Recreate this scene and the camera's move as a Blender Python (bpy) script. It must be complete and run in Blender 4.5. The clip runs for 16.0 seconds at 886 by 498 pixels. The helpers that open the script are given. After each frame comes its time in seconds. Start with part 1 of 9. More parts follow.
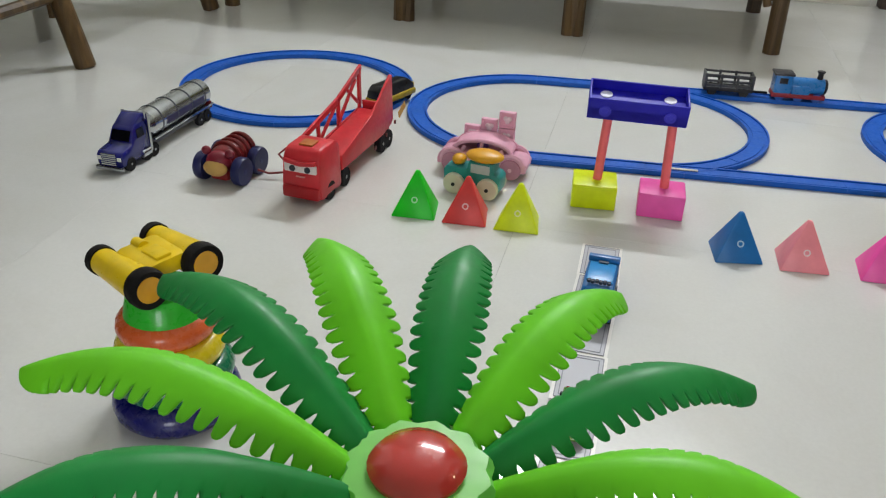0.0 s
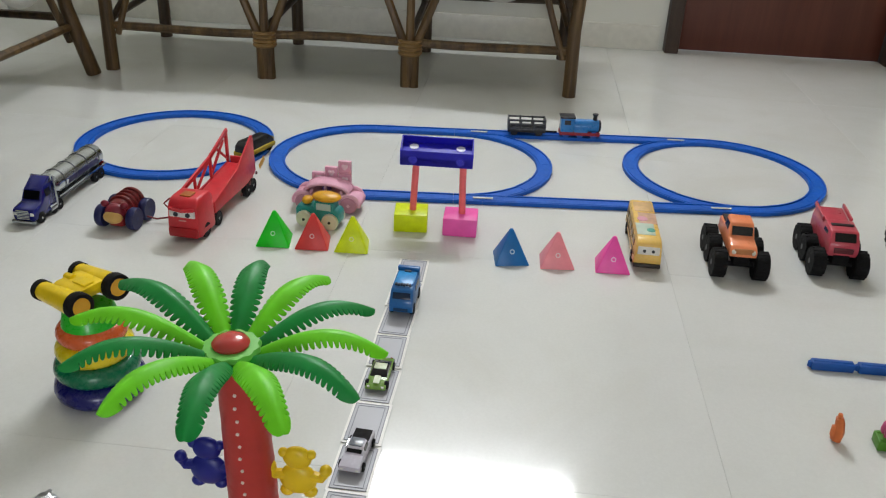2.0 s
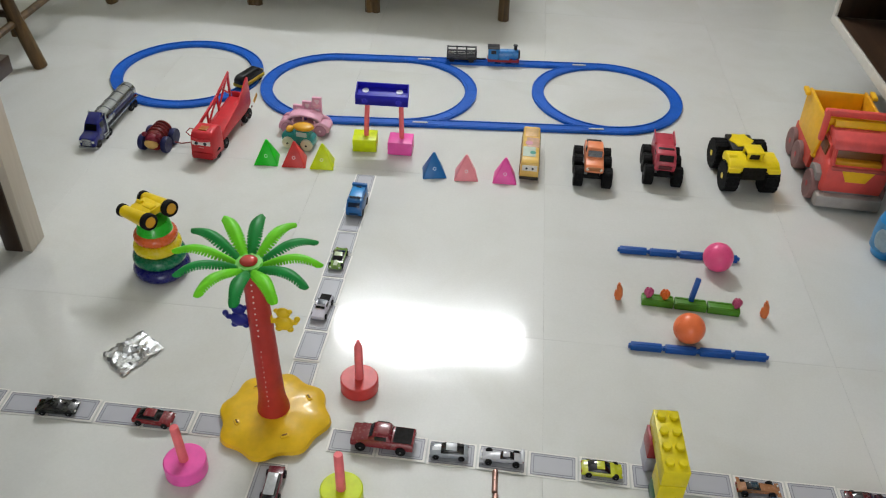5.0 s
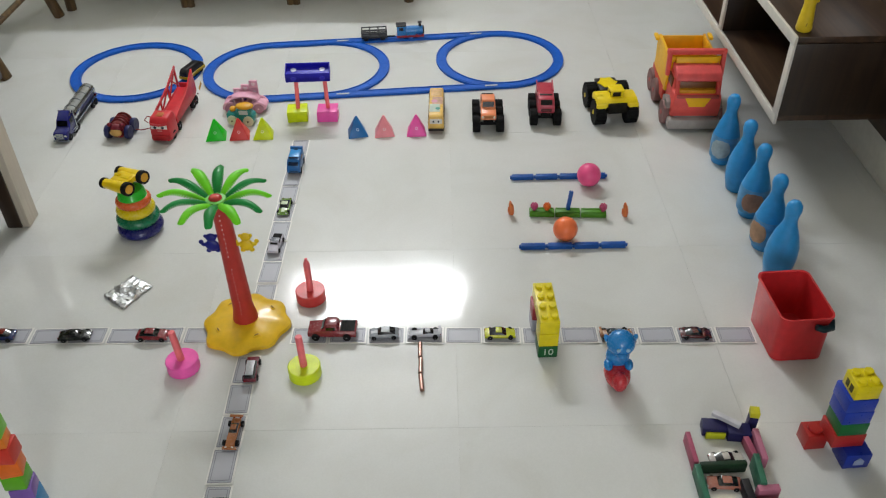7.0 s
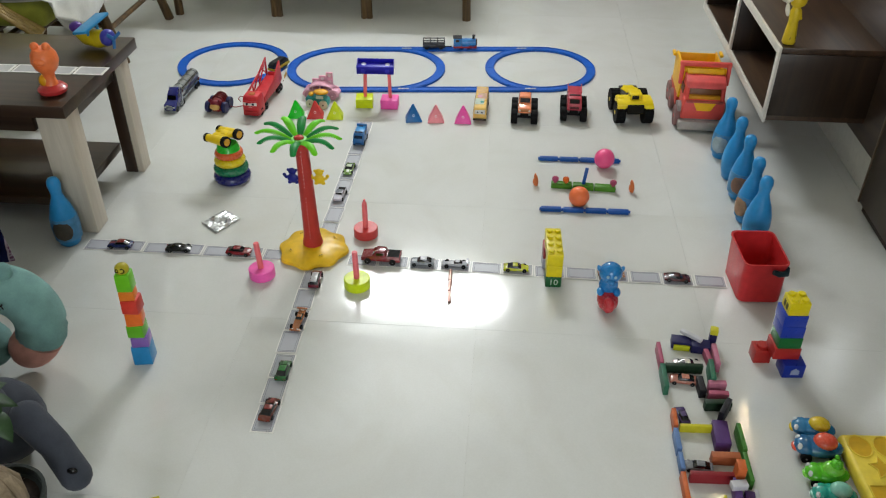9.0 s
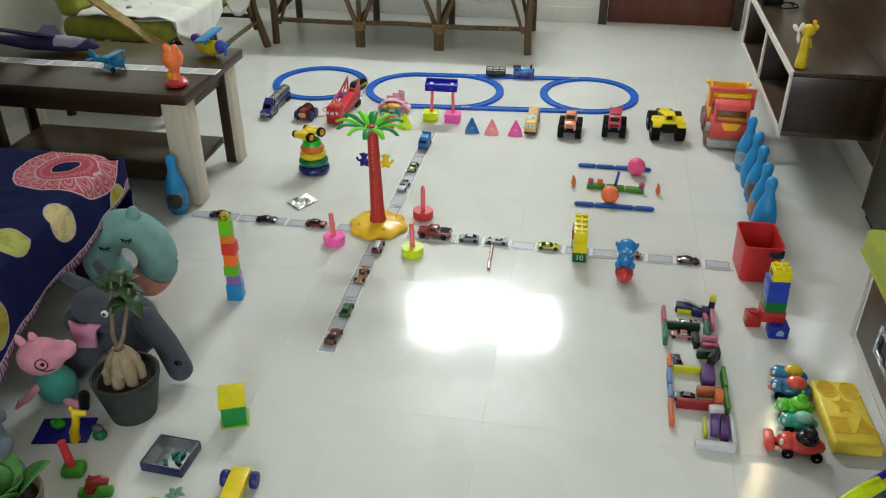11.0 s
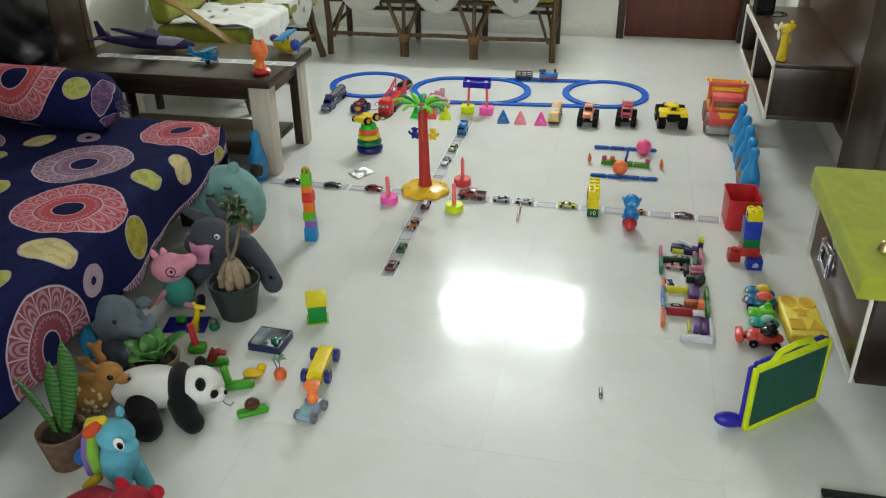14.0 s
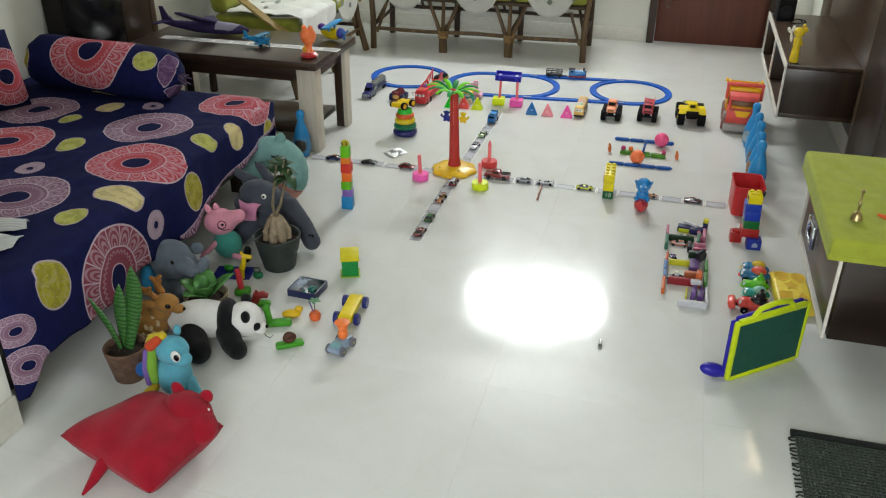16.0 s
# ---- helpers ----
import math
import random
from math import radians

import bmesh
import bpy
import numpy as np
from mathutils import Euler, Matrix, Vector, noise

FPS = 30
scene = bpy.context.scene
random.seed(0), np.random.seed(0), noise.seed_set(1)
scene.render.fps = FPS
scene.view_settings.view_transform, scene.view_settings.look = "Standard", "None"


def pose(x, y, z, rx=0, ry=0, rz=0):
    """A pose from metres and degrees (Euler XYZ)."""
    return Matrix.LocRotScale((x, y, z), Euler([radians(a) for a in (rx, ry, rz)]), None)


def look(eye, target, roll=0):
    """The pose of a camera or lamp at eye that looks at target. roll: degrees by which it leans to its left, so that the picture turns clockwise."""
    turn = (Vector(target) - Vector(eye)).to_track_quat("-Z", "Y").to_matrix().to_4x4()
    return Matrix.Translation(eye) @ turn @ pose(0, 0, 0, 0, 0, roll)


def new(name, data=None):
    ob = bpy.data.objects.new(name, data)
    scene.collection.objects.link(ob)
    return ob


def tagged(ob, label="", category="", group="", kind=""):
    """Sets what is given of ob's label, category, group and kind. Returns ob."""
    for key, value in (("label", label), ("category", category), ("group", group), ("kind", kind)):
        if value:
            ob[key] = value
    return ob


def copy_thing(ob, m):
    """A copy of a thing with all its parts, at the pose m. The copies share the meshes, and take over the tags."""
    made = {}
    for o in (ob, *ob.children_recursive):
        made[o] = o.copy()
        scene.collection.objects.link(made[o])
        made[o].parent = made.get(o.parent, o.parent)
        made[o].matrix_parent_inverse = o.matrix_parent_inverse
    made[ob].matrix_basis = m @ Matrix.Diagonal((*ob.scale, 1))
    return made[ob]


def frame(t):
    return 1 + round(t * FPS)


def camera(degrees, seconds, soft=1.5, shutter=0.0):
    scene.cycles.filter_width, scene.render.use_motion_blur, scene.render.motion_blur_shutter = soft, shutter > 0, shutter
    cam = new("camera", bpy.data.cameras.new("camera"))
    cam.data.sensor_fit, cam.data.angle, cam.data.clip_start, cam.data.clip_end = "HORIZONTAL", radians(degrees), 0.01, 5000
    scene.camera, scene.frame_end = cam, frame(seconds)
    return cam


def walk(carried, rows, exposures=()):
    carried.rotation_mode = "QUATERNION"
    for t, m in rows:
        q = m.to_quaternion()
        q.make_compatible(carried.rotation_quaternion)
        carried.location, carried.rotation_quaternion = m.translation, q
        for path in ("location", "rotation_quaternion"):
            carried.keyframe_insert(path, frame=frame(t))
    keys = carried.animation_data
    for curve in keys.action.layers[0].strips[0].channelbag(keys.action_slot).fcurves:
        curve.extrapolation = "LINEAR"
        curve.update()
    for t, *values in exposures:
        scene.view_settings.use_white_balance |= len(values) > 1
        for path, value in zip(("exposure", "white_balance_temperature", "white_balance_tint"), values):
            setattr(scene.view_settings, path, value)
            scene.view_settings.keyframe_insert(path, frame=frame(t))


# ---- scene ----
cam = camera(55.8, 16.0, 1.2)
PATH = [
    (0, (-0.43, -0.117, 0.552), (-0.827, 1.585, -0.42), 2.2),
    (0.5, (-0.427, -0.063, 0.595), (-0.676, 1.659, -0.391), 2.5),
    (1, (-0.386, -0.127, 0.637), (-0.514, 1.614, -0.338), 3.3),
    (1.5, (-0.345, -0.31, 0.706), (-0.494, 1.456, -0.221), 2.6),
    (2, (-0.276, -0.45, 0.737), (-0.429, 1.322, -0.178), 2.5),
    (2.5, (-0.231, -0.528, 0.728), (-0.381, 1.206, -0.259), 1.9),
    (3, (-0.203, -0.553, 0.775), (-0.362, 1.154, -0.256), 3.8),
    (3.5, (-0.182, -0.617, 0.952), (-0.332, 1.047, -0.148), 4.2),
    (4, (-0.165, -0.709, 1.067), (-0.298, 0.901, -0.112), 4.1),
    (4.2, (-0.153, -0.751, 1.102), (-0.272, 0.839, -0.105), 3.9),
    (6.3, (-0.05, -1.246, 1.332), (-0.138, 0.334, 0.11), -0.5),
    (6.5, (-0.054, -1.283, 1.355), (-0.102, 0.285, 0.115), -0.5),
    (7, (0.001, -1.389, 1.381), (0.0, 0.178, 0.139), -0.9),
    (7.5, (0.067, -1.518, 1.393), (0.07, 0.049, 0.15), 0.6),
    (8, (0.096, -1.64, 1.426), (0.05, -0.074, 0.182), 1.3),
    (8.5, (0.069, -1.796, 1.428), (-0.027, -0.177, 0.257), 0.9),
    (9, (0.072, -1.927, 1.438), (-0.056, -0.297, 0.287), 0.2),
    (9.2, (0.077, -1.96, 1.449), (-0.05, -0.323, 0.307), 0.2),
    (11.3, (0.219, -2.488, 1.457), (-0.098, -0.803, 0.426), -0.2),
    (11.5, (0.207, -2.534, 1.456), (-0.101, -0.848, 0.426), 0.0),
    (12, (0.231, -2.625, 1.469), (-0.094, -0.931, 0.457), -0.0),
    (12.5, (0.289, -2.745, 1.469), (-0.059, -1.051, 0.464), 0.1),
    (13, (0.32, -2.845, 1.478), (-0.047, -1.153, 0.477), 0.4),
    (13.5, (0.297, -2.95, 1.489), (-0.078, -1.241, 0.52), 0.3),
    (14, (0.293, -3.057, 1.483), (-0.085, -1.344, 0.521), -0.8),
    (14.5, (0.311, -3.157, 1.49), (-0.065, -1.444, 0.528), -0.9),
    (15, (0.358, -3.208, 1.484), (-0.057, -1.496, 0.538), -0.4),
    (15.5, (0.408, -3.279, 1.474), (-0.033, -1.571, 0.531), 0.2),
    (16, (0.408, -3.363, 1.482), (-0.053, -1.659, 0.541), 0.4),
]
walk(cam, [(t, look(eye, target, roll)) for t, eye, target, roll in PATH], [(0.0, 0.07, 6500, 12), (4.0, 0.03, 6500, 12), (6.5, 0.03, 6500, 12), (9.0, 0.14, 6500, 9), (12.0, 0.31, 6500, 5), (14.0, 0.29, 6500, 5), (16.0, 0.35, 6500, 8)])

# ---- light ----
world = bpy.data.worlds.new("world")
scene.world = world
world.use_nodes = True
wn = world.node_tree
sky = wn.nodes.new("ShaderNodeTexSky")
sky.sky_type, sky.sun_disc, sky.sun_elevation, sky.sun_rotation = "NISHITA", False, radians(40), radians(20)
wn.links.new(sky.outputs[0], wn.nodes["Background"].inputs[0])
wn.nodes["Background"].inputs[1].default_value = 0.12


def area(name, m, sx, sy, watts, colour):
    d = bpy.data.lights.new(name, "AREA")
    d.shape, d.size, d.size_y, d.energy, d.color = "RECTANGLE", sx, sy, watts, colour
    ob = new(name, d)
    ob.matrix_world = m
    return ob


# daylight in the window over the cane sofa, and an added fill lamp in an unseen opening behind the camera
area("window_light", look((-0.42, 2.735, 2.274), (-0.42, 0.6, 1.85)), 1.06, 0.145, 61, (0.94, 0.98, 1.0))
rear_fill = area("rear_fill_light", look((0.35, -4.72, 1.45), (0.0, -1.6, 0.2)), 1.5, 1.7, 27, (0.965, 0.985, 1.0))
rear_fill.data.spread = radians(125)   # narrowed so that the added fill reaches less of the far wall


# ---- materials ----
def C(h):
    """Linear colour from a hex string."""
    v = [int(h[i:i + 2], 16) / 255 for i in (0, 2, 4)]
    return tuple(c / 12.92 if c <= 0.04045 else ((c + 0.055) / 1.055) ** 2.4 for c in v)


MATS = {}


def nodes_of(name):
    m = bpy.data.materials.new(name)
    m.use_nodes = True
    nt = m.node_tree
    return m, nt, nt.nodes["Principled BSDF"]


def noise_node(nt, scale, detail=4.0, rough=0.55, vec=None):
    n = nt.nodes.new("ShaderNodeTexNoise")
    n.inputs["Scale"].default_value, n.inputs["Detail"].default_value, n.inputs["Roughness"].default_value = scale, detail, rough
    if vec is None:
        tc = nt.nodes.new("ShaderNodeTexCoord")
        vec = tc.outputs["Object"]
    nt.links.new(vec, n.inputs["Vector"])
    return n


def ramp(nt, fac, stops):
    r = nt.nodes.new("ShaderNodeValToRGB")
    el = r.color_ramp.elements
    while len(el) < len(stops):
        el.new(0.5)
    for e, (p, c) in zip(el, stops):
        e.position, e.color = p, (*c[:3], 1)
    nt.links.new(fac, r.inputs[0])
    return r


def bump(nt, bsdf, height, strength, distance):
    b = nt.nodes.new("ShaderNodeBump")
    b.inputs["Strength"].default_value, b.inputs["Distance"].default_value = strength, distance
    nt.links.new(height, b.inputs["Height"])
    nt.links.new(b.outputs[0], bsdf.inputs["Normal"])


def shade(c, k):
    return tuple(min(1.0, v * k) for v in c[:3])


def plastic(h, rough=0.32, var=0.12, coat=0.0, trans=0.0, metal=0.0, key=""):
    """Moulded toy plastic: a little uneven in tone and gloss, with handling scuffs."""
    name = "plastic_" + h + key
    if name in MATS:
        return MATS[name]
    m, nt, b = nodes_of(name)
    c = C(h)
    n = noise_node(nt, 38, 3)
    r = ramp(nt, n.outputs[0], [(0.3, shade(c, 1 - var)), (0.7, shade(c, 1 + var * 0.6))])
    nt.links.new(r.outputs[0], b.inputs["Base Color"])
    n2 = noise_node(nt, 160, 4)
    rr = nt.nodes.new("ShaderNodeMapRange")
    rr.inputs[1].default_value, rr.inputs[2].default_value, rr.inputs[3].default_value, rr.inputs[4].default_value = 0.3, 0.75, rough * 0.88, min(1, rough * 1.3)
    nt.links.new(n2.outputs[0], rr.inputs[0])
    nt.links.new(rr.outputs[0], b.inputs["Roughness"])
    bump(nt, b, n2.outputs[0], 0.03, 0.0006)
    b.inputs["Metallic"].default_value = metal
    b.inputs["Specular IOR Level"].default_value = 0.5 if metal else 0.36
    b.inputs["Coat Weight"].default_value, b.inputs["Coat Roughness"].default_value = coat, 0.08
    b.inputs["Transmission Weight"].default_value = trans
    b.inputs["Subsurface Weight"].default_value = 0.0
    MATS[name] = m
    return m


def rubber(h="0c0c0d"):
    m = plastic(h, 0.75, 0.25, key="_rubber")
    m.node_tree.nodes["Principled BSDF"].inputs["Specular IOR Level"].default_value = 0.22
    return m


def metal(h, rough=0.22):
    return plastic(h, rough, 0.15, metal=1.0, key="_metal")


def fabric(h, scale=420, depth=0.0018, rough=0.95, blot=0.18, key=""):
    """Plush or cloth: fine pile, soft patches."""
    name = "fabric_" + h + key
    if name in MATS:
        return MATS[name]
    m, nt, b = nodes_of(name)
    c = C(h)
    n = noise_node(nt, 22, 5)
    f = noise_node(nt, scale, 3, 0.7)
    r = ramp(nt, n.outputs[0], [(0.3, shade(c, 1 - blot)), (0.72, shade(c, 1 + blot * 0.7))])
    mx = nt.nodes.new("ShaderNodeMix")
    mx.data_type, mx.blend_type = "RGBA", "MULTIPLY"
    mx.inputs[0].default_value = 0.45
    r2 = ramp(nt, f.outputs[0], [(0.25, (0.55, 0.55, 0.55)), (0.75, (1, 1, 1))])
    nt.links.new(r.outputs[0], mx.inputs[6])
    nt.links.new(r2.outputs[0], mx.inputs[7])
    nt.links.new(mx.outputs[2], b.inputs["Base Color"])
    b.inputs["Roughness"].default_value = rough
    b.inputs["Sheen Weight"].default_value, b.inputs["Sheen Roughness"].default_value = 0.1, 0.5
    b.inputs["Specular IOR Level"].default_value = 0.2
    bump(nt, b, f.outputs[0], 0.6, depth)
    MATS[name] = m
    return m


def wood(name, dark, light, along="Y", scale=1.0, rough=0.35, coat=0.0):
    """Laminate or wood with long grain along one axis."""
    if name in MATS:
        return MATS[name]
    m, nt, b = nodes_of(name)
    tc = nt.nodes.new("ShaderNodeTexCoord")
    mp = nt.nodes.new("ShaderNodeMapping")
    s = [26 * scale] * 3
    s["XYZ".index(along)] = 1.6 * scale
    mp.inputs["Scale"].default_value = s
    nt.links.new(tc.outputs["Object"], mp.inputs[0])
    n = noise_node(nt, 1.0, 6, 0.65, mp.outputs[0])
    n.inputs["Distortion"].default_value = 0.6
    r = ramp(nt, n.outputs[0], [(0.32, C(dark)), (0.55, tuple((p + q) / 2 for p, q in zip(C(dark), C(light)))), (0.72, C(light))])
    nt.links.new(r.outputs[0], b.inputs["Base Color"])
    b.inputs["Roughness"].default_value = rough
    b.inputs["Coat Weight"].default_value = coat
    bump(nt, b, n.outputs[0], 0.12, 0.001)
    MATS[name] = m
    return m


def tile_mat():
    m, nt, b = nodes_of("vitrified_tile")
    tc = nt.nodes.new("ShaderNodeTexCoord")
    oi = nt.nodes.new("ShaderNodeObjectInfo")
    ad = nt.nodes.new("ShaderNodeVectorMath")
    cb = nt.nodes.new("ShaderNodeCombineXYZ")
    mu = nt.nodes.new("ShaderNodeMath")
    mu.operation = "MULTIPLY"
    mu.inputs[1].default_value = 37.0
    nt.links.new(oi.outputs["Random"], mu.inputs[0])
    for i in range(3):
        nt.links.new(mu.outputs[0], cb.inputs[i])
    nt.links.new(tc.outputs["Object"], ad.inputs[0])
    nt.links.new(cb.outputs[0], ad.inputs[1])
    n = noise_node(nt, 3.2, 8, 0.6, ad.outputs[0])
    n.inputs["Distortion"].default_value = 1.3
    r = ramp(nt, n.outputs[0], [(0.25, C("d2d2cc")), (0.5, C("d7d8d4")), (0.75, C("dbdcd9"))])
    fine = noise_node(nt, 210, 3, 0.6, ad.outputs[0])
    mx = nt.nodes.new("ShaderNodeMix")
    mx.data_type, mx.blend_type = "RGBA", "MULTIPLY"
    mx.inputs[0].default_value = 0.10
    nt.links.new(r.outputs[0], mx.inputs[6])
    nt.links.new(fine.outputs[0], mx.inputs[7])
    nt.links.new(mx.outputs[2], b.inputs["Base Color"])
    sm = noise_node(nt, 5.0, 5, 0.6, ad.outputs[0])
    rr = nt.nodes.new("ShaderNodeMapRange")
    rr.inputs[1].default_value, rr.inputs[2].default_value, rr.inputs[3].default_value, rr.inputs[4].default_value = 0.3, 0.75, 0.08, 0.15
    nt.links.new(sm.outputs[0], rr.inputs[0])
    nt.links.new(rr.outputs[0], b.inputs["Roughness"])
    wav = noise_node(nt, 3.4, 3, 0.5, ad.outputs[0])
    bump(nt, b, wav.outputs[0], 0.40, 0.004)
    b.inputs["Specular IOR Level"].default_value = 0.5
    b.inputs["Coat Weight"].default_value, b.inputs["Coat Roughness"].default_value = 0.18, 0.3
    return m


def wall_paint(name, h):
    m, nt, b = nodes_of(name)
    c = C(h)
    n = noise_node(nt, 1.4, 6)
    r = ramp(nt, n.outputs[0], [(0.3, shade(c, 0.93)), (0.7, shade(c, 1.03))])
    nt.links.new(r.outputs[0], b.inputs["Base Color"])
    f = noise_node(nt, 90, 4)
    bump(nt, b, f.outputs[0], 0.15, 0.002)
    b.inputs["Roughness"].default_value = 0.75
    return m


def print_cloth(name, base, medallions, blobs, band=None):
    """Printed cotton: a plain ground with ring medallions and oval spots, laid out on the cloth's own UV in metres.
    medallions: (u, v, radius, colour); blobs: (u, v, radius u, radius v, colour); band: a border strip from u = a + b v, so wide."""
    m, nt, b = nodes_of(name)
    L = nt.links.new

    def mth(op, a, c=None, e=None):
        k = nt.nodes.new("ShaderNodeMath")
        k.operation = op
        for i, v in enumerate((a, c, e)):
            if v is None:
                continue
            if isinstance(v, (int, float)):
                k.inputs[i].default_value = v
            else:
                L(v, k.inputs[i])
        return k.outputs[0]

    def mixc(f, a, c):
        k = nt.nodes.new("ShaderNodeMix")
        k.data_type = "RGBA"
        L(f, k.inputs[0])
        for i, v in ((6, a), (7, c)):
            if isinstance(v, tuple):
                k.inputs[i].default_value = (*v[:3], 1)
            else:
                L(v, k.inputs[i])
        return k.outputs[2]

    uv = nt.nodes.new("ShaderNodeUVMap")
    wob = noise_node(nt, 14, 3, 0.5, uv.outputs[0])
    sc = nt.nodes.new("ShaderNodeVectorMath")
    sc.operation = "MULTIPLY_ADD"
    sc.inputs[1].default_value, sc.inputs[2].default_value = (0.014, 0.014, 0), (-0.007, -0.007, 0)
    L(wob.outputs["Color"], sc.inputs[0])
    pv = nt.nodes.new("ShaderNodeVectorMath")
    L(uv.outputs[0], pv.inputs[0])
    L(sc.outputs[0], pv.inputs[1])
    sep = nt.nodes.new("ShaderNodeSeparateXYZ")
    L(pv.outputs[0], sep.inputs[0])
    U, V = sep.outputs[0], sep.outputs[1]
    tone = noise_node(nt, 30, 4, 0.6, uv.outputs[0])
    ground = ramp(nt, tone.outputs[0], [(0.3, shade(C(base), 0.8)), (0.7, shade(C(base), 1.2))])
    col = ground.outputs[0]
    white = C("b3a3ae")
    crack = nt.nodes.new("ShaderNodeTexVoronoi")
    crack.feature = "DISTANCE_TO_EDGE"
    crack.inputs["Scale"].default_value = 42
    L(uv.outputs[0], crack.inputs["Vector"])
    lines = mth("LESS_THAN", crack.outputs["Distance"], 0.055)
    for u, v, rad, h in medallions:
        du, dv = mth("SUBTRACT", U, u), mth("SUBTRACT", V, v)
        d = mth("DIVIDE", mth("SQRT", mth("ADD", mth("MULTIPLY", du, du), mth("MULTIPLY", dv, dv))), rad)
        ang = mth("ARCTAN2", dv, du)
        inside = mth("LESS_THAN", d, 1.0)
        turn = mth("MULTIPLY", ang, 2.546)
        s = mth("SUBTRACT", mth("FRACT", turn), 0.5)
        t_ = mth("DIVIDE", mth("SUBTRACT", d, 0.60), 0.38)
        outer = mth("GREATER_THAN", d, 0.60)
        rho = mth("SQRT", mth("ADD", mth("MULTIPLY", mth("MULTIPLY", s, s), 3.6), mth("MULTIPLY", t_, t_)))
        fan = mth("LESS_THAN", mth("ABSOLUTE", mth("SUBTRACT", rho, 0.86)), 0.085)
        fan2 = mth("LESS_THAN", mth("ABSOLUTE", mth("SUBTRACT", rho, 0.52)), 0.10)
        eye = mth("LESS_THAN", rho, 0.22)
        motif = mth("MULTIPLY", mth("ADD", mth("ADD", fan, fan2), eye), outer)
        s2 = mth("ABSOLUTE", mth("SINE", mth("MULTIPLY", ang, 15.0)))
        petal = mth("LESS_THAN", mth("ABSOLUTE", mth("SUBTRACT", d, mth("MULTIPLY_ADD", s2, 0.06, 0.455))), 0.022)
        motif = mth("MINIMUM", mth("ADD", motif, mth("MULTIPLY", petal, 0.8)), 1.0)
        light = tuple(0.45 * p + 0.55 * q for p, q in zip(C(h), white))
        worn = mth("MULTIPLY", motif, mth("MULTIPLY_ADD", tone.outputs[0], 0.9, 0.25))
        body = mixc(mth("MINIMUM", worn, 1.0), shade(C(h), 0.82), light)
        ring = mth("LESS_THAN", mth("ABSOLUTE", mth("SUBTRACT", d, 0.60)), 0.014)
        rim = mth("LESS_THAN", mth("ABSOLUTE", mth("SUBTRACT", d, 0.285)), 0.012)
        spoke = mth("MULTIPLY", mth("GREATER_THAN", mth("ABSOLUTE", s), 0.462), outer)
        edge_ = mth("GREATER_THAN", d, 0.965)
        mark = mth("MINIMUM", mth("ADD", mth("ADD", ring, rim), mth("ADD", mth("MULTIPLY", spoke, 0.8), edge_)), 0.85)
        body = mixc(mark, body, white)
        body = mixc(mth("LESS_THAN", d, 0.27), body, shade(C(base), 0.9))
        col = mixc(inside, col, body)
    for u, v, ru, rv, h in blobs:
        du, dv = mth("DIVIDE", mth("SUBTRACT", U, u), ru), mth("DIVIDE", mth("SUBTRACT", V, v), rv)
        d = mth("SQRT", mth("ADD", mth("MULTIPLY", du, du), mth("MULTIPLY", dv, dv)))
        inner = mixc(mth("MULTIPLY", lines, 0.18), C(h), white)
        inner = mixc(mth("MULTIPLY", mth("GREATER_THAN", tone.outputs[0], 0.52), 0.55), inner, shade(C(h), 0.62))
        inner = mixc(mth("GREATER_THAN", d, 0.93), inner, shade(white, 0.8))
        col = mixc(mth("LESS_THAN", d, 1.0), col, inner)
    if band:
        d = mth("DIVIDE", mth("SUBTRACT", U, mth("MULTIPLY_ADD", V, band[1], band[0])), band[2])
        inside = mth("MULTIPLY", mth("LESS_THAN", mth("ABSOLUTE", mth("SUBTRACT", d, 0.5)), 0.5), mth("GREATER_THAN", V, -1.17))
        s = mth("SUBTRACT", mth("FRACT", mth("MULTIPLY", V, 16.0)), 0.5)
        rho = mth("SQRT", mth("ADD", mth("MULTIPLY", mth("MULTIPLY", s, s), 3.4), mth("MULTIPLY", d, d)))
        fan = mth("LESS_THAN", mth("ABSOLUTE", mth("SUBTRACT", mth("FRACT", mth("MULTIPLY", rho, 3.0)), 0.5)), 0.17)
        rim = mth("GREATER_THAN", mth("ABSOLUTE", mth("SUBTRACT", d, 0.5)), 0.44)
        mark = mth("MINIMUM", mth("ADD", mth("MULTIPLY", fan, 0.7), rim), 0.85)
        col = mixc(inside, col, mixc(mark, shade(C("7a4f6c"), 0.7), white))
    L(col, b.inputs["Base Color"])
    b.inputs["Roughness"].default_value = 0.85
    b.inputs["Specular IOR Level"].default_value = 0.1
    crease = noise_node(nt, 7, 2, 0.5, uv.outputs[0])
    crease.inputs["Distortion"].default_value = 0.4
    bump(nt, b, crease.outputs[0], 0.5, 0.006)
    return m


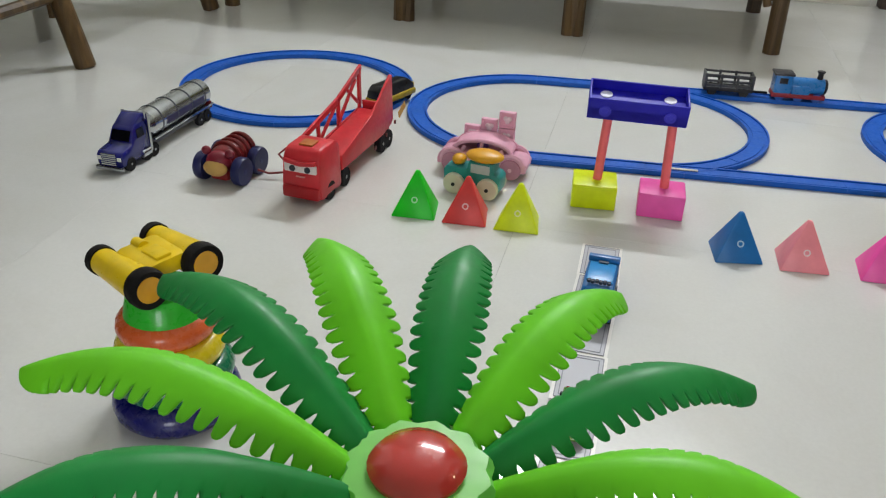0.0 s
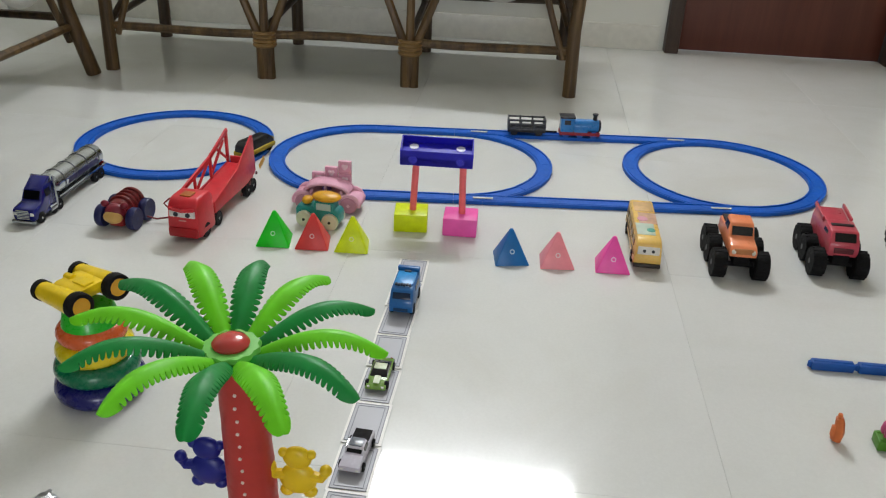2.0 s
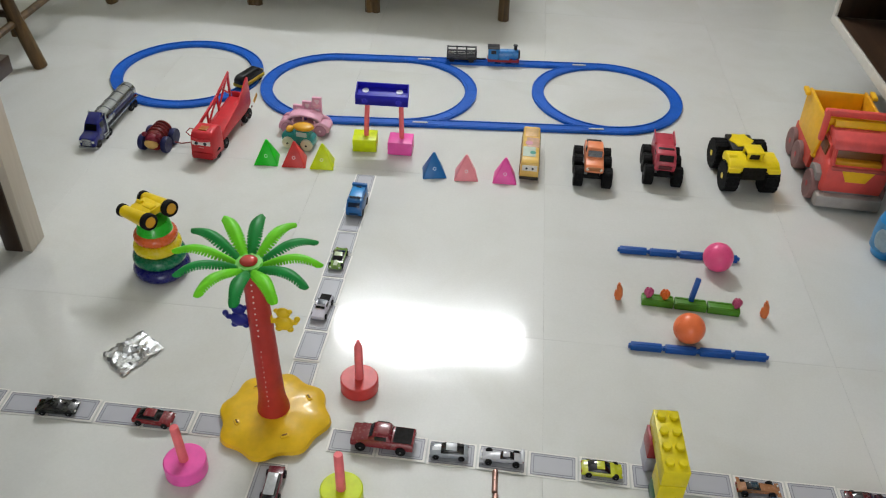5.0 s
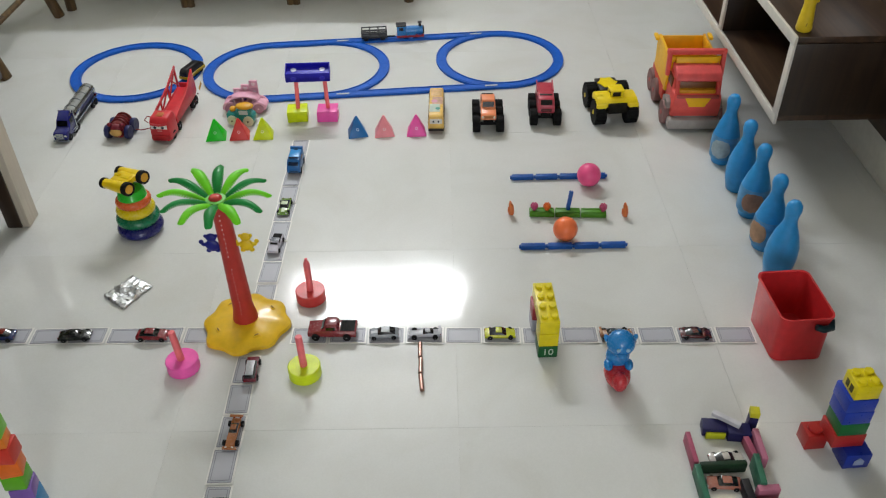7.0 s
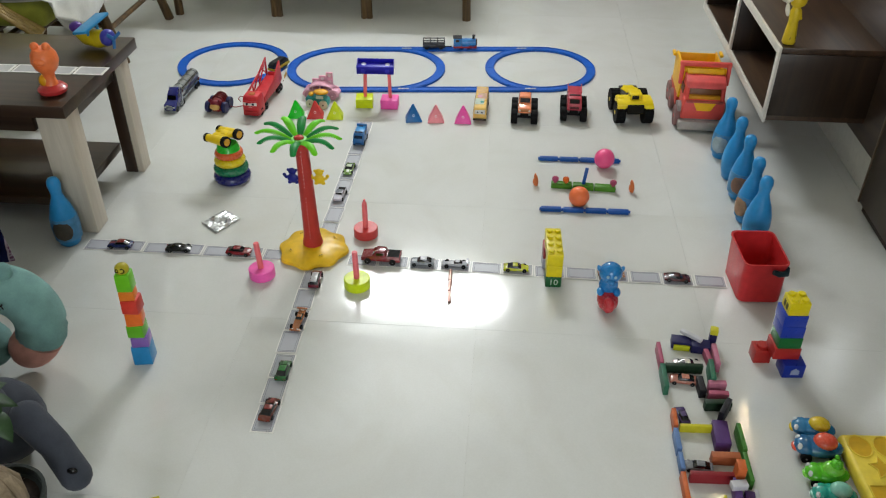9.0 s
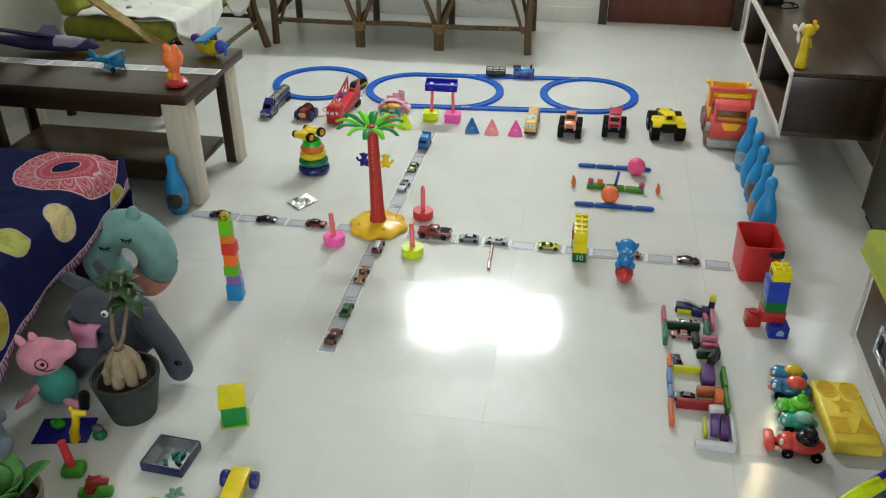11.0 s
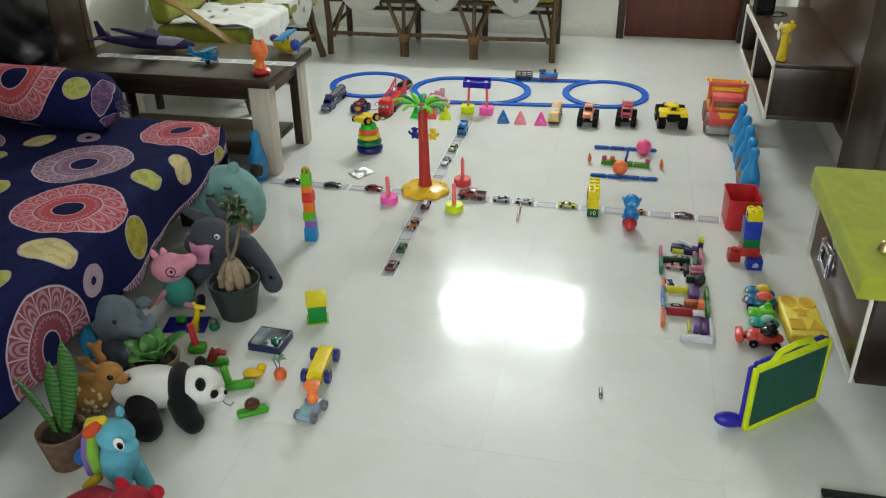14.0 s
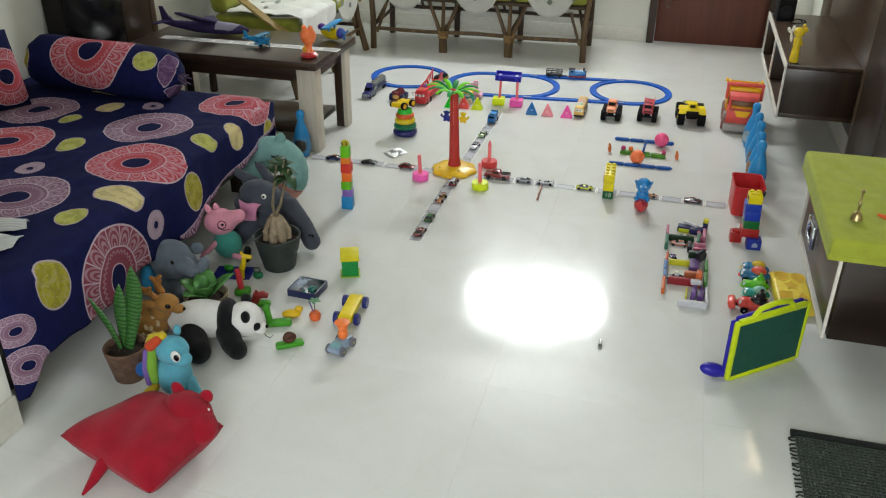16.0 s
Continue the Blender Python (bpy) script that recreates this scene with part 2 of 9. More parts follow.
# ---- shapes ----
class G:
    """A mesh in the making: primitives are added one after another, each with the material slot set at the time."""

    def __init__(self):
        self.bm, self.slot, self.m = bmesh.new(), 0, Matrix()

    def add(self, tmp, m=None):
        tmp.transform(self.m @ (m or Matrix()))
        for f in tmp.faces:
            f.material_index = self.slot
        me = bpy.data.meshes.new("tmp")
        tmp.to_mesh(me)
        tmp.free()
        self.bm.from_mesh(me)
        bpy.data.meshes.remove(me)
        return self

    def mat(self, i):
        self.slot = i
        return self

    def box(self, c, s, r=(0, 0, 0), bev=0.0, seg=2, top=1.0):
        """top: how much narrower the upper face is."""
        t = bmesh.new()
        bmesh.ops.create_cube(t, size=1.0)
        for v in t.verts:
            k = top if v.co.z > 0 else 1.0
            v.co = Vector((v.co.x * s[0] * k, v.co.y * s[1] * k, v.co.z * s[2]))
        if bev:
            bmesh.ops.bevel(t, geom=t.edges[:], offset=bev, segments=seg, profile=0.5, affect="EDGES")
        return self.add(t, pose(*c, *r))

    def lathe(self, prof, c=(0, 0, 0), r=(0, 0, 0), n=24, wave=None):
        """prof: (radius, height) from below to above, closed with caps where the radius is not nought."""
        t = bmesh.new()
        rings = []
        for rad, z in prof:
            if rad < 1e-6:
                rings.append([t.verts.new((0, 0, z))])
            else:
                rings.append([t.verts.new((rad * (wave(2 * math.pi * i / n) if wave else 1) * math.cos(2 * math.pi * i / n), rad * (wave(2 * math.pi * i / n) if wave else 1) * math.sin(2 * math.pi * i / n), z)) for i in range(n)])
        for a, b in zip(rings, rings[1:]):
            for i in range(n):
                j = (i + 1) % n
                if len(a) == 1 and len(b) > 1:
                    t.faces.new((a[0], b[j], b[i]))
                elif len(b) == 1 and len(a) > 1:
                    t.faces.new((a[i], a[j], b[0]))
                elif len(a) > 1:
                    t.faces.new((a[i], a[j], b[j], b[i]))
        if len(rings[0]) > 1:
            t.faces.new(rings[0][::-1])
        if len(rings[-1]) > 1:
            t.faces.new(rings[-1])
        return self.add(t, pose(*c, *r))

    def cyl(self, c, rad, h, r=(0, 0, 0), n=20, bev=0.0, top=1.0):
        b = min(bev, rad * 0.6, h * 0.45)
        p = [(rad - b, -h / 2), (rad, -h / 2 + b), (rad * top, h / 2 - b), (rad * top - b, h / 2)] if b else [(rad, -h / 2), (rad * top, h / 2)]
        return self.lathe(p, c, r, n)

    def ball(self, c, s, r=(0, 0, 0), u=18, v=12):
        t = bmesh.new()
        bmesh.ops.create_uvsphere(t, u_segments=u, v_segments=v, radius=1.0)
        s = (s, s, s) if isinstance(s, (int, float)) else s
        for p in t.verts:
            p.co = Vector((p.co.x * s[0], p.co.y * s[1], p.co.z * s[2]))
        return self.add(t, pose(*c, *r))

    def torus(self, c, R, r0, r=(0, 0, 0), n=28, k=10, flat=1.0):
        t = bmesh.new()
        g = [[t.verts.new(((R + r0 * math.cos(b)) * math.cos(a), (R + r0 * math.cos(b)) * math.sin(a), flat * r0 * math.sin(b)))
              for b in (2 * math.pi * j / k for j in range(k))] for a in (2 * math.pi * i / n for i in range(n))]
        for i in range(n):
            for j in range(k):
                t.faces.new((g[i][j], g[(i + 1) % n][j], g[(i + 1) % n][(j + 1) % k], g[i][(j + 1) % k]))
        return self.add(t, pose(*c, *r))

    def prism(self, poly, h, c=(0, 0, 0), r=(0, 0, 0), bev=0.0, taper=0.0):
        """A polygon in x, y pushed up by h; taper shrinks the upper face towards the middle."""
        t = bmesh.new()
        lo = [t.verts.new((x, y, 0)) for x, y in poly]
        k = 1 - taper
        hi = [t.verts.new((x * k, y * k, h)) for x, y in poly]
        t.faces.new(lo[::-1])
        t.faces.new(hi)
        n = len(poly)
        for i in range(n):
            t.faces.new((lo[i], lo[(i + 1) % n], hi[(i + 1) % n], hi[i]))
        if bev:
            bmesh.ops.bevel(t, geom=t.edges[:], offset=bev, segments=2, profile=0.5, affect="EDGES")
        return self.add(t, pose(*c, *r))

    def side(self, poly, w, bev=0.0, narrow=0.0, z0=0.0, z1=1.0):
        """A side outline in x, z given the width w along y; above z0 it narrows, by 'narrow' at z1."""
        t = bmesh.new()
        a = [t.verts.new((x, -w / 2, z)) for x, z in poly]
        b = [t.verts.new((x, w / 2, z)) for x, z in poly]
        t.faces.new(a)
        t.faces.new(b[::-1])
        n = len(poly)
        for i in range(n):
            t.faces.new((a[(i + 1) % n], a[i], b[i], b[(i + 1) % n]))
        bmesh.ops.recalc_face_normals(t, faces=t.faces[:])
        for v in t.verts:
            k = max(0.0, min(1.0, (v.co.z - z0) / max(1e-6, z1 - z0)))
            v.co.y *= 1 - narrow * k
        if bev:
            bmesh.ops.bevel(t, geom=t.edges[:], offset=bev, segments=2, profile=0.5, affect="EDGES")
        return self.add(t)

    def tube(self, pts, rad, n=8, taper=1.0):
        """A round rod along points; taper: the end's radius over the start's, or rad may be a list."""
        t = bmesh.new()
        P = [Vector(p) for p in pts]
        rings = []
        up = Vector((0.12, 0.31, 0.94)).normalized()
        for i, p in enumerate(P):
            d = (P[min(i + 1, len(P) - 1)] - P[max(i - 1, 0)]).normalized()
            a = d.cross(up)
            if a.length < 1e-3:
                a = d.cross(Vector((1, 0, 0)))
            a.normalize()
            b = d.cross(a)
            q = rad[i] if isinstance(rad, (list, tuple)) else rad * (1 + (taper - 1) * i / max(1, len(P) - 1))
            rings.append([t.verts.new(p + q * (math.cos(2 * math.pi * k / n) * a + math.sin(2 * math.pi * k / n) * b)) for k in range(n)])
        for x, y in zip(rings, rings[1:]):
            for k in range(n):
                t.faces.new((x[k], x[(k + 1) % n], y[(k + 1) % n], y[k]))
        t.faces.new(rings[0][::-1])
        t.faces.new(rings[-1])
        bmesh.ops.recalc_face_normals(t, faces=t.faces[:])
        return self.add(t)

    def grid(self, fn, nu, nv, uvs=None):
        """A sheet through fn(u, v), u and v from 0 to 1; uvs gives the UV in metres."""
        t = bmesh.new()
        lay = t.loops.layers.uv.new("UVMap") if uvs else None
        g = [[t.verts.new(fn(i / nu, j / nv)) for j in range(nv + 1)] for i in range(nu + 1)]
        for i in range(nu):
            for j in range(nv):
                f = t.faces.new((g[i][j], g[i + 1][j], g[i + 1][j + 1], g[i][j + 1]))
                if uvs:
                    for lp, (a, b) in zip(f.loops, ((i, j), (i + 1, j), (i + 1, j + 1), (i, j + 1))):
                        lp[lay].uv = uvs(a / nu, b / nv)
        return self.add(t)


def part(name, g, mats, parent=None, label="", sharp=38, solid=0.0, m=None):
    """One mesh object from a G (or its bmesh), under a thing or a part."""
    me = bpy.data.meshes.new(name)
    g.bm.to_mesh(me)
    g.bm.free()
    for k in (mats if isinstance(mats, (list, tuple)) else [mats]):
        me.materials.append(k)
    for p in me.polygons:
        p.use_smooth = True
    me.set_sharp_from_angle(angle=radians(sharp))
    ob = new(name, me)
    if parent:
        ob.parent = parent
    if m:
        ob.matrix_basis = m
    if solid:
        s = ob.modifiers.new("solid", "SOLIDIFY")
        s.thickness, s.offset = solid, 0
    if label:
        tagged(ob, label)
    return ob


def thing(name, x, y, z, rz, label, category, group="", kind=""):
    ob = new(name)
    ob.empty_display_size = 0.02
    ob.matrix_world = pose(x, y, z, 0, 0, rz)
    return tagged(ob, label, category, group, kind)


def text_part(name, s, size, m, mat, parent):
    """Lettering as thin raised mesh."""
    cu = bpy.data.curves.new(name, "FONT")
    cu.body, cu.size, cu.extrude, cu.align_x, cu.align_y = s, size, 0.0004, "CENTER", "CENTER"
    tmp = bpy.data.objects.new(name, cu)
    me = bpy.data.meshes.new_from_object(tmp)
    bpy.data.objects.remove(tmp)
    me.materials.clear()
    me.materials.append(mat)
    ob = new(name, me)
    ob.parent, ob.matrix_basis = parent, m
    return ob

# ---- the room ----
XL, XR, YB, YR, ZC = -2.30, 1.28, 2.73, -4.70, 2.75
WHITE = wall_paint("wall_paint_white", "e6e6dd")
CEIL = wall_paint("ceiling_paint", "e4e4e0")
SKIRT = plastic("dedcd2", 0.3, 0.06, key="_skirting")
BROWN = wood("dark_laminate_y", "30221a", "55402e", "Y", 1.0, 0.3)
BROWNX = wood("dark_laminate_x", "261a13", "453323", "X", 1.0, 0.28)
BROWNZ = wood("dark_laminate_z", "241912", "3d2d20", "Z", 1.0, 0.3)
CREAM = wood("cream_laminate", "b8ae9e", "d0c8b9", "Z", 1.4, 0.4)
EDGE = plastic("d5d0c6", 0.4, 0.06, key="_edging")


def structure(name, g, mats, label, category):
    return tagged(part(name, g, mats), label, category, kind="structure")


def wall_x(name, y0, y1, x0, x1, z1, holes, label):
    """A wall along x between y0 and y1, with openings (xa, xb, za, zb) right through it."""
    g = G()
    xs = sorted({x0, x1, *(h[0] for h in holes), *(h[1] for h in holes)})
    for a, b in zip(xs, xs[1:]):
        cuts = sorted((h[2], h[3]) for h in holes if h[0] <= a and b <= h[1])
        z = 0.0
        for za, zb in cuts:
            if za > z:
                g.box(((a + b) / 2, (y0 + y1) / 2, (z + za) / 2), (b - a, y1 - y0, za - z))
            z = zb
        if z < z1:
            g.box(((a + b) / 2, (y0 + y1) / 2, (z + z1) / 2), (b - a, y1 - y0, z1 - z))
    return structure(name, g, WHITE, label, "wall")


wall_x("wall_north", YB, YB + 0.16, XL - 0.15, XR + 0.15, ZC, [(-0.97, 0.14, 2.06, 2.465), (0.235, 1.06, 0.0, 2.07)], "white painted wall behind the cane sofa")
# the opening in this unseen wall is made up, to hold the fill lamp
wall_x("wall_south", YR - 0.16, YR, XL - 0.15, XR + 0.15, ZC, [(-0.45, 1.15, 0.6, 2.3)], "unseen white wall with an added opening for the fill lamp")
structure("wall_west", G().box((XL - 0.075, -1.0, ZC / 2), (0.15, 7.4, ZC)), WHITE, "white painted wall beside the bed", "wall")
structure("wall_east", G().box((XR + 0.075, -1.0, ZC / 2), (0.15, 7.4, ZC)), WHITE, "white painted wall behind the wall units", "wall")
structure("wall_block", G().box(((XL - 1.145) / 2, (-1.96 + YR) / 2, ZC / 2), (-1.145 - XL, -1.96 - YR, ZC)), WHITE, "white wall corner at the bed's end", "wall")
structure("ceiling", G().box((-0.5, -1.0, ZC + 0.05), (4.0, 7.8, 0.1)), CEIL, "plain white painted ceiling", "ceiling")

g = G()
for a, b in ((XL, 0.215), (1.08, XR)):
    g.box(((a + b) / 2, YB - 0.006, 0.045), (b - a, 0.012, 0.09), bev=0.002)
g.box((XR - 0.007, 1.2, 0.064), (0.014, 3.04, 0.128), bev=0.002)
g.box((XR - 0.006, -3.0, 0.045), (0.012, 3.3, 0.09), bev=0.002)
g.box((-1.139, -3.33, 0.05), (0.012, 2.74, 0.10), bev=0.002)
structure("baseboard", g, SKIRT, "grey-beige tiled skirting along the walls", "baseboard")

# the window over the sofa
win = tagged(new("window_1"), "white-framed window bright with daylight", "window", kind="structure")
FRAME = plastic("cfcfc9", 0.4, 0.05, key="_frame")
g = G()
for x in (-0.965, -0.415, 0.135):
    g.box((x, 2.85, 2.255), (0.03, 0.03, 0.45), bev=0.003)
for z in (2.045, 2.465):
    g.box((-0.415, 2.85, z), (1.10, 0.028, 0.03), bev=0.003)
part("window_frame", g, FRAME, win)
GLASS, nt, b = nodes_of("clear_glass")
b.inputs["Transmission Weight"].default_value, b.inputs["Roughness"].default_value, b.inputs["IOR"].default_value = 1.0, 0.0, 1.45
for x in (-0.69, -0.14):
    p = part("pane", G().box((x, 2.86, 2.255), (0.52, 0.004, 0.39)), GLASS, win)
    p.visible_shadow = False

# the door in the north wall
DOORW = wood("door_brown", "54291d", "683526", "Z", 0.8, 0.4)
d = tagged(new("door_1"), "closed reddish-brown wooden door with a dark frame", "door", kind="structure")
g = G()
g.box((0.262, 2.74, 1.03), (0.05, 0.10, 2.06), bev=0.004)
g.box((1.04, 2.74, 1.03), (0.04, 0.10, 2.06), bev=0.004)
g.box((0.65, 2.74, 2.045), (0.74, 0.098, 0.05), bev=0.004)
part("door_frame", g, wood("frame_brown", "2f2019", "4a382c", "Z", 1.0, 0.45), d, "dark worn wooden frame")
part("door_leaf", G().box((0.653, 2.765, 1.012), (0.728, 0.035, 2.016), bev=0.003), DOORW, d)
g = G()
g.cyl((0.36, 2.742, 0.30), 0.012, 0.01, (90, 0, 0))
g.tube([(0.335, 2.725, 0.31), (0.345, 2.72, 0.26), (0.36, 2.72, 0.245), (0.375, 2.72, 0.26), (0.385, 2.725, 0.31)], 0.004)
part("door_handle", g, metal("6a5c48", 0.35), d, "small dull metal pull")

# ---- right-hand wall units ----
u = thing("wall_panel", 1.262, 1.25, 0.142, 0, "dark brown wooden panel behind the low shelf unit", "wall panel")
part("panel", G().box((0, -0.09, 1.08), (0.03, 1.30, 2.16), bev=0.002), BROWN, u)
part("panel", G().box((0, 0.717, 1.08), (0.03, 0.306, 2.16), bev=0.002), BROWN, u)

u = thing("tall_cabinet", 1.212, -0.03, 0, 0, "tall shallow dark brown laminate cabinet against the wall", "cabinet")
part("body", G().box((0.039, 0, 1.095), (0.050, 0.934, 2.13), bev=0.002), BROWNZ, u)
part("plinth", G().box((0.042, 0, 0.015), (0.050, 0.930, 0.030), bev=0.002), plastic("2a1f18", 0.5, key="_plinth"), u)
for y in (-0.233, 0.233):
    part("door", G().box((0.007, y, 1.095), (0.014, 0.460, 2.12), bev=0.002), BROWNZ, u)
part("trim_strip", G().box((0.030, 0.4715, 1.095), (0.062, 0.009, 2.13), bev=0.002), wood("edge_brown", "4d3d2d", "6d5a45", "Z"), u, "lighter brown edge strip")

u = thing("tv_unit", 0.926, 1.2, 0.20, 0, "floating dark brown shelf unit with pale front edges", "shelf unit")
g = G()
g.box((0.166, 0, 0.2405), (0.326, 1.10, 0.018), bev=0.0015)
part("top_board", g, BROWN, u)
part("bottom_board", G().box((0.166, 0, 0.010), (0.326, 1.10, 0.018), bev=0.0015), BROWN, u)
for y, n in ((-0.545, "side_panel"), (0.545, "side_panel"), (0.02, "divider")):
    part(n, G().box((0.166, y, 0.125), (0.326, 0.018, 0.211), bev=0.0015), BROWNZ, u)
part("back_panel", G().box((0.324, 0, 0.125), (0.008, 1.07, 0.21)), BROWN, u)
g = G()
for z in (0.010, 0.2405):
    g.box((0.0, 0, z), (0.008, 1.118, 0.027), bev=0.001)
for y in (-0.546, 0.02, 0.546):
    g.box((0.0, y, 0.125), (0.0076, 0.026, 0.204), bev=0.001)
part("edge_band", g, EDGE, u, "pale laminate front edges")

t = thing("speaker", 0.985, 1.58, 0.452, 4, "small black box speaker on the shelf unit", "speaker")
part("case", G().box((0, 0, 0.07), (0.09, 0.10, 0.14), bev=0.006), rubber("121214"), t)
g = G()
g.torus((0, -0.051, 0.05), 0.03, 0.004, (90, 0, 0))
g.cyl((0, -0.05, 0.05), 0.027, 0.004, (90, 0, 0), bev=0.001)
part("cone", g, rubber("26262a"), t)
t = thing("cable", 1.045, 1.52, 0.4525, 0, "looped black cable on the shelf unit", "cable")
part("wire", G().tube([(0.03 * math.cos(a) * (1 + 0.1 * a), 0.05 * math.sin(a), 0.004 + 0.004 * abs(math.sin(a * 1.5))) for a in [0.3 * i for i in range(26)]], 0.003, 6), rubber("17171a"), t)
t = thing("hand_fan", 0.958, 0.690, 0.4515, 18, "yellow toy hand fan with white blades lying on the shelf unit", "toy fan")
YEL = plastic("e2c32a", 0.35)
g = G()
g.lathe([(0.018, 0), (0.021, 0.006), (0.019, 0.03), (0.015, 0.07), (0.017, 0.10), (0.012, 0.115)], (0, 0, 0))
part("handle", g, YEL, t)
part("base_button", G().torus((0, -0.016, 0.02), 0.009, 0.002, (90, 0, 0)), plastic("a98a2a", 0.4), t)
g = G()
g.ball((0.002, 0, 0.135), (0.026, 0.022, 0.022))
g.ball((0.028, 0, 0.145), (0.011, 0.01, 0.012))
g.ball((0.020, 0, 0.163), (0.008, 0.008, 0.008))
g.box((0.016, 0, 0.09), (0.012, 0.012, 0.035), (0, -15, 0), bev=0.003)
part("head", g, YEL, t)
g = G()
for a in (10, 130, 250):
    q = radians(a)
    g.ball((-0.036, 0.024 * math.cos(q), 0.135 + 0.024 * math.sin(q)), (0.004, 0.020, 0.011), (a, 0, 0), 12, 8)
g.ball((-0.036, 0, 0.135), (0.006, 0.007, 0.007))
part("fan_blade", g, plastic("ded8c4", 0.35), t, "cream soft blades")

lamp = thing("wall_lamp", 1.235, 0.79, 1.22, 0, "warm vertical light tube on the wall panel", "lamp")
part("bracket", G().box((0.005, 0, 0.37), (0.02, 0.03, 0.76), bev=0.003), EDGE, lamp)
WARM, nt, b = nodes_of("warm_tube")
b.inputs["Emission Color"].default_value, b.inputs["Emission Strength"].default_value = (1.0, 0.80, 0.48, 1), 40
b.inputs["Base Color"].default_value = (0.9, 0.85, 0.7, 1)
part("tube", G().cyl((-0.014, 0, 0.37), 0.009, 0.72, n=14), WARM, lamp, "glowing warm white tube")

u = thing("low_cabinet", 0.911, -0.905, 0.186, 0, "floating dark brown low cabinet with pale front edges", "cabinet")
part("body", G().box((0.188, 0, 0.122), (0.344, 0.655, 0.244), bev=0.002), wood("cabinet_end", "1a110c", "302218", "X", 1.0, 0.3), u)
part("drawer_front", G().box((0.012, 0, 0.122), (0.012, 0.61, 0.20), bev=0.002), BROWN, u)
g = G()
g.box((0.004, -0.3235, 0.122), (0.009, 0.008, 0.246), bev=0.001)
g.box((0.004, 0.3235, 0.122), (0.009, 0.008, 0.246), bev=0.001)
g.box((0.004, 0, 0.0035), (0.009, 0.638, 0.007), bev=0.001)
g.box((0.004, 0, 0.2375), (0.009, 0.638, 0.013), bev=0.001)
part("edge_band", g, EDGE, u, "pale laminate front edges")
CHROME = metal("c9ccd0", 0.12)
g = G()
for dy in (-0.05, 0.05):
    g.box((-0.004, 0.09 + dy, 0.125), (0.014, 0.014, 0.075), bev=0.003)
for dz in (-0.03, 0.03):
    g.box((-0.004, 0.09, 0.125 + dz), (0.0136, 0.09, 0.013), bev=0.003)
part("handle", g, CHROME, u, "square chrome pull frame")
c = thing("seat_cushion", 1.069, -0.905, 0.4305, 0, "lime green cloth seat cushion on the low cabinet", "cushion")
g = G()


def cush(u_, v_):
    x, y = (u_ - 0.5) * 2, (v_ - 0.5) * 2
    e = max(0.0, 1 - max(abs(x), abs(y)) ** 12)
    z = 0.062 * e ** 0.35 + 0.004 * math.sin(9 * x) * math.sin(11 * y) * e
    return (x * 0.190, y * 0.333, z)


g.grid(cush, 40, 60)
g.box((0, 0, 0.0315), (0.378, 0.662, 0.058), bev=0.012, seg=3)
part("cover", g, fabric("a3ac3c", 300, 0.0015, blot=0.12), c, sharp=60)
c = thing("brass_bell", 0.953, -1.107, 0.497, 0, "small brass hand bell on the green cushion", "bell")
BRASS = metal("a8966a", 0.3)
part("bell_body", G().lathe([(0.0, 0.0), (0.016, 0.0), (0.015, 0.004), (0.012, 0.016), (0.006, 0.024), (0.0, 0.026)]), BRASS, c)
part("handle", G().lathe([(0.003, 0.022), (0.003, 0.04), (0.006, 0.046), (0.003, 0.052), (0.003, 0.075), (0.006, 0.082), (0.0, 0.092)]), BRASS, c)
c = thing("toy_marker", 1.035, -1.088, 0.503, 80, "orange and white marker lying on the green cushion", "marker")
part("barrel", G().box((0, -0.038, 0.0), (0.015, 0.070, 0.015), bev=0.003), plastic("dcd8d0", 0.4), c)
part("cap", G().tube([(0, -0.004, 0.0), (0, 0.010, 0.0), (0.007, 0.026, 0.002)], [0.0065, 0.006, 0.004], 10), plastic("d2582a", 0.4), c)

# door mat
mt = thing("floor_mat", 1.18, -1.80, 0.001, 0, "dark grey woven floor mat with a bound edge", "mat")
DKM = fabric("2c312d", 500, 0.002, key="_mat")
g = G()
for i in range(58):
    g.box((-0.314 + 0.0110 * i, 0, 0.004), (0.0066, 0.70, 0.006), bev=0.0015, seg=1)
tagged(part("warp", g, DKM, mt), kind="stuff")
g = G()
for j in range(60):
    g.box((0, -0.345 + 0.0117 * j, 0.006), (0.64, 0.0050, 0.006), bev=0.0015, seg=1)
tagged(part("weft", g, fabric("424941", 500, 0.002, key="_mat"), mt), kind="stuff")
for s in (-1, 1):
    part("binding", G().box((0, s * 0.362, 0.006), (0.66, 0.022, 0.011), bev=0.003), fabric("1d211e", 500, 0.002, key="_mat"), mt)

g = G()
random.seed(4)
for s in (-1, 1):
    for j in range(48):
        y = -0.35 + 0.0148 * j
        g.tube([(s * 0.32, y, 0.004), (s * 0.329, y + random.uniform(-0.004, 0.004), 0.004), (s * 0.336, y + random.uniform(-0.007, 0.007), 0.003)], 0.0026, 5)
tagged(part("fringe", g, DKM, mt), kind="stuff")

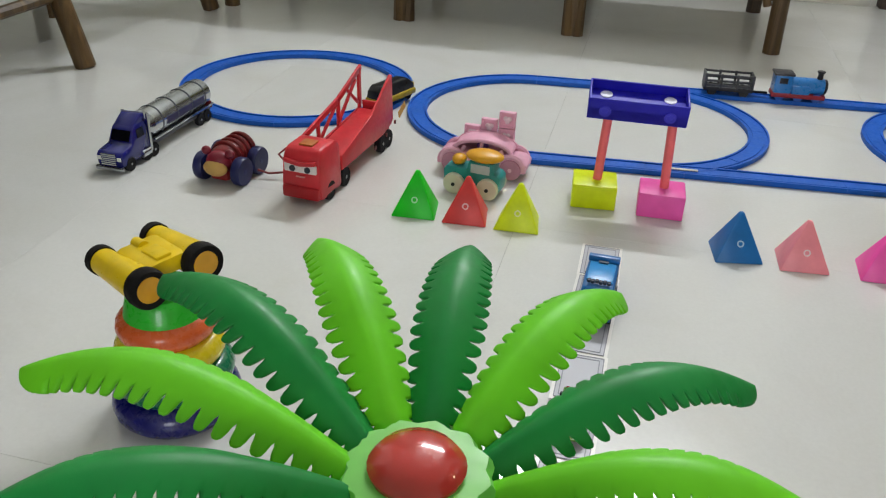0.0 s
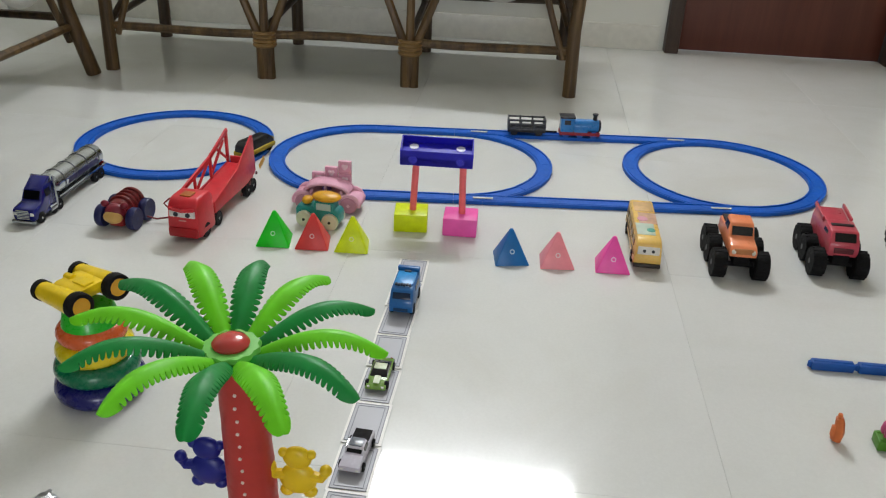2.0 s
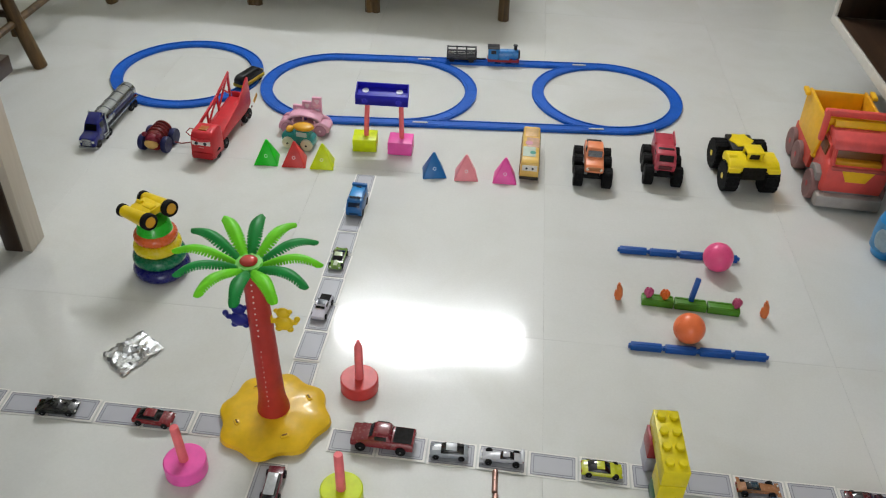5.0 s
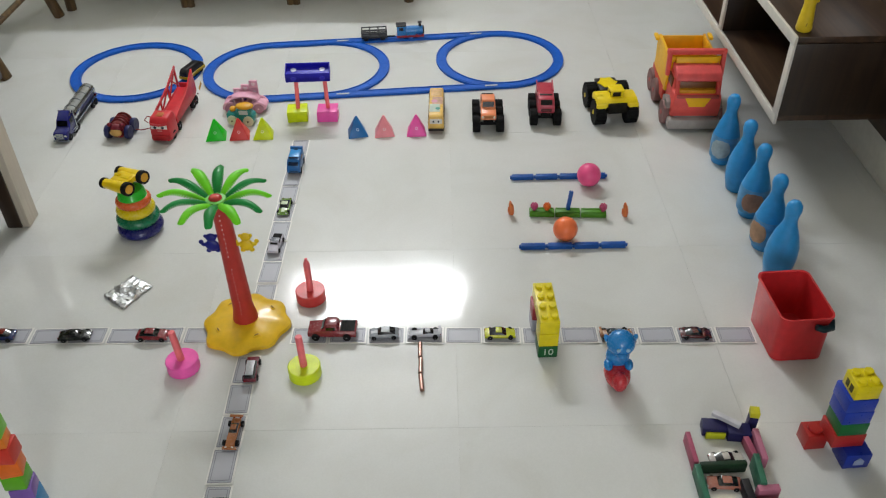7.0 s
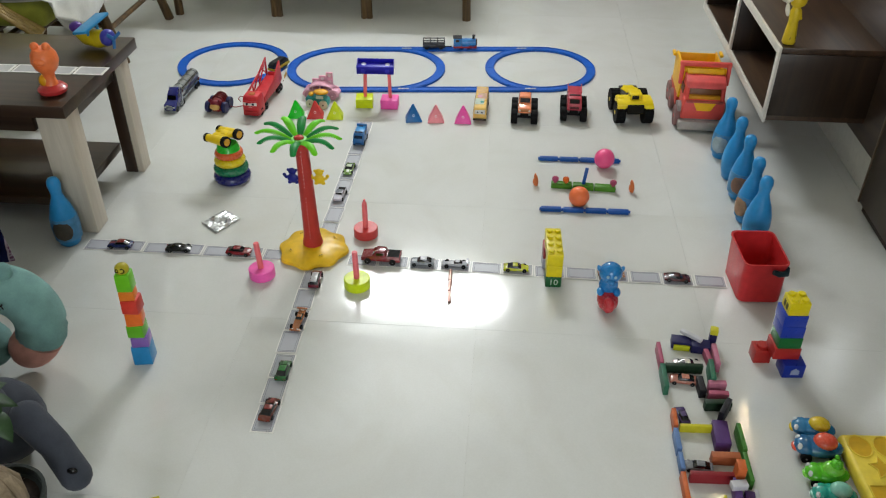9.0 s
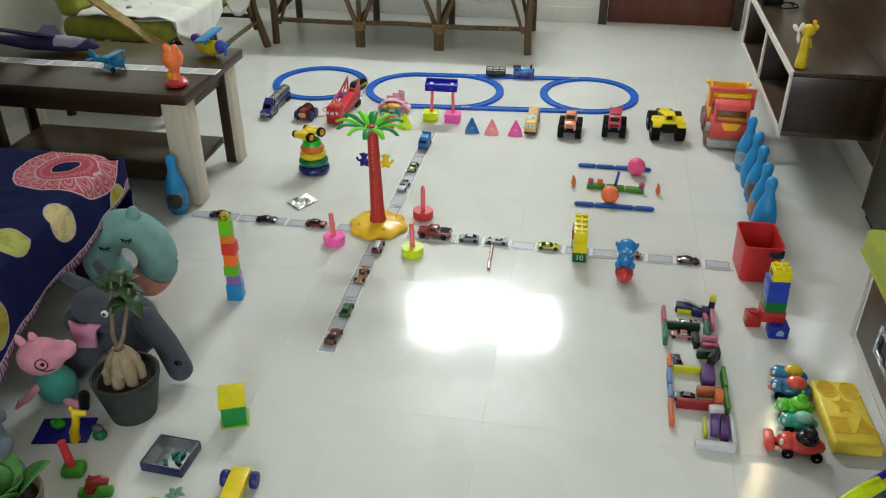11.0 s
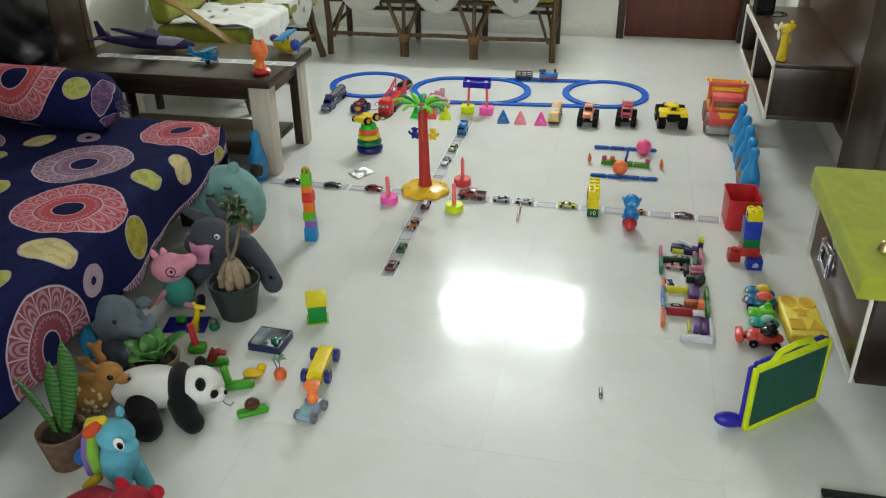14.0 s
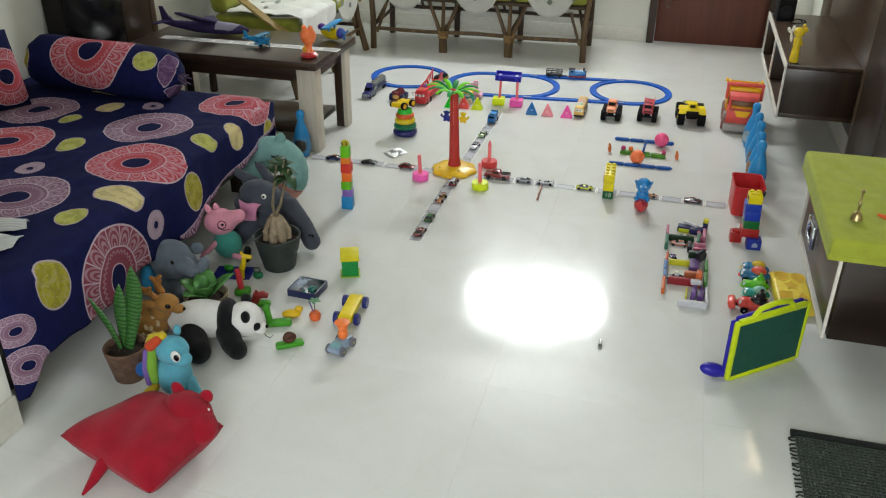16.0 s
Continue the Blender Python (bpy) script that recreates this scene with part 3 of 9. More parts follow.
# ---- bench table ----
tb = thing("bench_table", -1.605, 0.267, 0, 0, "long dark brown wooden table with cream block legs", "table")
part("tabletop", G().box((-0.015, 0.0405, 0.4305), (1.01, 0.515, 0.037), bev=0.003), BROWNX, tb)
for y in (-0.152, 0.258):
    part("apron", G().box((0, y, 0.377), (0.716, 0.022, 0.070), bev=0.001), BROWNX, tb)
for x in (-0.425, 0.425):
    part("apron", G().box((x, 0.053, 0.377), (0.022, 0.33, 0.070), bev=0.001), BROWNX, tb)
part("shelf", G().box((0, 0.04, 0.093), (0.79, 0.36, 0.028), bev=0.002), BROWNX, tb)
for x in (-0.408, 0.408):
    for y, w, d_, out in ((-0.128, 0.090, 0.074, 0.0), (0.240, 0.058, 0.060, 0.018)):
        lg = part("leg", G().box((x + math.copysign(0.037 + out - w / 2, x), y, 0.206), (w, d_, 0.408), bev=0.002), CREAM, tb)
        if y > 0:
            part("leg_facing", G().box((x + math.copysign(0.037 + out - w / 2 - 0.011, x), y - d_ / 2 - 0.003, 0.206), (w - 0.018, 0.006, 0.404), bev=0.001), BROWNZ, lg, "dark brown facing board")
        part("foot", G().cyl((x, y, 0.001), 0.018, 0.002), rubber(), tb, "small black foot")

# printed strip of cards on the table
st = thing("paper_strip", -1.56, 0.285, 0.4498, 0.5, "pale strip of playing cards laid along the table", "cards")
CARDW = plastic("e6e4df", 0.3, 0.03, key="_card")
CARDG = plastic("b2b3ba", 0.36, 0.02, key="_back")
for i in range(10):
    part("card", G().box((-0.42 + 0.0935 * i, 0.003 * math.sin(i * 2.1), 0.0006), (0.090, 0.056, 0.0008), (0, 0, random.uniform(-2, 2))), CARDW, st)
    part("card_print", G().box((-0.42 + 0.0935 * i, 0.003 * math.sin(i * 2.1), 0.0013), (0.076, 0.042, 0.0004)), plastic("b3b2b3", 0.5, 0.05), st)


# ---- bed ----


def edge(y):
    """The aisle edge of the mattress."""
    return -1.172 - 0.034 * (y + 0.30)



BT = 0.405           # the mattress's top
bd = thing("bed", -1.7, -1.12, 0, 0, "low bed under a navy printed cotton bedspread", "bed")
DKW = wood("bed_wood", "1c1310", "33241a", "Y", 1.0, 0.5)
part("frame", G().box((-0.03, 0, 0.20), (1.03, 1.60, 0.10), bev=0.004), DKW, bd)
for x in (-0.48, 0.40):
    for y in (-0.72, 0.72):
        part("leg", G().box((x, y, 0.075), (0.06, 0.06, 0.15), bev=0.004), DKW, bd)
part("mattress", G().box((-0.045, 0, 0.32), (1.05, 1.62, 0.155), bev=0.03, seg=3), fabric("8f8b85"), bd)
CORAL, MAUVE, LIME, OLIVE, CRM = "b24c55", "846478", "a3a552", "97902f", "c0b27e"
SPREAD = print_cloth("navy_print", "12163e",
    [(-1.275, -1.105, 0.160, CORAL), (-1.430, -0.785, 0.160, MAUVE), (-1.252, -0.447, 0.143, CORAL), (-1.835, -1.06, 0.165, CORAL),
     (-1.470, -1.455, 0.16, MAUVE), (-0.948, -1.515, 0.175, "844350"), (-1.955, -0.73, 0.15, MAUVE), (-1.95, -1.50, 0.15, CORAL), (-1.028, -1.281, 0.050, "a08a98"), (-1.587, -1.240, 0.046, "a08a98"), (-1.544, -0.578, 0.040, "a08a98"), (-1.010, -1.925, 0.050, MAUVE), (-0.895, -1.915, 0.058, MAUVE)],
    [(-1.185, -1.340, 0.078, 0.060, CRM), (-1.046, -1.035, 0.072, 0.062, OLIVE), (-1.128, -0.668, 0.054, 0.050, CRM), (-1.172, -0.842, 0.044, 0.048, LIME),
     (-1.219, -1.520, 0.045, 0.052, LIME), (-1.590, -1.026, 0.042, 0.060, LIME), (-1.763, -0.797, 0.038, 0.050, LIME), (-1.705, -0.627, 0.052, 0.060, CRM),
     (-1.045, -0.400, 0.075, 0.050, OLIVE),
     (-1.070, -1.775, 0.068, 0.066, OLIVE), (-1.66, -1.68, 0.06, 0.05, OLIVE)],
    (-1.148, -0.184, 0.075))


def hem(y):
    """How low the bedspread hangs: it falls lower towards the foot, with a tail at the corner."""
    k = min(1.0, max(0.0, (y + 0.45) / -0.65))
    z = 0.285 - 0.105 * k + 0.008 * math.sin(13 * y) + 0.005 * math.sin(31 * y + 1)
    return max(0.02, z - 0.095 * min(1.0, max(0.0, (y + 1.875) / -0.05)))


def spread_len(y):
    return BT - hem(y)


def spread(u_, v_):
    y = -0.30 - 1.655 * v_
    w = edge(y) - (XL + 0.02)
    s = u_ * (w + spread_len(y))
    if s < w:
        x, z = XL + 0.02 + s, BT
        e = max(0.0, (s - (w - 0.05)) / 0.05)
        z -= 0.018 * e * e
        z += 0.004 * math.sin(13 * x + 5 * y) * math.sin(9 * y) + 0.012 * max(0.0, noise.noise(Vector((x * 5 + 3, y * 9 - x * 4, 0.4)))) + 0.004 * abs(noise.noise(Vector((x * 14, y * 14 + x * 6, 2.4))))
    else:
        q = s - w
        x = edge(y) + 0.012 + 0.010 * noise.noise(Vector((y * 11, q * 3, 1.7))) * min(1, q / 0.06) + 0.020 * (1 - math.exp(-q / 0.10)) * (1 + 0.6 * math.sin(11 * y + 1.2) * min(1, q / 0.12)) + 0.006 * math.sin(27 * y) * min(1, q / 0.2)
        x -= 0.034 * min(1.0, max(0.0, (-1.895 - y) / 0.06)) ** 1.5
        z = BT - 0.018 - q * 0.965
    if y > -0.34:
        z = min(z, BT - 0.02 - (y + 0.34) * 2.2) if s < w else z
    return (x + 1.7, y + 1.12, z)


def spread_uv(u_, v_):
    y = -0.30 - 1.655 * v_
    w = edge(y) - (XL + 0.02)
    return (XL + 0.02 + u_ * (w + spread_len(y)), y)


part("bedspread", G().grid(spread, 120, 130, spread_uv), SPREAD, bd, "navy cotton with coral and mauve ring medallions", sharp=80, solid=0.003)
# the far drop of the bedspread
part("bedspread_end", G().grid(lambda a, b: (-0.55 + 1.08 * a, 0.825 + 0.012 * math.sin(26 * a) * b + 0.02 * b, 0.372 - 0.21 * b + 0.01 * math.sin(19 * a) * b), 60, 16, lambda a, b: (-2.25 + 1.13 * a, -0.28 + 0.21 * b)), SPREAD, bd, sharp=80, solid=0.003)


def bolster_uv(c, radius, length):
    """A stuffed roll with gathered ends, along x, with its cloth's UV in metres."""
    t_ = bmesh.new()
    lay = t_.loops.layers.uv.new("UVMap")
    nx, na = 46, 40
    rows = []
    for i in range(nx + 1):
        s = -1 + 2 * i / nx
        e = abs(s)
        rr = radius * (1 - max(0.0, (e - 0.72) / 0.28) ** 2.6 * 0.80) * (1 + 0.02 * math.sin(6 * s))
        row = []
        for j in range(na):
            a = 2 * math.pi * j / na
            ru = rr * (1 + (0.07 * math.sin(9 * a) * max(0.0, (e - 0.7) / 0.3)))
            row.append(t_.verts.new((s * length / 2, ru * math.cos(a), ru * math.sin(a) * (0.94 if math.sin(a) < 0 else 1.0))))
        rows.append(row)
    for i in range(nx):
        for j in range(na):
            f = t_.faces.new((rows[i][j], rows[i + 1][j], rows[i + 1][(j + 1) % na], rows[i][(j + 1) % na]))
            for lp, (p, q) in zip(f.loops, ((i, j), (i + 1, j), (i + 1, j + 1), (i, j + 1))):
                lp[lay].uv = ((-1 + 2 * p / nx) * length / 2, (q / na) * 2 * math.pi * radius)
    t_.faces.new(rows[0][::-1])
    t_.faces.new(rows[-1])
    g_ = G()
    g_.add(t_)
    return g_


ROLL = print_cloth("navy_print_roll", "12163e",
    [(-0.005, 0.232, 0.185, CORAL), (-0.30, 0.60, 0.10, MAUVE)],
    [(0.268, 0.255, 0.052, 0.046, LIME), (0.02, 0.475, 0.06, 0.040, OLIVE), (-0.33, 0.31, 0.045, 0.055, OLIVE), (0.345, 0.25, 0.020, 0.14, "5a3f62"), (0.345, 0.50, 0.020, 0.10, "5a3f62")])
bo = thing("bolster", -1.825, -0.462, 0.512, -5, "stuffed navy printed bolster with gathered ends on the bed", "bolster")
part("cover", bolster_uv(None, 0.110, 0.74), ROLL, bo, sharp=80)
g = G()
g.torus((0.358, 0, 0), 0.030, 0.006, (0, 90, 0))
for a in range(5):
    g.tube([(0.36, 0.01 * math.cos(a), 0.01 * math.sin(a)), (0.39, 0.018 * math.cos(a * 1.3), 0.018 * math.sin(a * 1.3) - 0.004), (0.405, 0.026 * math.cos(a * 1.3), 0.02 * math.sin(a * 1.3) - 0.01)], 0.006, 6, 0.5)
part("tie", g, fabric("4a3c58"), bo, "gathered cloth tie")
PILLOW = print_cloth("navy_print_pillow", "12163a", [(0.13, 0.12, 0.11, CORAL)], [(-0.02, 0.22, 0.05, 0.06, OLIVE), (-0.12, 0.08, 0.05, 0.05, LIME)])
pl = thing("pillow", -2.12, -0.86, 0.404, 0, "navy printed pillow propped on the bed", "pillow")
g = G()


def pil(u_, v_):
    x, y = (u_ - 0.5) * 2, (v_ - 0.5) * 2
    e = max(0.0, (1 - x ** 4) * (1 - y ** 4))
    return (x * 0.2, y * 0.15, e)


for sgn in (1, -1):
    g.grid(lambda a, b, s=sgn: (pil(a, b)[0], s * 0.055 * pil(a, b)[2] ** 0.5, 0.15 + pil(a, b)[1]), 22, 18, lambda a, b: ((a - 0.5) * 0.4, b * 0.3))
part("cover", g, PILLOW, pl, m=pose(0, 0, 0.004, -20, 0, 62), sharp=80)
mg = thing("newspaper", -1.335, -1.715, 0.409, 22, "crumpled sheets of printed newspaper lying on the bed", "newspaper")
NEWS, nt, b = nodes_of("newsprint")
uvn = nt.nodes.new("ShaderNodeTexCoord")
nz = noise_node(nt, 30, 4, 0.6, uvn.outputs["Object"])
ln = nt.nodes.new("ShaderNodeTexWave")
ln.bands_direction = "Y"
ln.inputs["Scale"].default_value, ln.inputs["Distortion"].default_value = 60, 0.6
nt.links.new(uvn.outputs["Object"], ln.inputs["Vector"])
mxn = nt.nodes.new("ShaderNodeMix")
mxn.data_type = "RGBA"
mxn.inputs[6].default_value, mxn.inputs[7].default_value = (*C("c4c5c3")[:3], 1), (*C("8e8f92")[:3], 1)
gt = nt.nodes.new("ShaderNodeMath")
gt.operation = "MULTIPLY"
nt.links.new(nz.outputs[0], gt.inputs[0])
nt.links.new(ln.outputs[1], gt.inputs[1])
nt.links.new(gt.outputs[0], mxn.inputs[0])
nt.links.new(mxn.outputs[2], b.inputs["Base Color"])
b.inputs["Roughness"].default_value = 0.85
for k, (x, y, w, d_, lift, turn_) in enumerate(((-0.06, -0.02, 0.30, 0.16, 0.030, -6), (-0.05, 0.055, 0.27, 0.10, 0.052, 6), (-0.10, -0.075, 0.22, 0.09, 0.020, -16))):
    def crumple(a, b_, k=k, w=w, d_=d_, lift=lift):
        px, py = w * (a - 0.5), d_ * (b_ - 0.5) * (0.45 + 0.9 * (1 - a))
        z = 0.006 + 0.003 * k + lift * max(0.0, math.sin(math.pi * b_)) ** 1.4 * (0.35 + 0.65 * (1 - a)) + 0.010 * abs(noise.noise(Vector((px * 16, py * 22, 3.1 * k))))
        return (px, py + 0.010 * noise.noise(Vector((px * 12, 7.0 * k, 0.5))), z)
    part("sheet", G().grid(crumple, 26, 14), NEWS, mg, sharp=40, solid=0.0012, m=pose(x, y, 0, 0, 0, turn_))
part("dark_page", G().grid(lambda a, b_: (0.16 * (a - 0.5), 0.07 * (b_ - 0.5), 0.010 + 0.024 * math.sin(math.pi * b_) + 0.006 * abs(noise.noise(Vector((a * 5, b_ * 5, 9.0))))), 16, 10), plastic("1d1d22", 0.6, key="_page"), mg, "dark printed page", sharp=40, solid=0.0012, m=pose(-0.14, 0.005, 0.040, 0, 0, 10))

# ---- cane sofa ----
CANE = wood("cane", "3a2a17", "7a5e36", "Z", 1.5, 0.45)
# darker copy of the cane: shade behind and under the seats, put into colour
CANE_SHADED = wood("cane_shaded", "2a1d10", "553f25", "Z", 1.5, 0.5)
LIMEF = fabric("8f9338", 300, 0.0015)
DOTW = fabric("c9c8c0", 300, 0.0015, blot=0.08)


def bundle(parent, x, y, top, spread_x, name="leg"):
    """A front leg of three bound canes that fan out towards the seat."""
    g_ = G()
    for k in (-1, 0, 1):
        g_.tube([(x + 0.012 * k, y + 0.004 * (k == 0), 0.0), (x + 0.013 * k, y, 0.115), (x + spread_x * k * 0.45, y, 0.20), (x + spread_x * k, y + 0.01, top)], [0.017, 0.015, 0.013, 0.012], 8)
    lg = part(name, g_, CANE, parent)
    g_ = G()
    for k in range(4):
        g_.torus((x, y, 0.105 + 0.012 * k), 0.031, 0.0065, n=16, k=6)
    part("binding", g_, wood("cane_light", "6d5029", "9a7a48", "X", 3), lg, "pale wound cane binding")


sf = thing("cane_sofa", -0.845, 2.26, 0, 1.5, "three-seat cane sofa with lime and white dotted cushions", "sofa")
for x in (-0.71, 0.71):
    part("leg", G().tube([(x, -0.225, 0), (x * 0.995, -0.225, 0.20), (x * 1.01, -0.22, 0.36), (x * 1.02, -0.20, 0.56)], 0.021, 10, 0.85), CANE, sf)
    part("leg", G().tube([(x, 0.225, 0), (x, 0.23, 0.36), (x * 1.01, 0.27, 0.80)], 0.021, 10, 0.85), CANE_SHADED, sf)
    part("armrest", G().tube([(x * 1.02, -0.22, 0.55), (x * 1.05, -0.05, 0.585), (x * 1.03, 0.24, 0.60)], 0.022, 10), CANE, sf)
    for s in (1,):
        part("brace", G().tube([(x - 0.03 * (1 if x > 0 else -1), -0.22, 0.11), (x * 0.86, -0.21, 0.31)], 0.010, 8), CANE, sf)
        part("brace", G().tube([(x, -0.20, 0.14), (x * 0.9, 0.0, 0.33)], 0.010, 8), CANE_SHADED, sf)
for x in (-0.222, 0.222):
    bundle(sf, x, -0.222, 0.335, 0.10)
    part("leg", G().tube([(x * 1.03, 0.225, 0), (x * 1.03, 0.23, 0.36), (x * 1.03, 0.27, 0.76)], 0.020, 10), CANE_SHADED, sf)
for y, z, m_ in ((-0.215, 0.135, CANE), (0.22, 0.20, CANE_SHADED)):
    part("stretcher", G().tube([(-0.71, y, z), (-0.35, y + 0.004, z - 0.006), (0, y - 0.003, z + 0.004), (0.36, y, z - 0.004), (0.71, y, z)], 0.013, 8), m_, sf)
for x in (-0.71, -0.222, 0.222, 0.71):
    part("stretcher", G().tube([(x, -0.215, 0.15), (x, 0.22, 0.17)], 0.011, 8), CANE_SHADED, sf)
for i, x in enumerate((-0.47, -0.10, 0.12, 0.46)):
    part("brace", G().tube([(x, 0.215, 0.20), (x + (0.05 if i % 2 else -0.05), 0.21, 0.33)], 0.010, 8), CANE_SHADED, sf)
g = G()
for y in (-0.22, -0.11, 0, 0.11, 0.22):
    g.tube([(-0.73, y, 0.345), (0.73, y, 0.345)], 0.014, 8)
part("seat_frame", g, CANE_SHADED, sf)
g = G()
for z in (0.50, 0.62, 0.78):
    g.tube([(-0.72, 0.25 + 0.04 * (z - 0.4), z), (0.72, 0.25 + 0.04 * (z - 0.4), z)], 0.014, 8)
for i in range(15):
    x = -0.66 + 0.0943 * i
    g.tube([(x, 0.235, 0.36), (x, 0.268, 0.78)], 0.008, 6)
part("back_frame", g, CANE_SHADED, sf)


def seat_pad(parent, x, y, w, d_, z, rz=0):
    """A lime seat pad with a rounded white dotted cover that hangs over the front edge."""
    cu_ = thing("sofa_cushion", 0, 0, 0, 0, "lime green seat cushion with a white dotted cover over its front", "cushion", "cane seat cushions")
    cu_.matrix_world = parent.matrix_world @ pose(x, y, z, 0, 0, rz)
    part("pad", G().box((0, 0, 0.045), (w, d_, 0.088), bev=0.03, seg=3), LIMEF, cu_)

    def drape(a, b):
        ang = math.pi * a
        s = b * 0.30
        px, ry = 0.46 * w * math.cos(ang) * (0.25 + 0.75 * b), s * math.sin(ang)
        yy = -d_ / 2 + 0.16 - ry * 0.92
        if yy > -d_ / 2 + 0.0:
            return (px, yy, 0.093)
        return (px, -d_ / 2 - 0.008 - 0.012 * math.sin(7 * a), 0.093 - (-d_ / 2 - yy) * 1.55)

    cv = part("cover", G().grid(drape, 30, 18), DOTW, cu_, "white cotton cover with grey dots", sharp=80, solid=0.004)
    random.seed(9)
    for (px, pz) in ((0.0, 0.02), (-0.14, 0.055), (0.15, 0.05), (0.06, 0.075), (-0.07, 0.078)):
        part("dot", G().cyl((px, -d_ / 2 - 0.0225, pz), 0.017, 0.002, (90, 0, 0), n=14), fabric("7f8478"), cv, "grey printed dot")
    return cu_


for x in (-0.48, 0.0, 0.48):
    seat_pad(sf, x, -0.02, 0.465, 0.47, 0.360)
    bc = thing("back_cushion", 0, 0, 0, 0, "white dotted back cushion on the cane sofa", "cushion", "cane back cushions")
    bc.matrix_world = sf.matrix_world @ pose(x, 0.175, 0.452, -9, 0, 0)
    part("pad", G().box((0, 0, 0.16), (0.44, 0.09, 0.32), bev=0.035, seg=3), DOTW, bc)
    for k in range(9):
        part("dot", G().cyl((-0.15 + 0.15 * (k % 3), -0.0462, 0.07 + 0.09 * (k // 3)), 0.017, 0.002, (90, 0, 0), n=14), fabric("7f8478"), bc, "grey printed dot")

# ---- two-seat cane settee beyond the table ----
ch = thing("cane_settee", -1.86, 1.39, 0, 90, "two-seat cane settee with lime cushions and a white throw", "settee")
GOLD = wood("cane_gold", "7d652f", "b59a58", "Y", 2)
for x in (-0.545, 0.0, 0.545):
    part("leg", G().tube([(x * 1.02, -0.285, 0), (x, -0.235, 0.20), (x, -0.22, 0.34)], 0.022, 10, 0.85), CANE, ch)
    part("leg", G().tube([(x * 1.01, 0.25, 0), (x, 0.25, 0.30), (x, 0.25, 0.40)], 0.021, 10, 0.85), CANE_SHADED, ch)
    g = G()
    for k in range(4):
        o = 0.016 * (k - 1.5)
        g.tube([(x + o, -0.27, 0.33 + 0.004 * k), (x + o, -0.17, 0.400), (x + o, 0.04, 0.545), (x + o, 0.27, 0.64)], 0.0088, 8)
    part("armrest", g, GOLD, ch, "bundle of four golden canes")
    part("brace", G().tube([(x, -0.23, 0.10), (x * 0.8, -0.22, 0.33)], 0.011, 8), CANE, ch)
    part("stretcher", G().tube([(x, -0.24, 0.17), (x, 0.25, 0.17)], 0.012, 8), CANE_SHADED, ch)
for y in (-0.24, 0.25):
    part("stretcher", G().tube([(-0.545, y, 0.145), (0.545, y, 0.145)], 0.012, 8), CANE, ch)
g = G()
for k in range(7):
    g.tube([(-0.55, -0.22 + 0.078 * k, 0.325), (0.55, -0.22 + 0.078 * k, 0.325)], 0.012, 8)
part("seat_frame", g, CANE_SHADED, ch)
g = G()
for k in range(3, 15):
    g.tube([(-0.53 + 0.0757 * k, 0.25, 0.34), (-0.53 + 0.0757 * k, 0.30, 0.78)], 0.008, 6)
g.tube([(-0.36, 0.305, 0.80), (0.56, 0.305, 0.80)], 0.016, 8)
part("back_frame", g, CANE_SHADED, ch)
for x in (-0.275, 0.275):
    seat_pad(ch, x, -0.02, 0.47, 0.50, 0.338)
    bc = thing("back_cushion", 0, 0, 0, 0, "lime green back cushion on the cane settee", "cushion", "cane back cushions")
    bc.matrix_world = ch.matrix_world @ pose(x, 0.19, 0.432, -8, 0, 0)
    part("pad", G().box((0, 0, 0.17), (0.46, 0.10, 0.34), bev=0.04, seg=3), LIMEF, bc)
th = thing("white_throw", 0, 0, 0, 0, "crumpled white cotton throw hanging over the settee seat", "throw")
th.matrix_world = ch.matrix_world @ pose(-0.275, -0.02, 0.432, 0, 0, 0)


def throw(a, b):
    """Lies on the seat, then falls in a point over the front edge."""
    x, s = (a - 0.5) * 0.47, b * (0.60 - 0.22 * abs(a - 0.55))
    y = 0.16 - s
    wr = 0.010 * (noise.noise(Vector((a * 6, b * 7, 0.3))) + 0.6) + 0.010 * abs(math.sin(9 * a + 3 * b))
    if y > -0.262:
        return (x, y, 0.010 + wr)
    return (x, -0.262 - 0.030 - wr * 0.6, 0.010 - (-0.262 - y) * 1.0)


part("cloth", G().grid(throw, 44, 44), fabric("dcdcd6", 300, 0.001, blot=0.06), th, sharp=80, solid=0.004)
g = G()
for k in range(7):
    g.cyl((-0.16 + 0.055 * k, 0.05 - 0.07 * (k % 3), 0.030), 0.013, 0.002, n=12)
tagged(part("leaf_print", g, fabric("8f948c"), th, "grey printed leaves"), kind="stuff")

# dark glazed cabinet at the far left
dk = thing("display_cabinet", -2.235, 0.125, 0, 0, "tall dark cabinet with black glass doors by the table", "cabinet")
BLK = plastic("0c0b0e", 0.16, 0.3, key="_glass")
part("body", G().box((0, 0.005, 1.0), (0.10, 0.67, 2.0), bev=0.004), plastic("131011", 0.35, 0.2, key="_cabinet"), dk)
part("glass_door", G().box((0.056, -0.125, 1.02), (0.012, 0.40, 1.9), bev=0.003), BLK, dk, "glossy black glass")
part("side_door", G().box((0.056, 0.190, 1.02), (0.012, 0.222, 1.9), bev=0.003), BROWNZ, dk, "dark brown laminate door")
part("post", G().box((0.055, 0.325, 1.0), (0.02, 0.042, 2.0), bev=0.003), wood("post_brown", "3a2a1f", "57412f", "Z"), dk, "brown wooden edge post")


# ---- train tracks ----
TRACK = plastic("0059bd", 0.45, 0.10, key="_track")


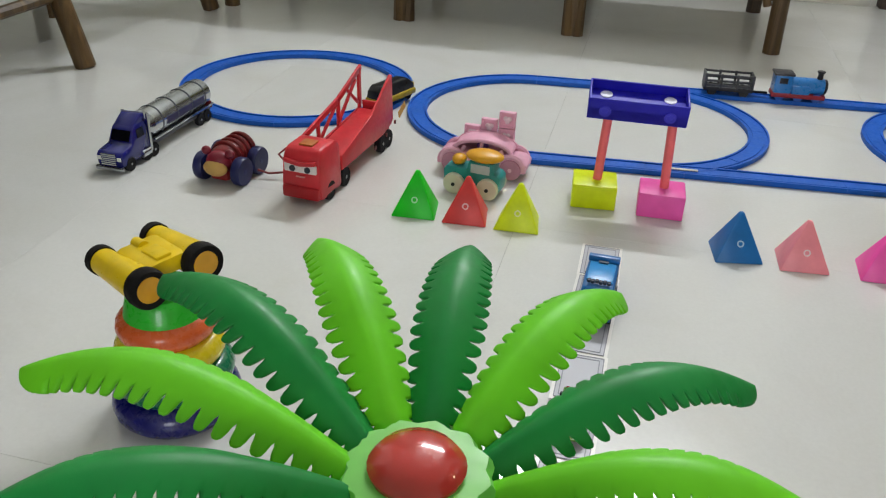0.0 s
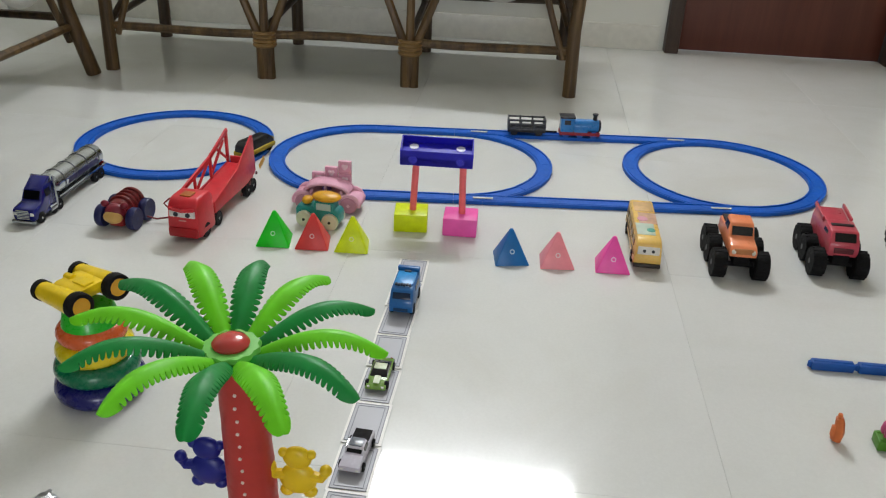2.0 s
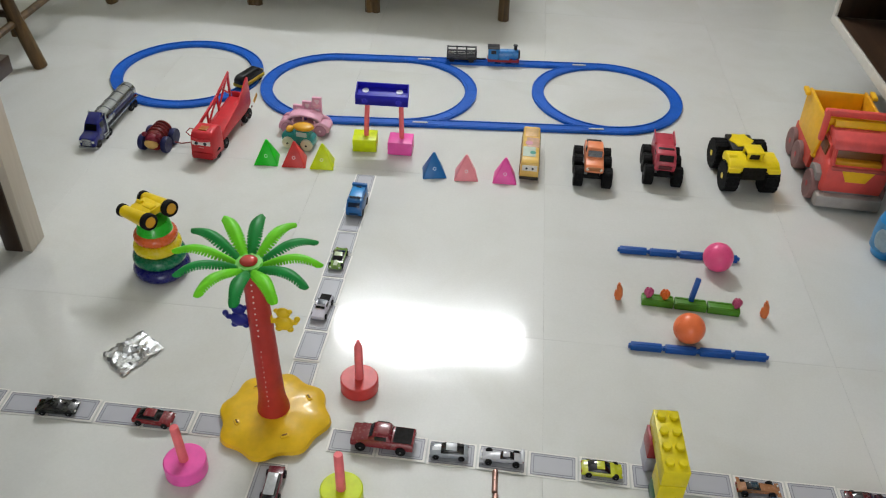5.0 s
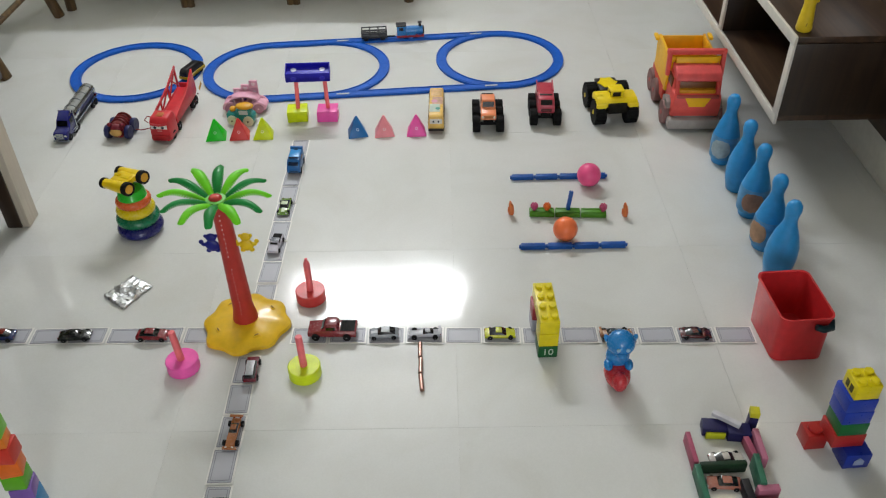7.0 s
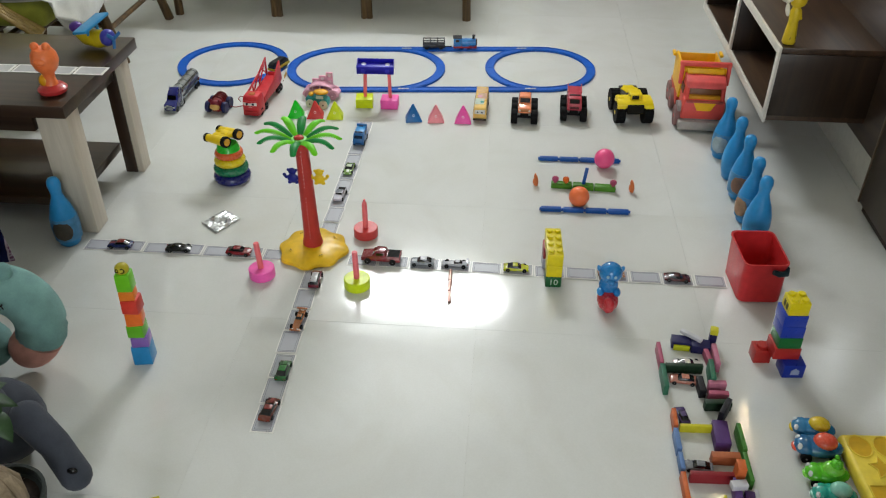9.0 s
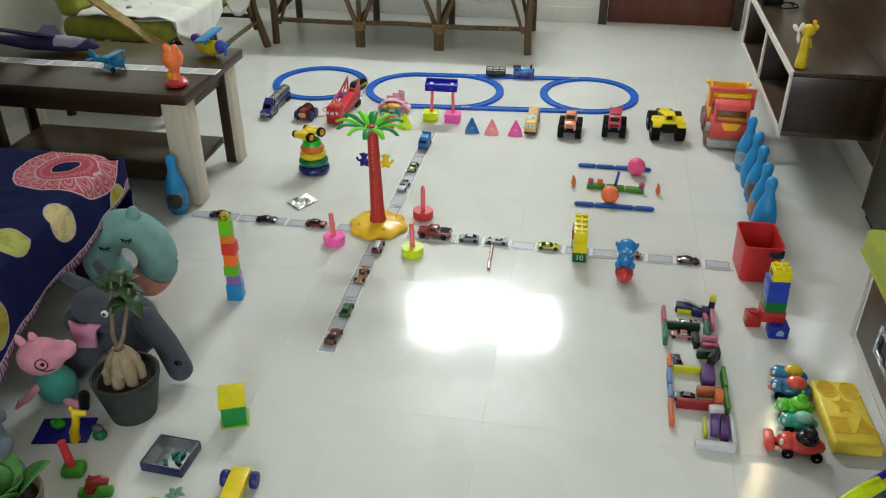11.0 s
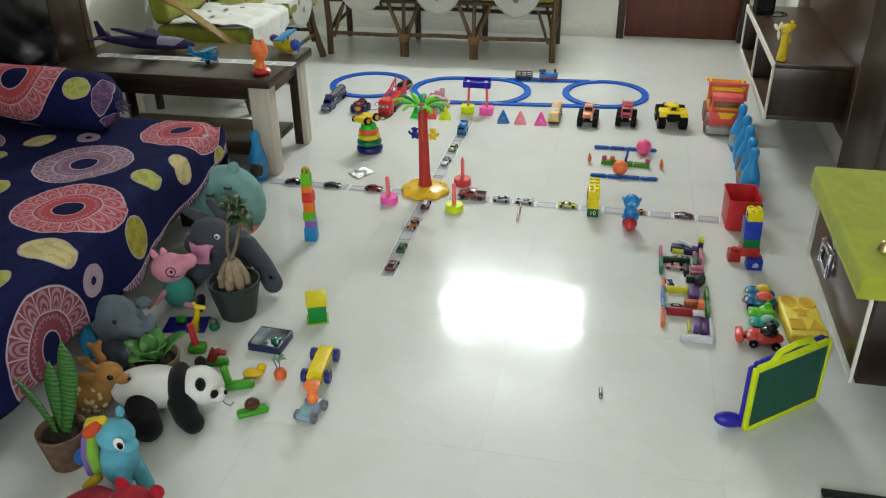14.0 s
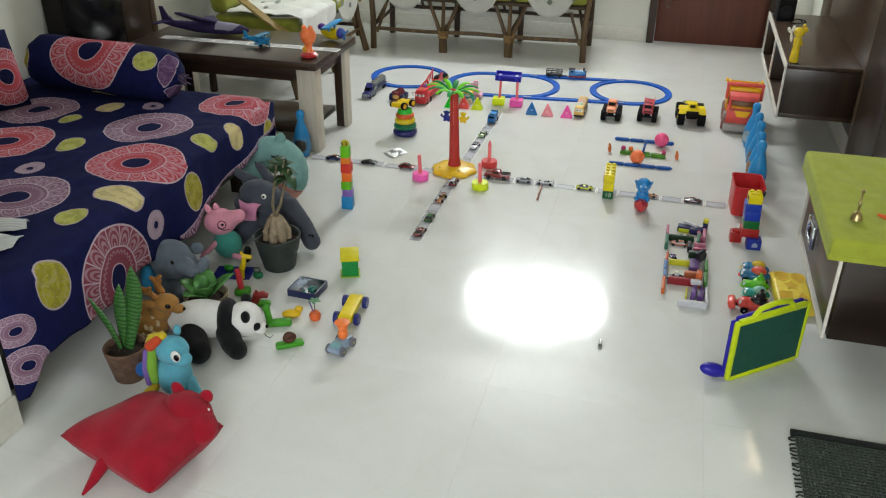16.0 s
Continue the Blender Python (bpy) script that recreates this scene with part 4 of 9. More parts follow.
def rail_section():
    """Half-width and height of the moulded track: side walls, two running grooves and a raised middle."""
    return [(-0.0185, 0.0), (-0.0185, 0.0085), (-0.0150, 0.0085), (-0.0150, 0.0060), (-0.0105, 0.0060), (-0.0105, 0.0075), (0.0105, 0.0075), (0.0105, 0.0060), (0.0150, 0.0060), (0.0150, 0.0085), (0.0185, 0.0085), (0.0185, 0.0)]


def sweep(pts, dirs, z=0.0):
    t = bmesh.new()
    sec = rail_section()
    rings = []
    for (x, y), (dx, dy) in zip(pts, dirs):
        rings.append([t.verts.new((x + dy * o, y - dx * o, z + h)) for o, h in sec])
    n = len(sec)
    for a, b in zip(rings, rings[1:]):
        for k in range(n):
            t.faces.new((a[k], a[(k + 1) % n], b[(k + 1) % n], b[k]))
    t.faces.new(rings[0])
    t.faces.new(rings[-1][::-1])
    bmesh.ops.recalc_face_normals(t, faces=t.faces[:])
    return G().add(t)


def arc(parent, cx, cy, R, a0, a1, name="curved_rail"):
    n = max(4, int(abs(a1 - a0) / 5))
    A = [radians(a0 + 0.06 * (1 if a1 > a0 else -1) + (a1 - a0) * 0.997 * i / n) for i in range(n + 1)]
    return part(name, sweep([(cx + R * math.cos(a), cy + R * math.sin(a)) for a in A], [(-math.sin(a), math.cos(a)) for a in A]), TRACK, parent)


def straight(parent, x0, y0, x1, y1, name="straight_rail"):
    L = math.hypot(x1 - x0, y1 - y0)
    d = ((x1 - x0) / L, (y1 - y0) / L)
    k = 0.0002
    return part(name, sweep([(x0 + d[0] * k, y0 + d[1] * k), (x1 - d[0] * k, y1 - d[1] * k)], [d, d]), TRACK, parent)


R = 0.2165
tr = thing("train_track_circle", -1.106, 1.424, 0.0005, 0, "closed circle of blue plastic toy train track", "toy track")
for k in range(8):
    arc(tr, 0, 0, R, 45 * k + 12, 45 * k + 57)
tr = thing("train_track_layout", -0.363, 1.432, 0.0005, 5.0, "blue plastic toy train track, two loops joined by straights", "toy track")
XA, XB, XC = -0.263, -0.058, 0.585          # centres of the three bends
for k in range(4):
    arc(tr, XA, 0, R, 90 + 45 * k, 135 + 45 * k)
    arc(tr, XC, 0, R, -90 + 45 * k, -45 + 45 * k)
arc(tr, XB, 0, R, -45, 0)
arc(tr, XB, 0, R, 0, 45)
arc(tr, XC, 0, R, 135, 180)
arc(tr, XC, 0, R, 180, 225)
for s in (1, -1):
    xs = (XA, XB, 0.005, 0.26, 0.522, XC)
    for a, b in zip(xs, xs[1:]):
        straight(tr, a, s * R, b, s * R)
    # the branches that leave the straights
    arc(tr, XB, 0, R, 45 * s, 45 * s + 42 * s, "switch_rail").location.z = -0.0006
    arc(tr, XC, 0, R, 180 - 45 * s, 180 - 87 * s, "switch_rail").location.z = -0.0006
for x, s in ((0.005, 1), (0.005, -1), (0.522, 1), (0.522, -1)):
    part("lever_plate", G().box((x + 0.001, s * R - 0.003, 0.0096), (0.044, 0.006, 0.0018), bev=0.0006), plastic("d8d6c2", 0.4), tr, "cream lever strip")

DARK = rubber("17171a")


def wheel(parent, x, y, r, w, tyre=None, rim=None, name="wheel"):
    """A wheel with tyre and rim, its axle along y."""
    wh = part(name, G().lathe([(r * 0.62, -w / 2), (r * 0.93, -w / 2), (r, -w * 0.32), (r, w * 0.32), (r * 0.93, w / 2), (r * 0.62, w / 2)], (0, 0, 0), (90, 0, 0), 20), tyre or DARK, parent, m=pose(x, y, r))
    if rim:
        g_ = G()
        g_.cyl((0, 0, 0), r * 0.60, w * 0.92, (90, 0, 0), 14, bev=r * 0.08)
        g_.cyl((0, 0, 0), r * 0.2, w * 1.04, (90, 0, 0), 8)
        for k in range(5):
            q = 2 * math.pi * k / 5
            g_.box((r * 0.36 * math.cos(q), 0, r * 0.36 * math.sin(q)), (r * 0.42, w * 0.98, r * 0.12), (0, -math.degrees(q), 0))
        part("rim", g_, rim, wh)
    return wh


GREY = plastic("8f9094", 0.35)
SILV = metal("b9bcc0", 0.2)


def on_track(x, s, z=0.0085):
    """World place of a point of the layout's frame."""
    return tr.matrix_world @ Vector((x, s, z))


# engine and wagon on the top straight
p = on_track(0.268, R)
lo = thing("toy_engine", p.x, p.y, p.z - 0.002, 5.0, "blue toy steam engine with a red running board", "toy train")
BL = plastic("1c77c0", 0.28, coat=0.3)
part("chassis", G().box((0, 0, 0.012), (0.105, 0.034, 0.010), bev=0.002), plastic("8f2230", 0.4), lo, "red running board")
part("boiler", G().cyl((0.014, 0, 0.031), 0.0165, 0.07, (0, 90, 0), 20, bev=0.002), BL, lo)
part("smokebox", G().cyl((0.050, 0, 0.031), 0.0155, 0.008, (0, 90, 0), 20, bev=0.002), plastic("1b1b1f", 0.4), lo)
part("funnel", G().lathe([(0.006, 0), (0.005, 0.012), (0.008, 0.016), (0.0075, 0.018)], (0.038, 0, 0.045)), plastic("1b1b1f", 0.4), lo)
part("cab", G().box((-0.034, 0, 0.034), (0.034, 0.034, 0.036), bev=0.002), BL, lo)
part("cab_roof", G().box((-0.034, 0, 0.0545), (0.04, 0.037, 0.005), bev=0.002), plastic("23242a", 0.4), lo)
for y in (-0.0175, 0.0175):
    part("cab_window", G().box((-0.034, y, 0.042), (0.016, 0.001, 0.012), bev=0.0003), plastic("16181c", 0.3), lo)
    part("side_tank", G().box((0.002, y * 0.8, 0.025), (0.036, 0.009, 0.018), bev=0.002), BL, lo)
for x in (-0.036, 0.0, 0.036):
    for y in (-0.014, 0.014):
        wheel(lo, x, y, 0.010, 0.005, plastic("2456a8", 0.4), None)
p = on_track(0.129, R)
wa = thing("toy_wagon", p.x, p.y, p.z - 0.002, 5.0, "dark grey open-sided toy goods wagon", "toy train")
GW = plastic("3f4044", 0.4)
part("floor", G().box((0, 0, 0.014), (0.098, 0.034, 0.008), bev=0.0015), plastic("24242a", 0.5), wa)
for y in (-0.0165, 0.0165):
    g = G()
    for z in (0.022, 0.031, 0.043):
        g.box((0, y, z), (0.098, 0.003, 0.0045), bev=0.0008)
    for x in (-0.047, -0.016, 0.016, 0.047):
        g.box((x, y * 1.01, 0.031), (0.005, 0.0034, 0.03), bev=0.0008)
    part("side", g, GW, wa)
for x in (-0.048, 0.048):
    part("end_board", G().box((x, 0, 0.031), (0.003, 0.032, 0.029), bev=0.0008), GW, wa)
for x in (-0.032, 0.032):
    for y in (-0.014, 0.014):
        wheel(wa, x, y, 0.0095, 0.005, plastic("1b1b1f", 0.5), None)
part("coupling", G().box((0.064, 0, 0.010), (0.034, 0.007, 0.004), bev=0.001), DARK, wa)

# small black and gold railcar on the circle
rc = thing("toy_railcar", -1.106 + R * math.cos(radians(-12)), 1.424 + R * math.sin(radians(-12)), 0.007, 70, "black and gold toy railcar on the track circle", "toy train")
g = G()
g.side([(-0.055, 0.012), (0.055, 0.012), (0.053, 0.030), (0.036, 0.042), (-0.045, 0.044), (-0.055, 0.034)], 0.036, 0.003, 0.3, 0.02, 0.044)
part("body", g, plastic("1a1a1c", 0.3), rc)
part("skirt", G().box((0.0, 0, 0.014), (0.112, 0.04, 0.012), bev=0.003), plastic("b49a1e", 0.35), rc, "gold skirt")
part("nose", G().box((0.05, 0, 0.024), (0.014, 0.03, 0.012), bev=0.003), plastic("c2a51f", 0.35), rc)
for x in (-0.035, 0.035):
    for y in (-0.015, 0.015):
        wheel(rc, x, y, 0.009, 0.005)

# ---- tanker lorry ----
tk = thing("toy_tanker_lorry", -1.207, 1.066, 0, -91.5, "dark blue toy lorry with a chrome tank trailer", "toy truck")
NAVY = plastic("12186c", 0.22, coat=0.5)
CHR = metal("bfc3c8", 0.16)
g = G()
g.side([(0.062, 0.012), (0.138, 0.012), (0.140, 0.030), (0.134, 0.036), (0.108, 0.040), (0.098, 0.060), (0.090, 0.066), (0.064, 0.066), (0.060, 0.05)], 0.046, 0.003, 0.18, 0.03, 0.066)
cabp = part("cab", g, NAVY, tk)
part("windscreen", G().box((0.1035, 0, 0.051), (0.002, 0.032, 0.017), (0, -27, 0)), plastic("0c0d12", 0.15), cabp)
for y in (-0.0205, 0.0205):
    part("side_window", G().box((0.083, y, 0.052), (0.018, 0.002, 0.014), (math.copysign(10, y), 0, 0)), plastic("0c0d12", 0.15), cabp)
    part("exhaust_stack", G().tube([(0.060, y * 1.08, 0.014), (0.060, y * 1.08, 0.076)], 0.0028, 8), CHR, tk)
    part("fuel_tank", G().cyl((0.075, y * 0.98, 0.015), 0.007, 0.022, (0, 90, 0), 12, bev=0.001), CHR, tk)
    part("headlight", G().box((0.1385, y * 0.85, 0.026), (0.005, 0.007, 0.006), bev=0.001), plastic("d9dad6", 0.2), cabp)
part("roof_fairing", G().side([(0.060, 0.062), (0.094, 0.064), (0.070, 0.078), (0.062, 0.078)], 0.036, 0.002), NAVY, tk)
g = G()
for k in range(6):
    g.box((0.1412, 0, 0.017 + 0.0032 * k), (0.002, 0.026, 0.0016))
part("grille", g, CHR, tk)
part("bumper", G().box((0.141, 0, 0.0105), (0.007, 0.048, 0.007), bev=0.002), CHR, tk)
part("trailer_bed", G().box((-0.04, 0, 0.020), (0.19, 0.040, 0.007), bev=0.0015), plastic("55575e", 0.35), tk)
part("tank", G().lathe([(0.0, -0.098), (0.018, -0.096), (0.0245, -0.088), (0.0245, 0.088), (0.018, 0.096), (0.0, 0.098)], (-0.045, 0, 0.048), (0, 90, 0), 24), CHR, tk, "chrome tank")
for x in (-0.115, -0.07, -0.025, 0.02):
    part("tank_band", G().torus((x, 0, 0.048), 0.0248, 0.0011, (0, 90, 0), k=6), metal("6d7077", 0.3), tk)
part("side_decal", G().box((-0.05, 0.0238, 0.046), (0.12, 0.002, 0.012), bev=0.0005), plastic("2d2b52", 0.4), tk, "dark printed side strip")
part("rear_light_panel", G().box((-0.139, 0, 0.026), (0.003, 0.04, 0.012)), plastic("7a1616", 0.4), tk)
for y in (-0.0235, 0.0235):
    part("side_rail", G().box((-0.045, y, 0.028), (0.19, 0.003, 0.003)), CHR, tk)
for x in (0.118, 0.072, 0.052, -0.095, -0.118):
    for y in (-0.0195, 0.0195):
        wheel(tk, x, y, 0.0115, 0.009, None, SILV)

# ---- pull-along beetle ----
be = thing("pull_along_toy", -1.032, 0.978, 0, -95, "maroon pull-along toy with navy wheels and a string", "toy")
MAR = plastic("7a2022", 0.3, coat=0.3)
g = G()
g.lathe([(0.0, -0.042), (0.014, -0.040), (0.022, -0.028), (0.025, 0.0), (0.023, 0.026), (0.014, 0.036), (0.0, 0.038)], (-0.006, 0, 0.034), (0, 90, 0), 20)
body_ = part("body", g, MAR, be)
g = G()
for x in (-0.034, -0.020, -0.006, 0.008):
    g.torus((x, 0, 0.036), 0.0235, 0.0035, (0, 90, 0), n=22, k=8)
part("ridged_shell", g, plastic("6d1a1a", 0.35), body_)
g = G()
g.ball((0.030, 0, 0.036), (0.016, 0.021, 0.018))
hd = part("head", g, plastic("7c2030", 0.35), be)
part("muzzle", G().ball((0.041, 0, 0.030), (0.011, 0.020, 0.013)), plastic("c9a05a", 0.4), hd, "tan muzzle")
for y in (-0.014, 0.014):
    part("ear", G().ball((0.030, y * 1.45, 0.052), (0.006, 0.008, 0.007)), plastic("7c2030", 0.35), hd)
part("lower_body", G().box((0, 0, 0.016), (0.07, 0.032, 0.02), bev=0.006), plastic("9a2a2a", 0.35), be)
for x in (-0.026, 0.022):
    for y in (-0.033, 0.033):
        wheel(be, x, y, 0.0225, 0.015, plastic("1b2050", 0.35), plastic("242a62", 0.35))
g = G()
pts = [(0.0, 0.030, 0.016), (0.004, 0.060, 0.008), (0.006, 0.090, 0.012), (0.0, 0.104, 0.026), (-0.012, 0.100, 0.040), (-0.018, 0.085, 0.042), (-0.012, 0.074, 0.034), (0.0, 0.090, 0.022)]
g.tube([Vector(a).lerp(Vector(b_), f) for a, b_ in zip(pts, pts[1:]) for f in (0, 0.34, 0.67)], 0.0017, 6)
part("string", g, plastic("8b3b3b", 0.7), be, "thin looped pull string", m=pose(0, 0, 0, 0, 0, 20))

# ---- red carrier lorry ----
rt = thing("toy_carrier_lorry", -0.876, 1.055, 0, -95, "red toy car-carrier lorry with raised open ramps", "toy truck")
RED = plastic("cf3038", 0.34)
g = G()
g.side([(0.066, 0.008), (0.134, 0.008), (0.138, 0.030), (0.136, 0.072), (0.126, 0.086), (0.078, 0.086), (0.066, 0.076)], 0.066, 0.006, 0.12, 0.045, 0.088)
cb_ = part("cab", g, RED, rt)
part("windscreen", G().box((0.1372, 0, 0.058), (0.004, 0.052, 0.014), bev=0.0018), plastic("e6e2de", 0.25), cb_, "white windscreen with two dark pupils")
for y in (-0.012, 0.012):
    part("pupil", G().cyl((0.1395, y, 0.0575), 0.0048, 0.002, (0, 90, 0), 14), plastic("2a2f3a", 0.3), cb_)
for y in (-0.012, 0.012):
    part("brow", G().box((0.1385, y, 0.0665), (0.006, 0.026, 0.006), (math.copysign(9, y), 0, 0), bev=0.001), RED, cb_)
part("smile", G().box((0.1385, 0, 0.045), (0.0025, 0.014, 0.002), bev=0.0006), plastic("e0a09a", 0.3), cb_, "pale printed mouth")
part("bumper", G().box((0.138, 0, 0.020), (0.008, 0.06, 0.020), bev=0.004), plastic("b8252b", 0.35), cb_)
part("roof_badge", G().box((0.108, 0, 0.0872), (0.022, 0.022, 0.003), bev=0.001), plastic("b5672c", 0.35), cb_, "gold roof badge")
part("trailer_deck", G().box((-0.035, 0, 0.034), (0.20, 0.056, 0.016), bev=0.003), plastic("c02a30", 0.35), rt)
g = G()
g.side([(0.062, 0.030), (0.062, 0.054), (-0.05, 0.080), (-0.128, 0.126), (-0.136, 0.124), (-0.142, 0.044), (-0.134, 0.038), (-0.10, 0.030)], 0.004, 0.001)
sp1 = part("side_panel", g, RED, rt, m=pose(0, 0.029, 0))
part("flame_decal", G().box((-0.105, 0.0325, 0.078), (0.030, 0.001, 0.012), (0, 22, 0)), plastic("cf9a35", 0.4), sp1, "yellow side decal")
# panel holes as flat discs, their inner shade painted dark red
for x, z in ((-0.075, 0.066), (-0.040, 0.056), (0.005, 0.050)):
    part("hole_disc", G().cyl((x, 0.0322, z), 0.0034, 0.0016, (90, 0, 0), 12), plastic("5a1418", 0.4), sp1, "dark red disc for a shaded round hole")
g = G()
g.side([(0.062, 0.030), (0.062, 0.046), (-0.05, 0.054), (-0.138, 0.060), (-0.142, 0.044), (-0.134, 0.038), (-0.10, 0.030)], 0.004, 0.001)
part("side_panel", g, RED, rt, m=pose(0, -0.029, 0))
g = G()
for (xa, za), (xb, zb), wide in (((0.076, 0.076), (-0.05, 0.098), 0.010), ((-0.05, 0.098), (-0.138, 0.128), 0.010), ((0.066, 0.044), (0.070, 0.078), 0.008), ((0.020, 0.050), (0.022, 0.086), 0.007),
                             ((0.016, 0.052), (-0.046, 0.094), 0.005), ((-0.052, 0.056), (-0.052, 0.098), 0.008), ((-0.056, 0.062), (-0.118, 0.112), 0.006), ((-0.136, 0.06), (-0.134, 0.126), 0.010), ((-0.128, 0.070), (-0.084, 0.106), 0.005)):
    g.box(((xa + xb) / 2, -0.029, (za + zb) / 2), (math.hypot(xb - xa, zb - za) + wide * 0.6, 0.0046, wide), (0, -math.degrees(math.atan2(zb - za, xb - xa)), 0), bev=0.001)
part("ramp_lattice", g, RED, rt, "open red lattice ramp")
part("upper_deck", G().box((-0.035, 0, 0.050), (0.19, 0.052, 0.004), (0, 5, 0), bev=0.001), RED, rt)
part("tailgate", G().box((-0.141, 0, 0.052), (0.004, 0.05, 0.04), (0, 8, 0), bev=0.001), RED, rt)
for x in (0.105, 0.052, -0.095, -0.122):
    for y in (-0.027, 0.027):
        wheel(rt, x, y, 0.0155, 0.011, None, GREY)

# ---- pink car and teal engine on wheels ----
pk = thing("pink_toy_car", -0.657, 1.128, 0, 178, "pale pink plastic toy car with a pierced rack", "toy car")
PINK = plastic("eaaec4", 0.38)
g = G()
prof = [(-0.072, 0.012), (0.072, 0.012), (0.074, 0.026), (0.062, 0.034), (0.036, 0.037), (-0.036, 0.037), (-0.064, 0.034), (-0.075, 0.026)]
g.side(prof, 0.048, 0.004, 0.1, 0.02, 0.04)
part("body", g, PINK, pk)
arch = [(0.050 * math.cos(a), 0.034 + 0.026 * math.sin(a) ** 0.85) for a in [radians(12 + 156 * k / 14) for k in range(15)]]
g = G()
g.side(arch + [(x * 0.92, z - 0.004) for x, z in arch[::-1]], 0.040, 0.0008, 0.15, 0.04, 0.07)
part("roof", g, PINK, pk)
for y in (-0.0185, 0.0185):
    g = G()
    g.tube([(x, y * (1.05 - 1.6 * (z - 0.034)), z - 0.002) for x, z in arch], 0.0034, 8)
    for x in (-0.036, 0.002, 0.036):
        g.tube([(x, y * 1.08, 0.034), (x * 0.82, y, 0.056 if abs(x) < 0.01 else 0.046)], 0.0032, 8)
    part("window_frame", g, PINK, pk)
part("seat", G().ball((0.004, 0, 0.042), (0.010, 0.008, 0.008)), plastic("7a4a9a", 0.4), pk, "small purple driver peg")
for x in (-0.048, 0.048):
    for y in (-0.022, 0.022):
        wheel(pk, x, y, 0.0175, 0.012, plastic("c98aa0", 0.4), plastic("f0c4d2", 0.4))
        g = G()
        g.tube([(x + 0.0205 * math.cos(a), y, 0.018 + 0.0205 * math.sin(a)) for a in [radians(-10 + 20 * k) for k in range(11)]], 0.0052, 8)
        part("fender", g, PINK, pk)
CLEARP = plastic("efb4cb", 0.32)
for col, top in ((0.029, 0.066), (0.001, 0.080), (-0.028, 0.095)):
    for row in range(3):
        z = top - 0.0145 - 0.0285 * row
        if z < 0.014:
            continue
        g = G()
        g.box((col, -0.030, z), (0.027, 0.003, 0.027), bev=0.001)
        for sx in (-1, 1):
            g.box((col + sx * 0.012, -0.030, z), (0.003, 0.009, 0.027), bev=0.0008)
            g.box((col, -0.030, z + sx * 0.012), (0.027, 0.009, 0.003), bev=0.0008)
        tile = part("rack_tile", g, CLEARP, pk, "pale pink square tile")
        g = G()
        for sx in (-1, 1):
            g.ball((col + sx * 0.003, -0.0275, z + 0.002), (0.0042, 0.002, 0.0042), u=10, v=8)
            g.ball((col + sx * 0.003, -0.0325, z + 0.002), (0.0042, 0.002, 0.0042), u=10, v=8)
        for y in (-0.0275, -0.0325):
            g.ball((col, y, z - 0.002), (0.0045, 0.002, 0.005), u=10, v=8)
        part("heart", g, plastic("f3d9e2", 0.35), tile)

te = thing("teal_toy_engine", -0.655, 1.043, 0, -8, "teal plastic toy engine with yellow roofs and cream wheels", "toy train")
TEAL = plastic("2f8f8e", 0.32)
g = G()
g.side([(-0.044, 0.010), (0.044, 0.010), (0.046, 0.034), (0.040, 0.040), (0.034, 0.040), (0.034, 0.056), (-0.006, 0.056), (-0.008, 0.042), (-0.040, 0.044), (-0.046, 0.036)], 0.034, 0.003)
part("body", g, TEAL, te)
part("cab_opening", G().box((0.014, -0.0175, 0.046), (0.030, 0.002, 0.014), bev=0.0006), plastic("b9c9cc", 0.4), te, "pale cab opening")
YO = plastic("dca022", 0.32)
part("roof", G().ball((0.015, 0, 0.062), (0.030, 0.022, 0.009)), YO, te)
part("dome", G().ball((-0.026, 0, 0.050), (0.011, 0.014, 0.008)), YO, te)
for x in (-0.026, 0.028):
    for y in (-0.020, 0.020):
        wheel(te, x, y, 0.017, 0.009, plastic("d3d0bb", 0.4), plastic("c6c3ab", 0.4))
        part("hub_pin", G().cyl((x, y * 1.26, 0.017), 0.003, 0.002, (90, 0, 0), 8), plastic("2c2c2c", 0.5), te)


# ---- pyramids ----
def pyramid(x, y, rz, h, label):
    ob = thing("pyramid_block", x, y, 0, rz, label, "toy block", "pyramid blocks")
    w, z1 = 0.0330, 0.063
    g_ = G()
    t_ = bmesh.new()
    lo_ = [t_.verts.new(p_) for p_ in ((-w, -w, 0), (w, -w, 0), (w * 0.85, w * 0.9, 0), (-w * 0.85, w * 0.9, 0))]
    hi_ = [t_.verts.new((sx * 0.0028, sy * 0.0028, z1)) for sx, sy in ((-1, -1), (1, -1), (1, 1), (-1, 1))]
    t_.faces.new(lo_[::-1])
    t_.faces.new(hi_)
    for i in range(4):
        t_.faces.new((lo_[i], lo_[(i + 1) % 4], hi_[(i + 1) % 4], hi_[i]))
    bmesh.ops.bevel(t_, geom=t_.edges[:], offset=0.0022, segments=2, profile=0.5, affect="EDGES")
    g_.add(t_)
    part("body", g_, plastic(h, 0.36), ob)
    tilt = math.degrees(math.atan2(z1, w))
    # block colour mixed towards white: the hole's reflection is put into the colour
    ring = "%02x%02x%02x" % tuple(int(255 * (0.3 * int(h[i:i + 2], 16) / 255 + 0.68)) for i in (0, 2, 4))
    part("peg_hole", G().lathe([(0.0048, 0.0), (0.0048, 0.0012), (0.003, 0.0012), (0.0026, 0.0004), (0.0, 0.0004)], (0.0, -w * 0.615, z1 * 0.385), (tilt, 0, 0), 14), plastic(ring, 0.35), ob, "moulded peg hole, paled for its bright reflection")
    return ob


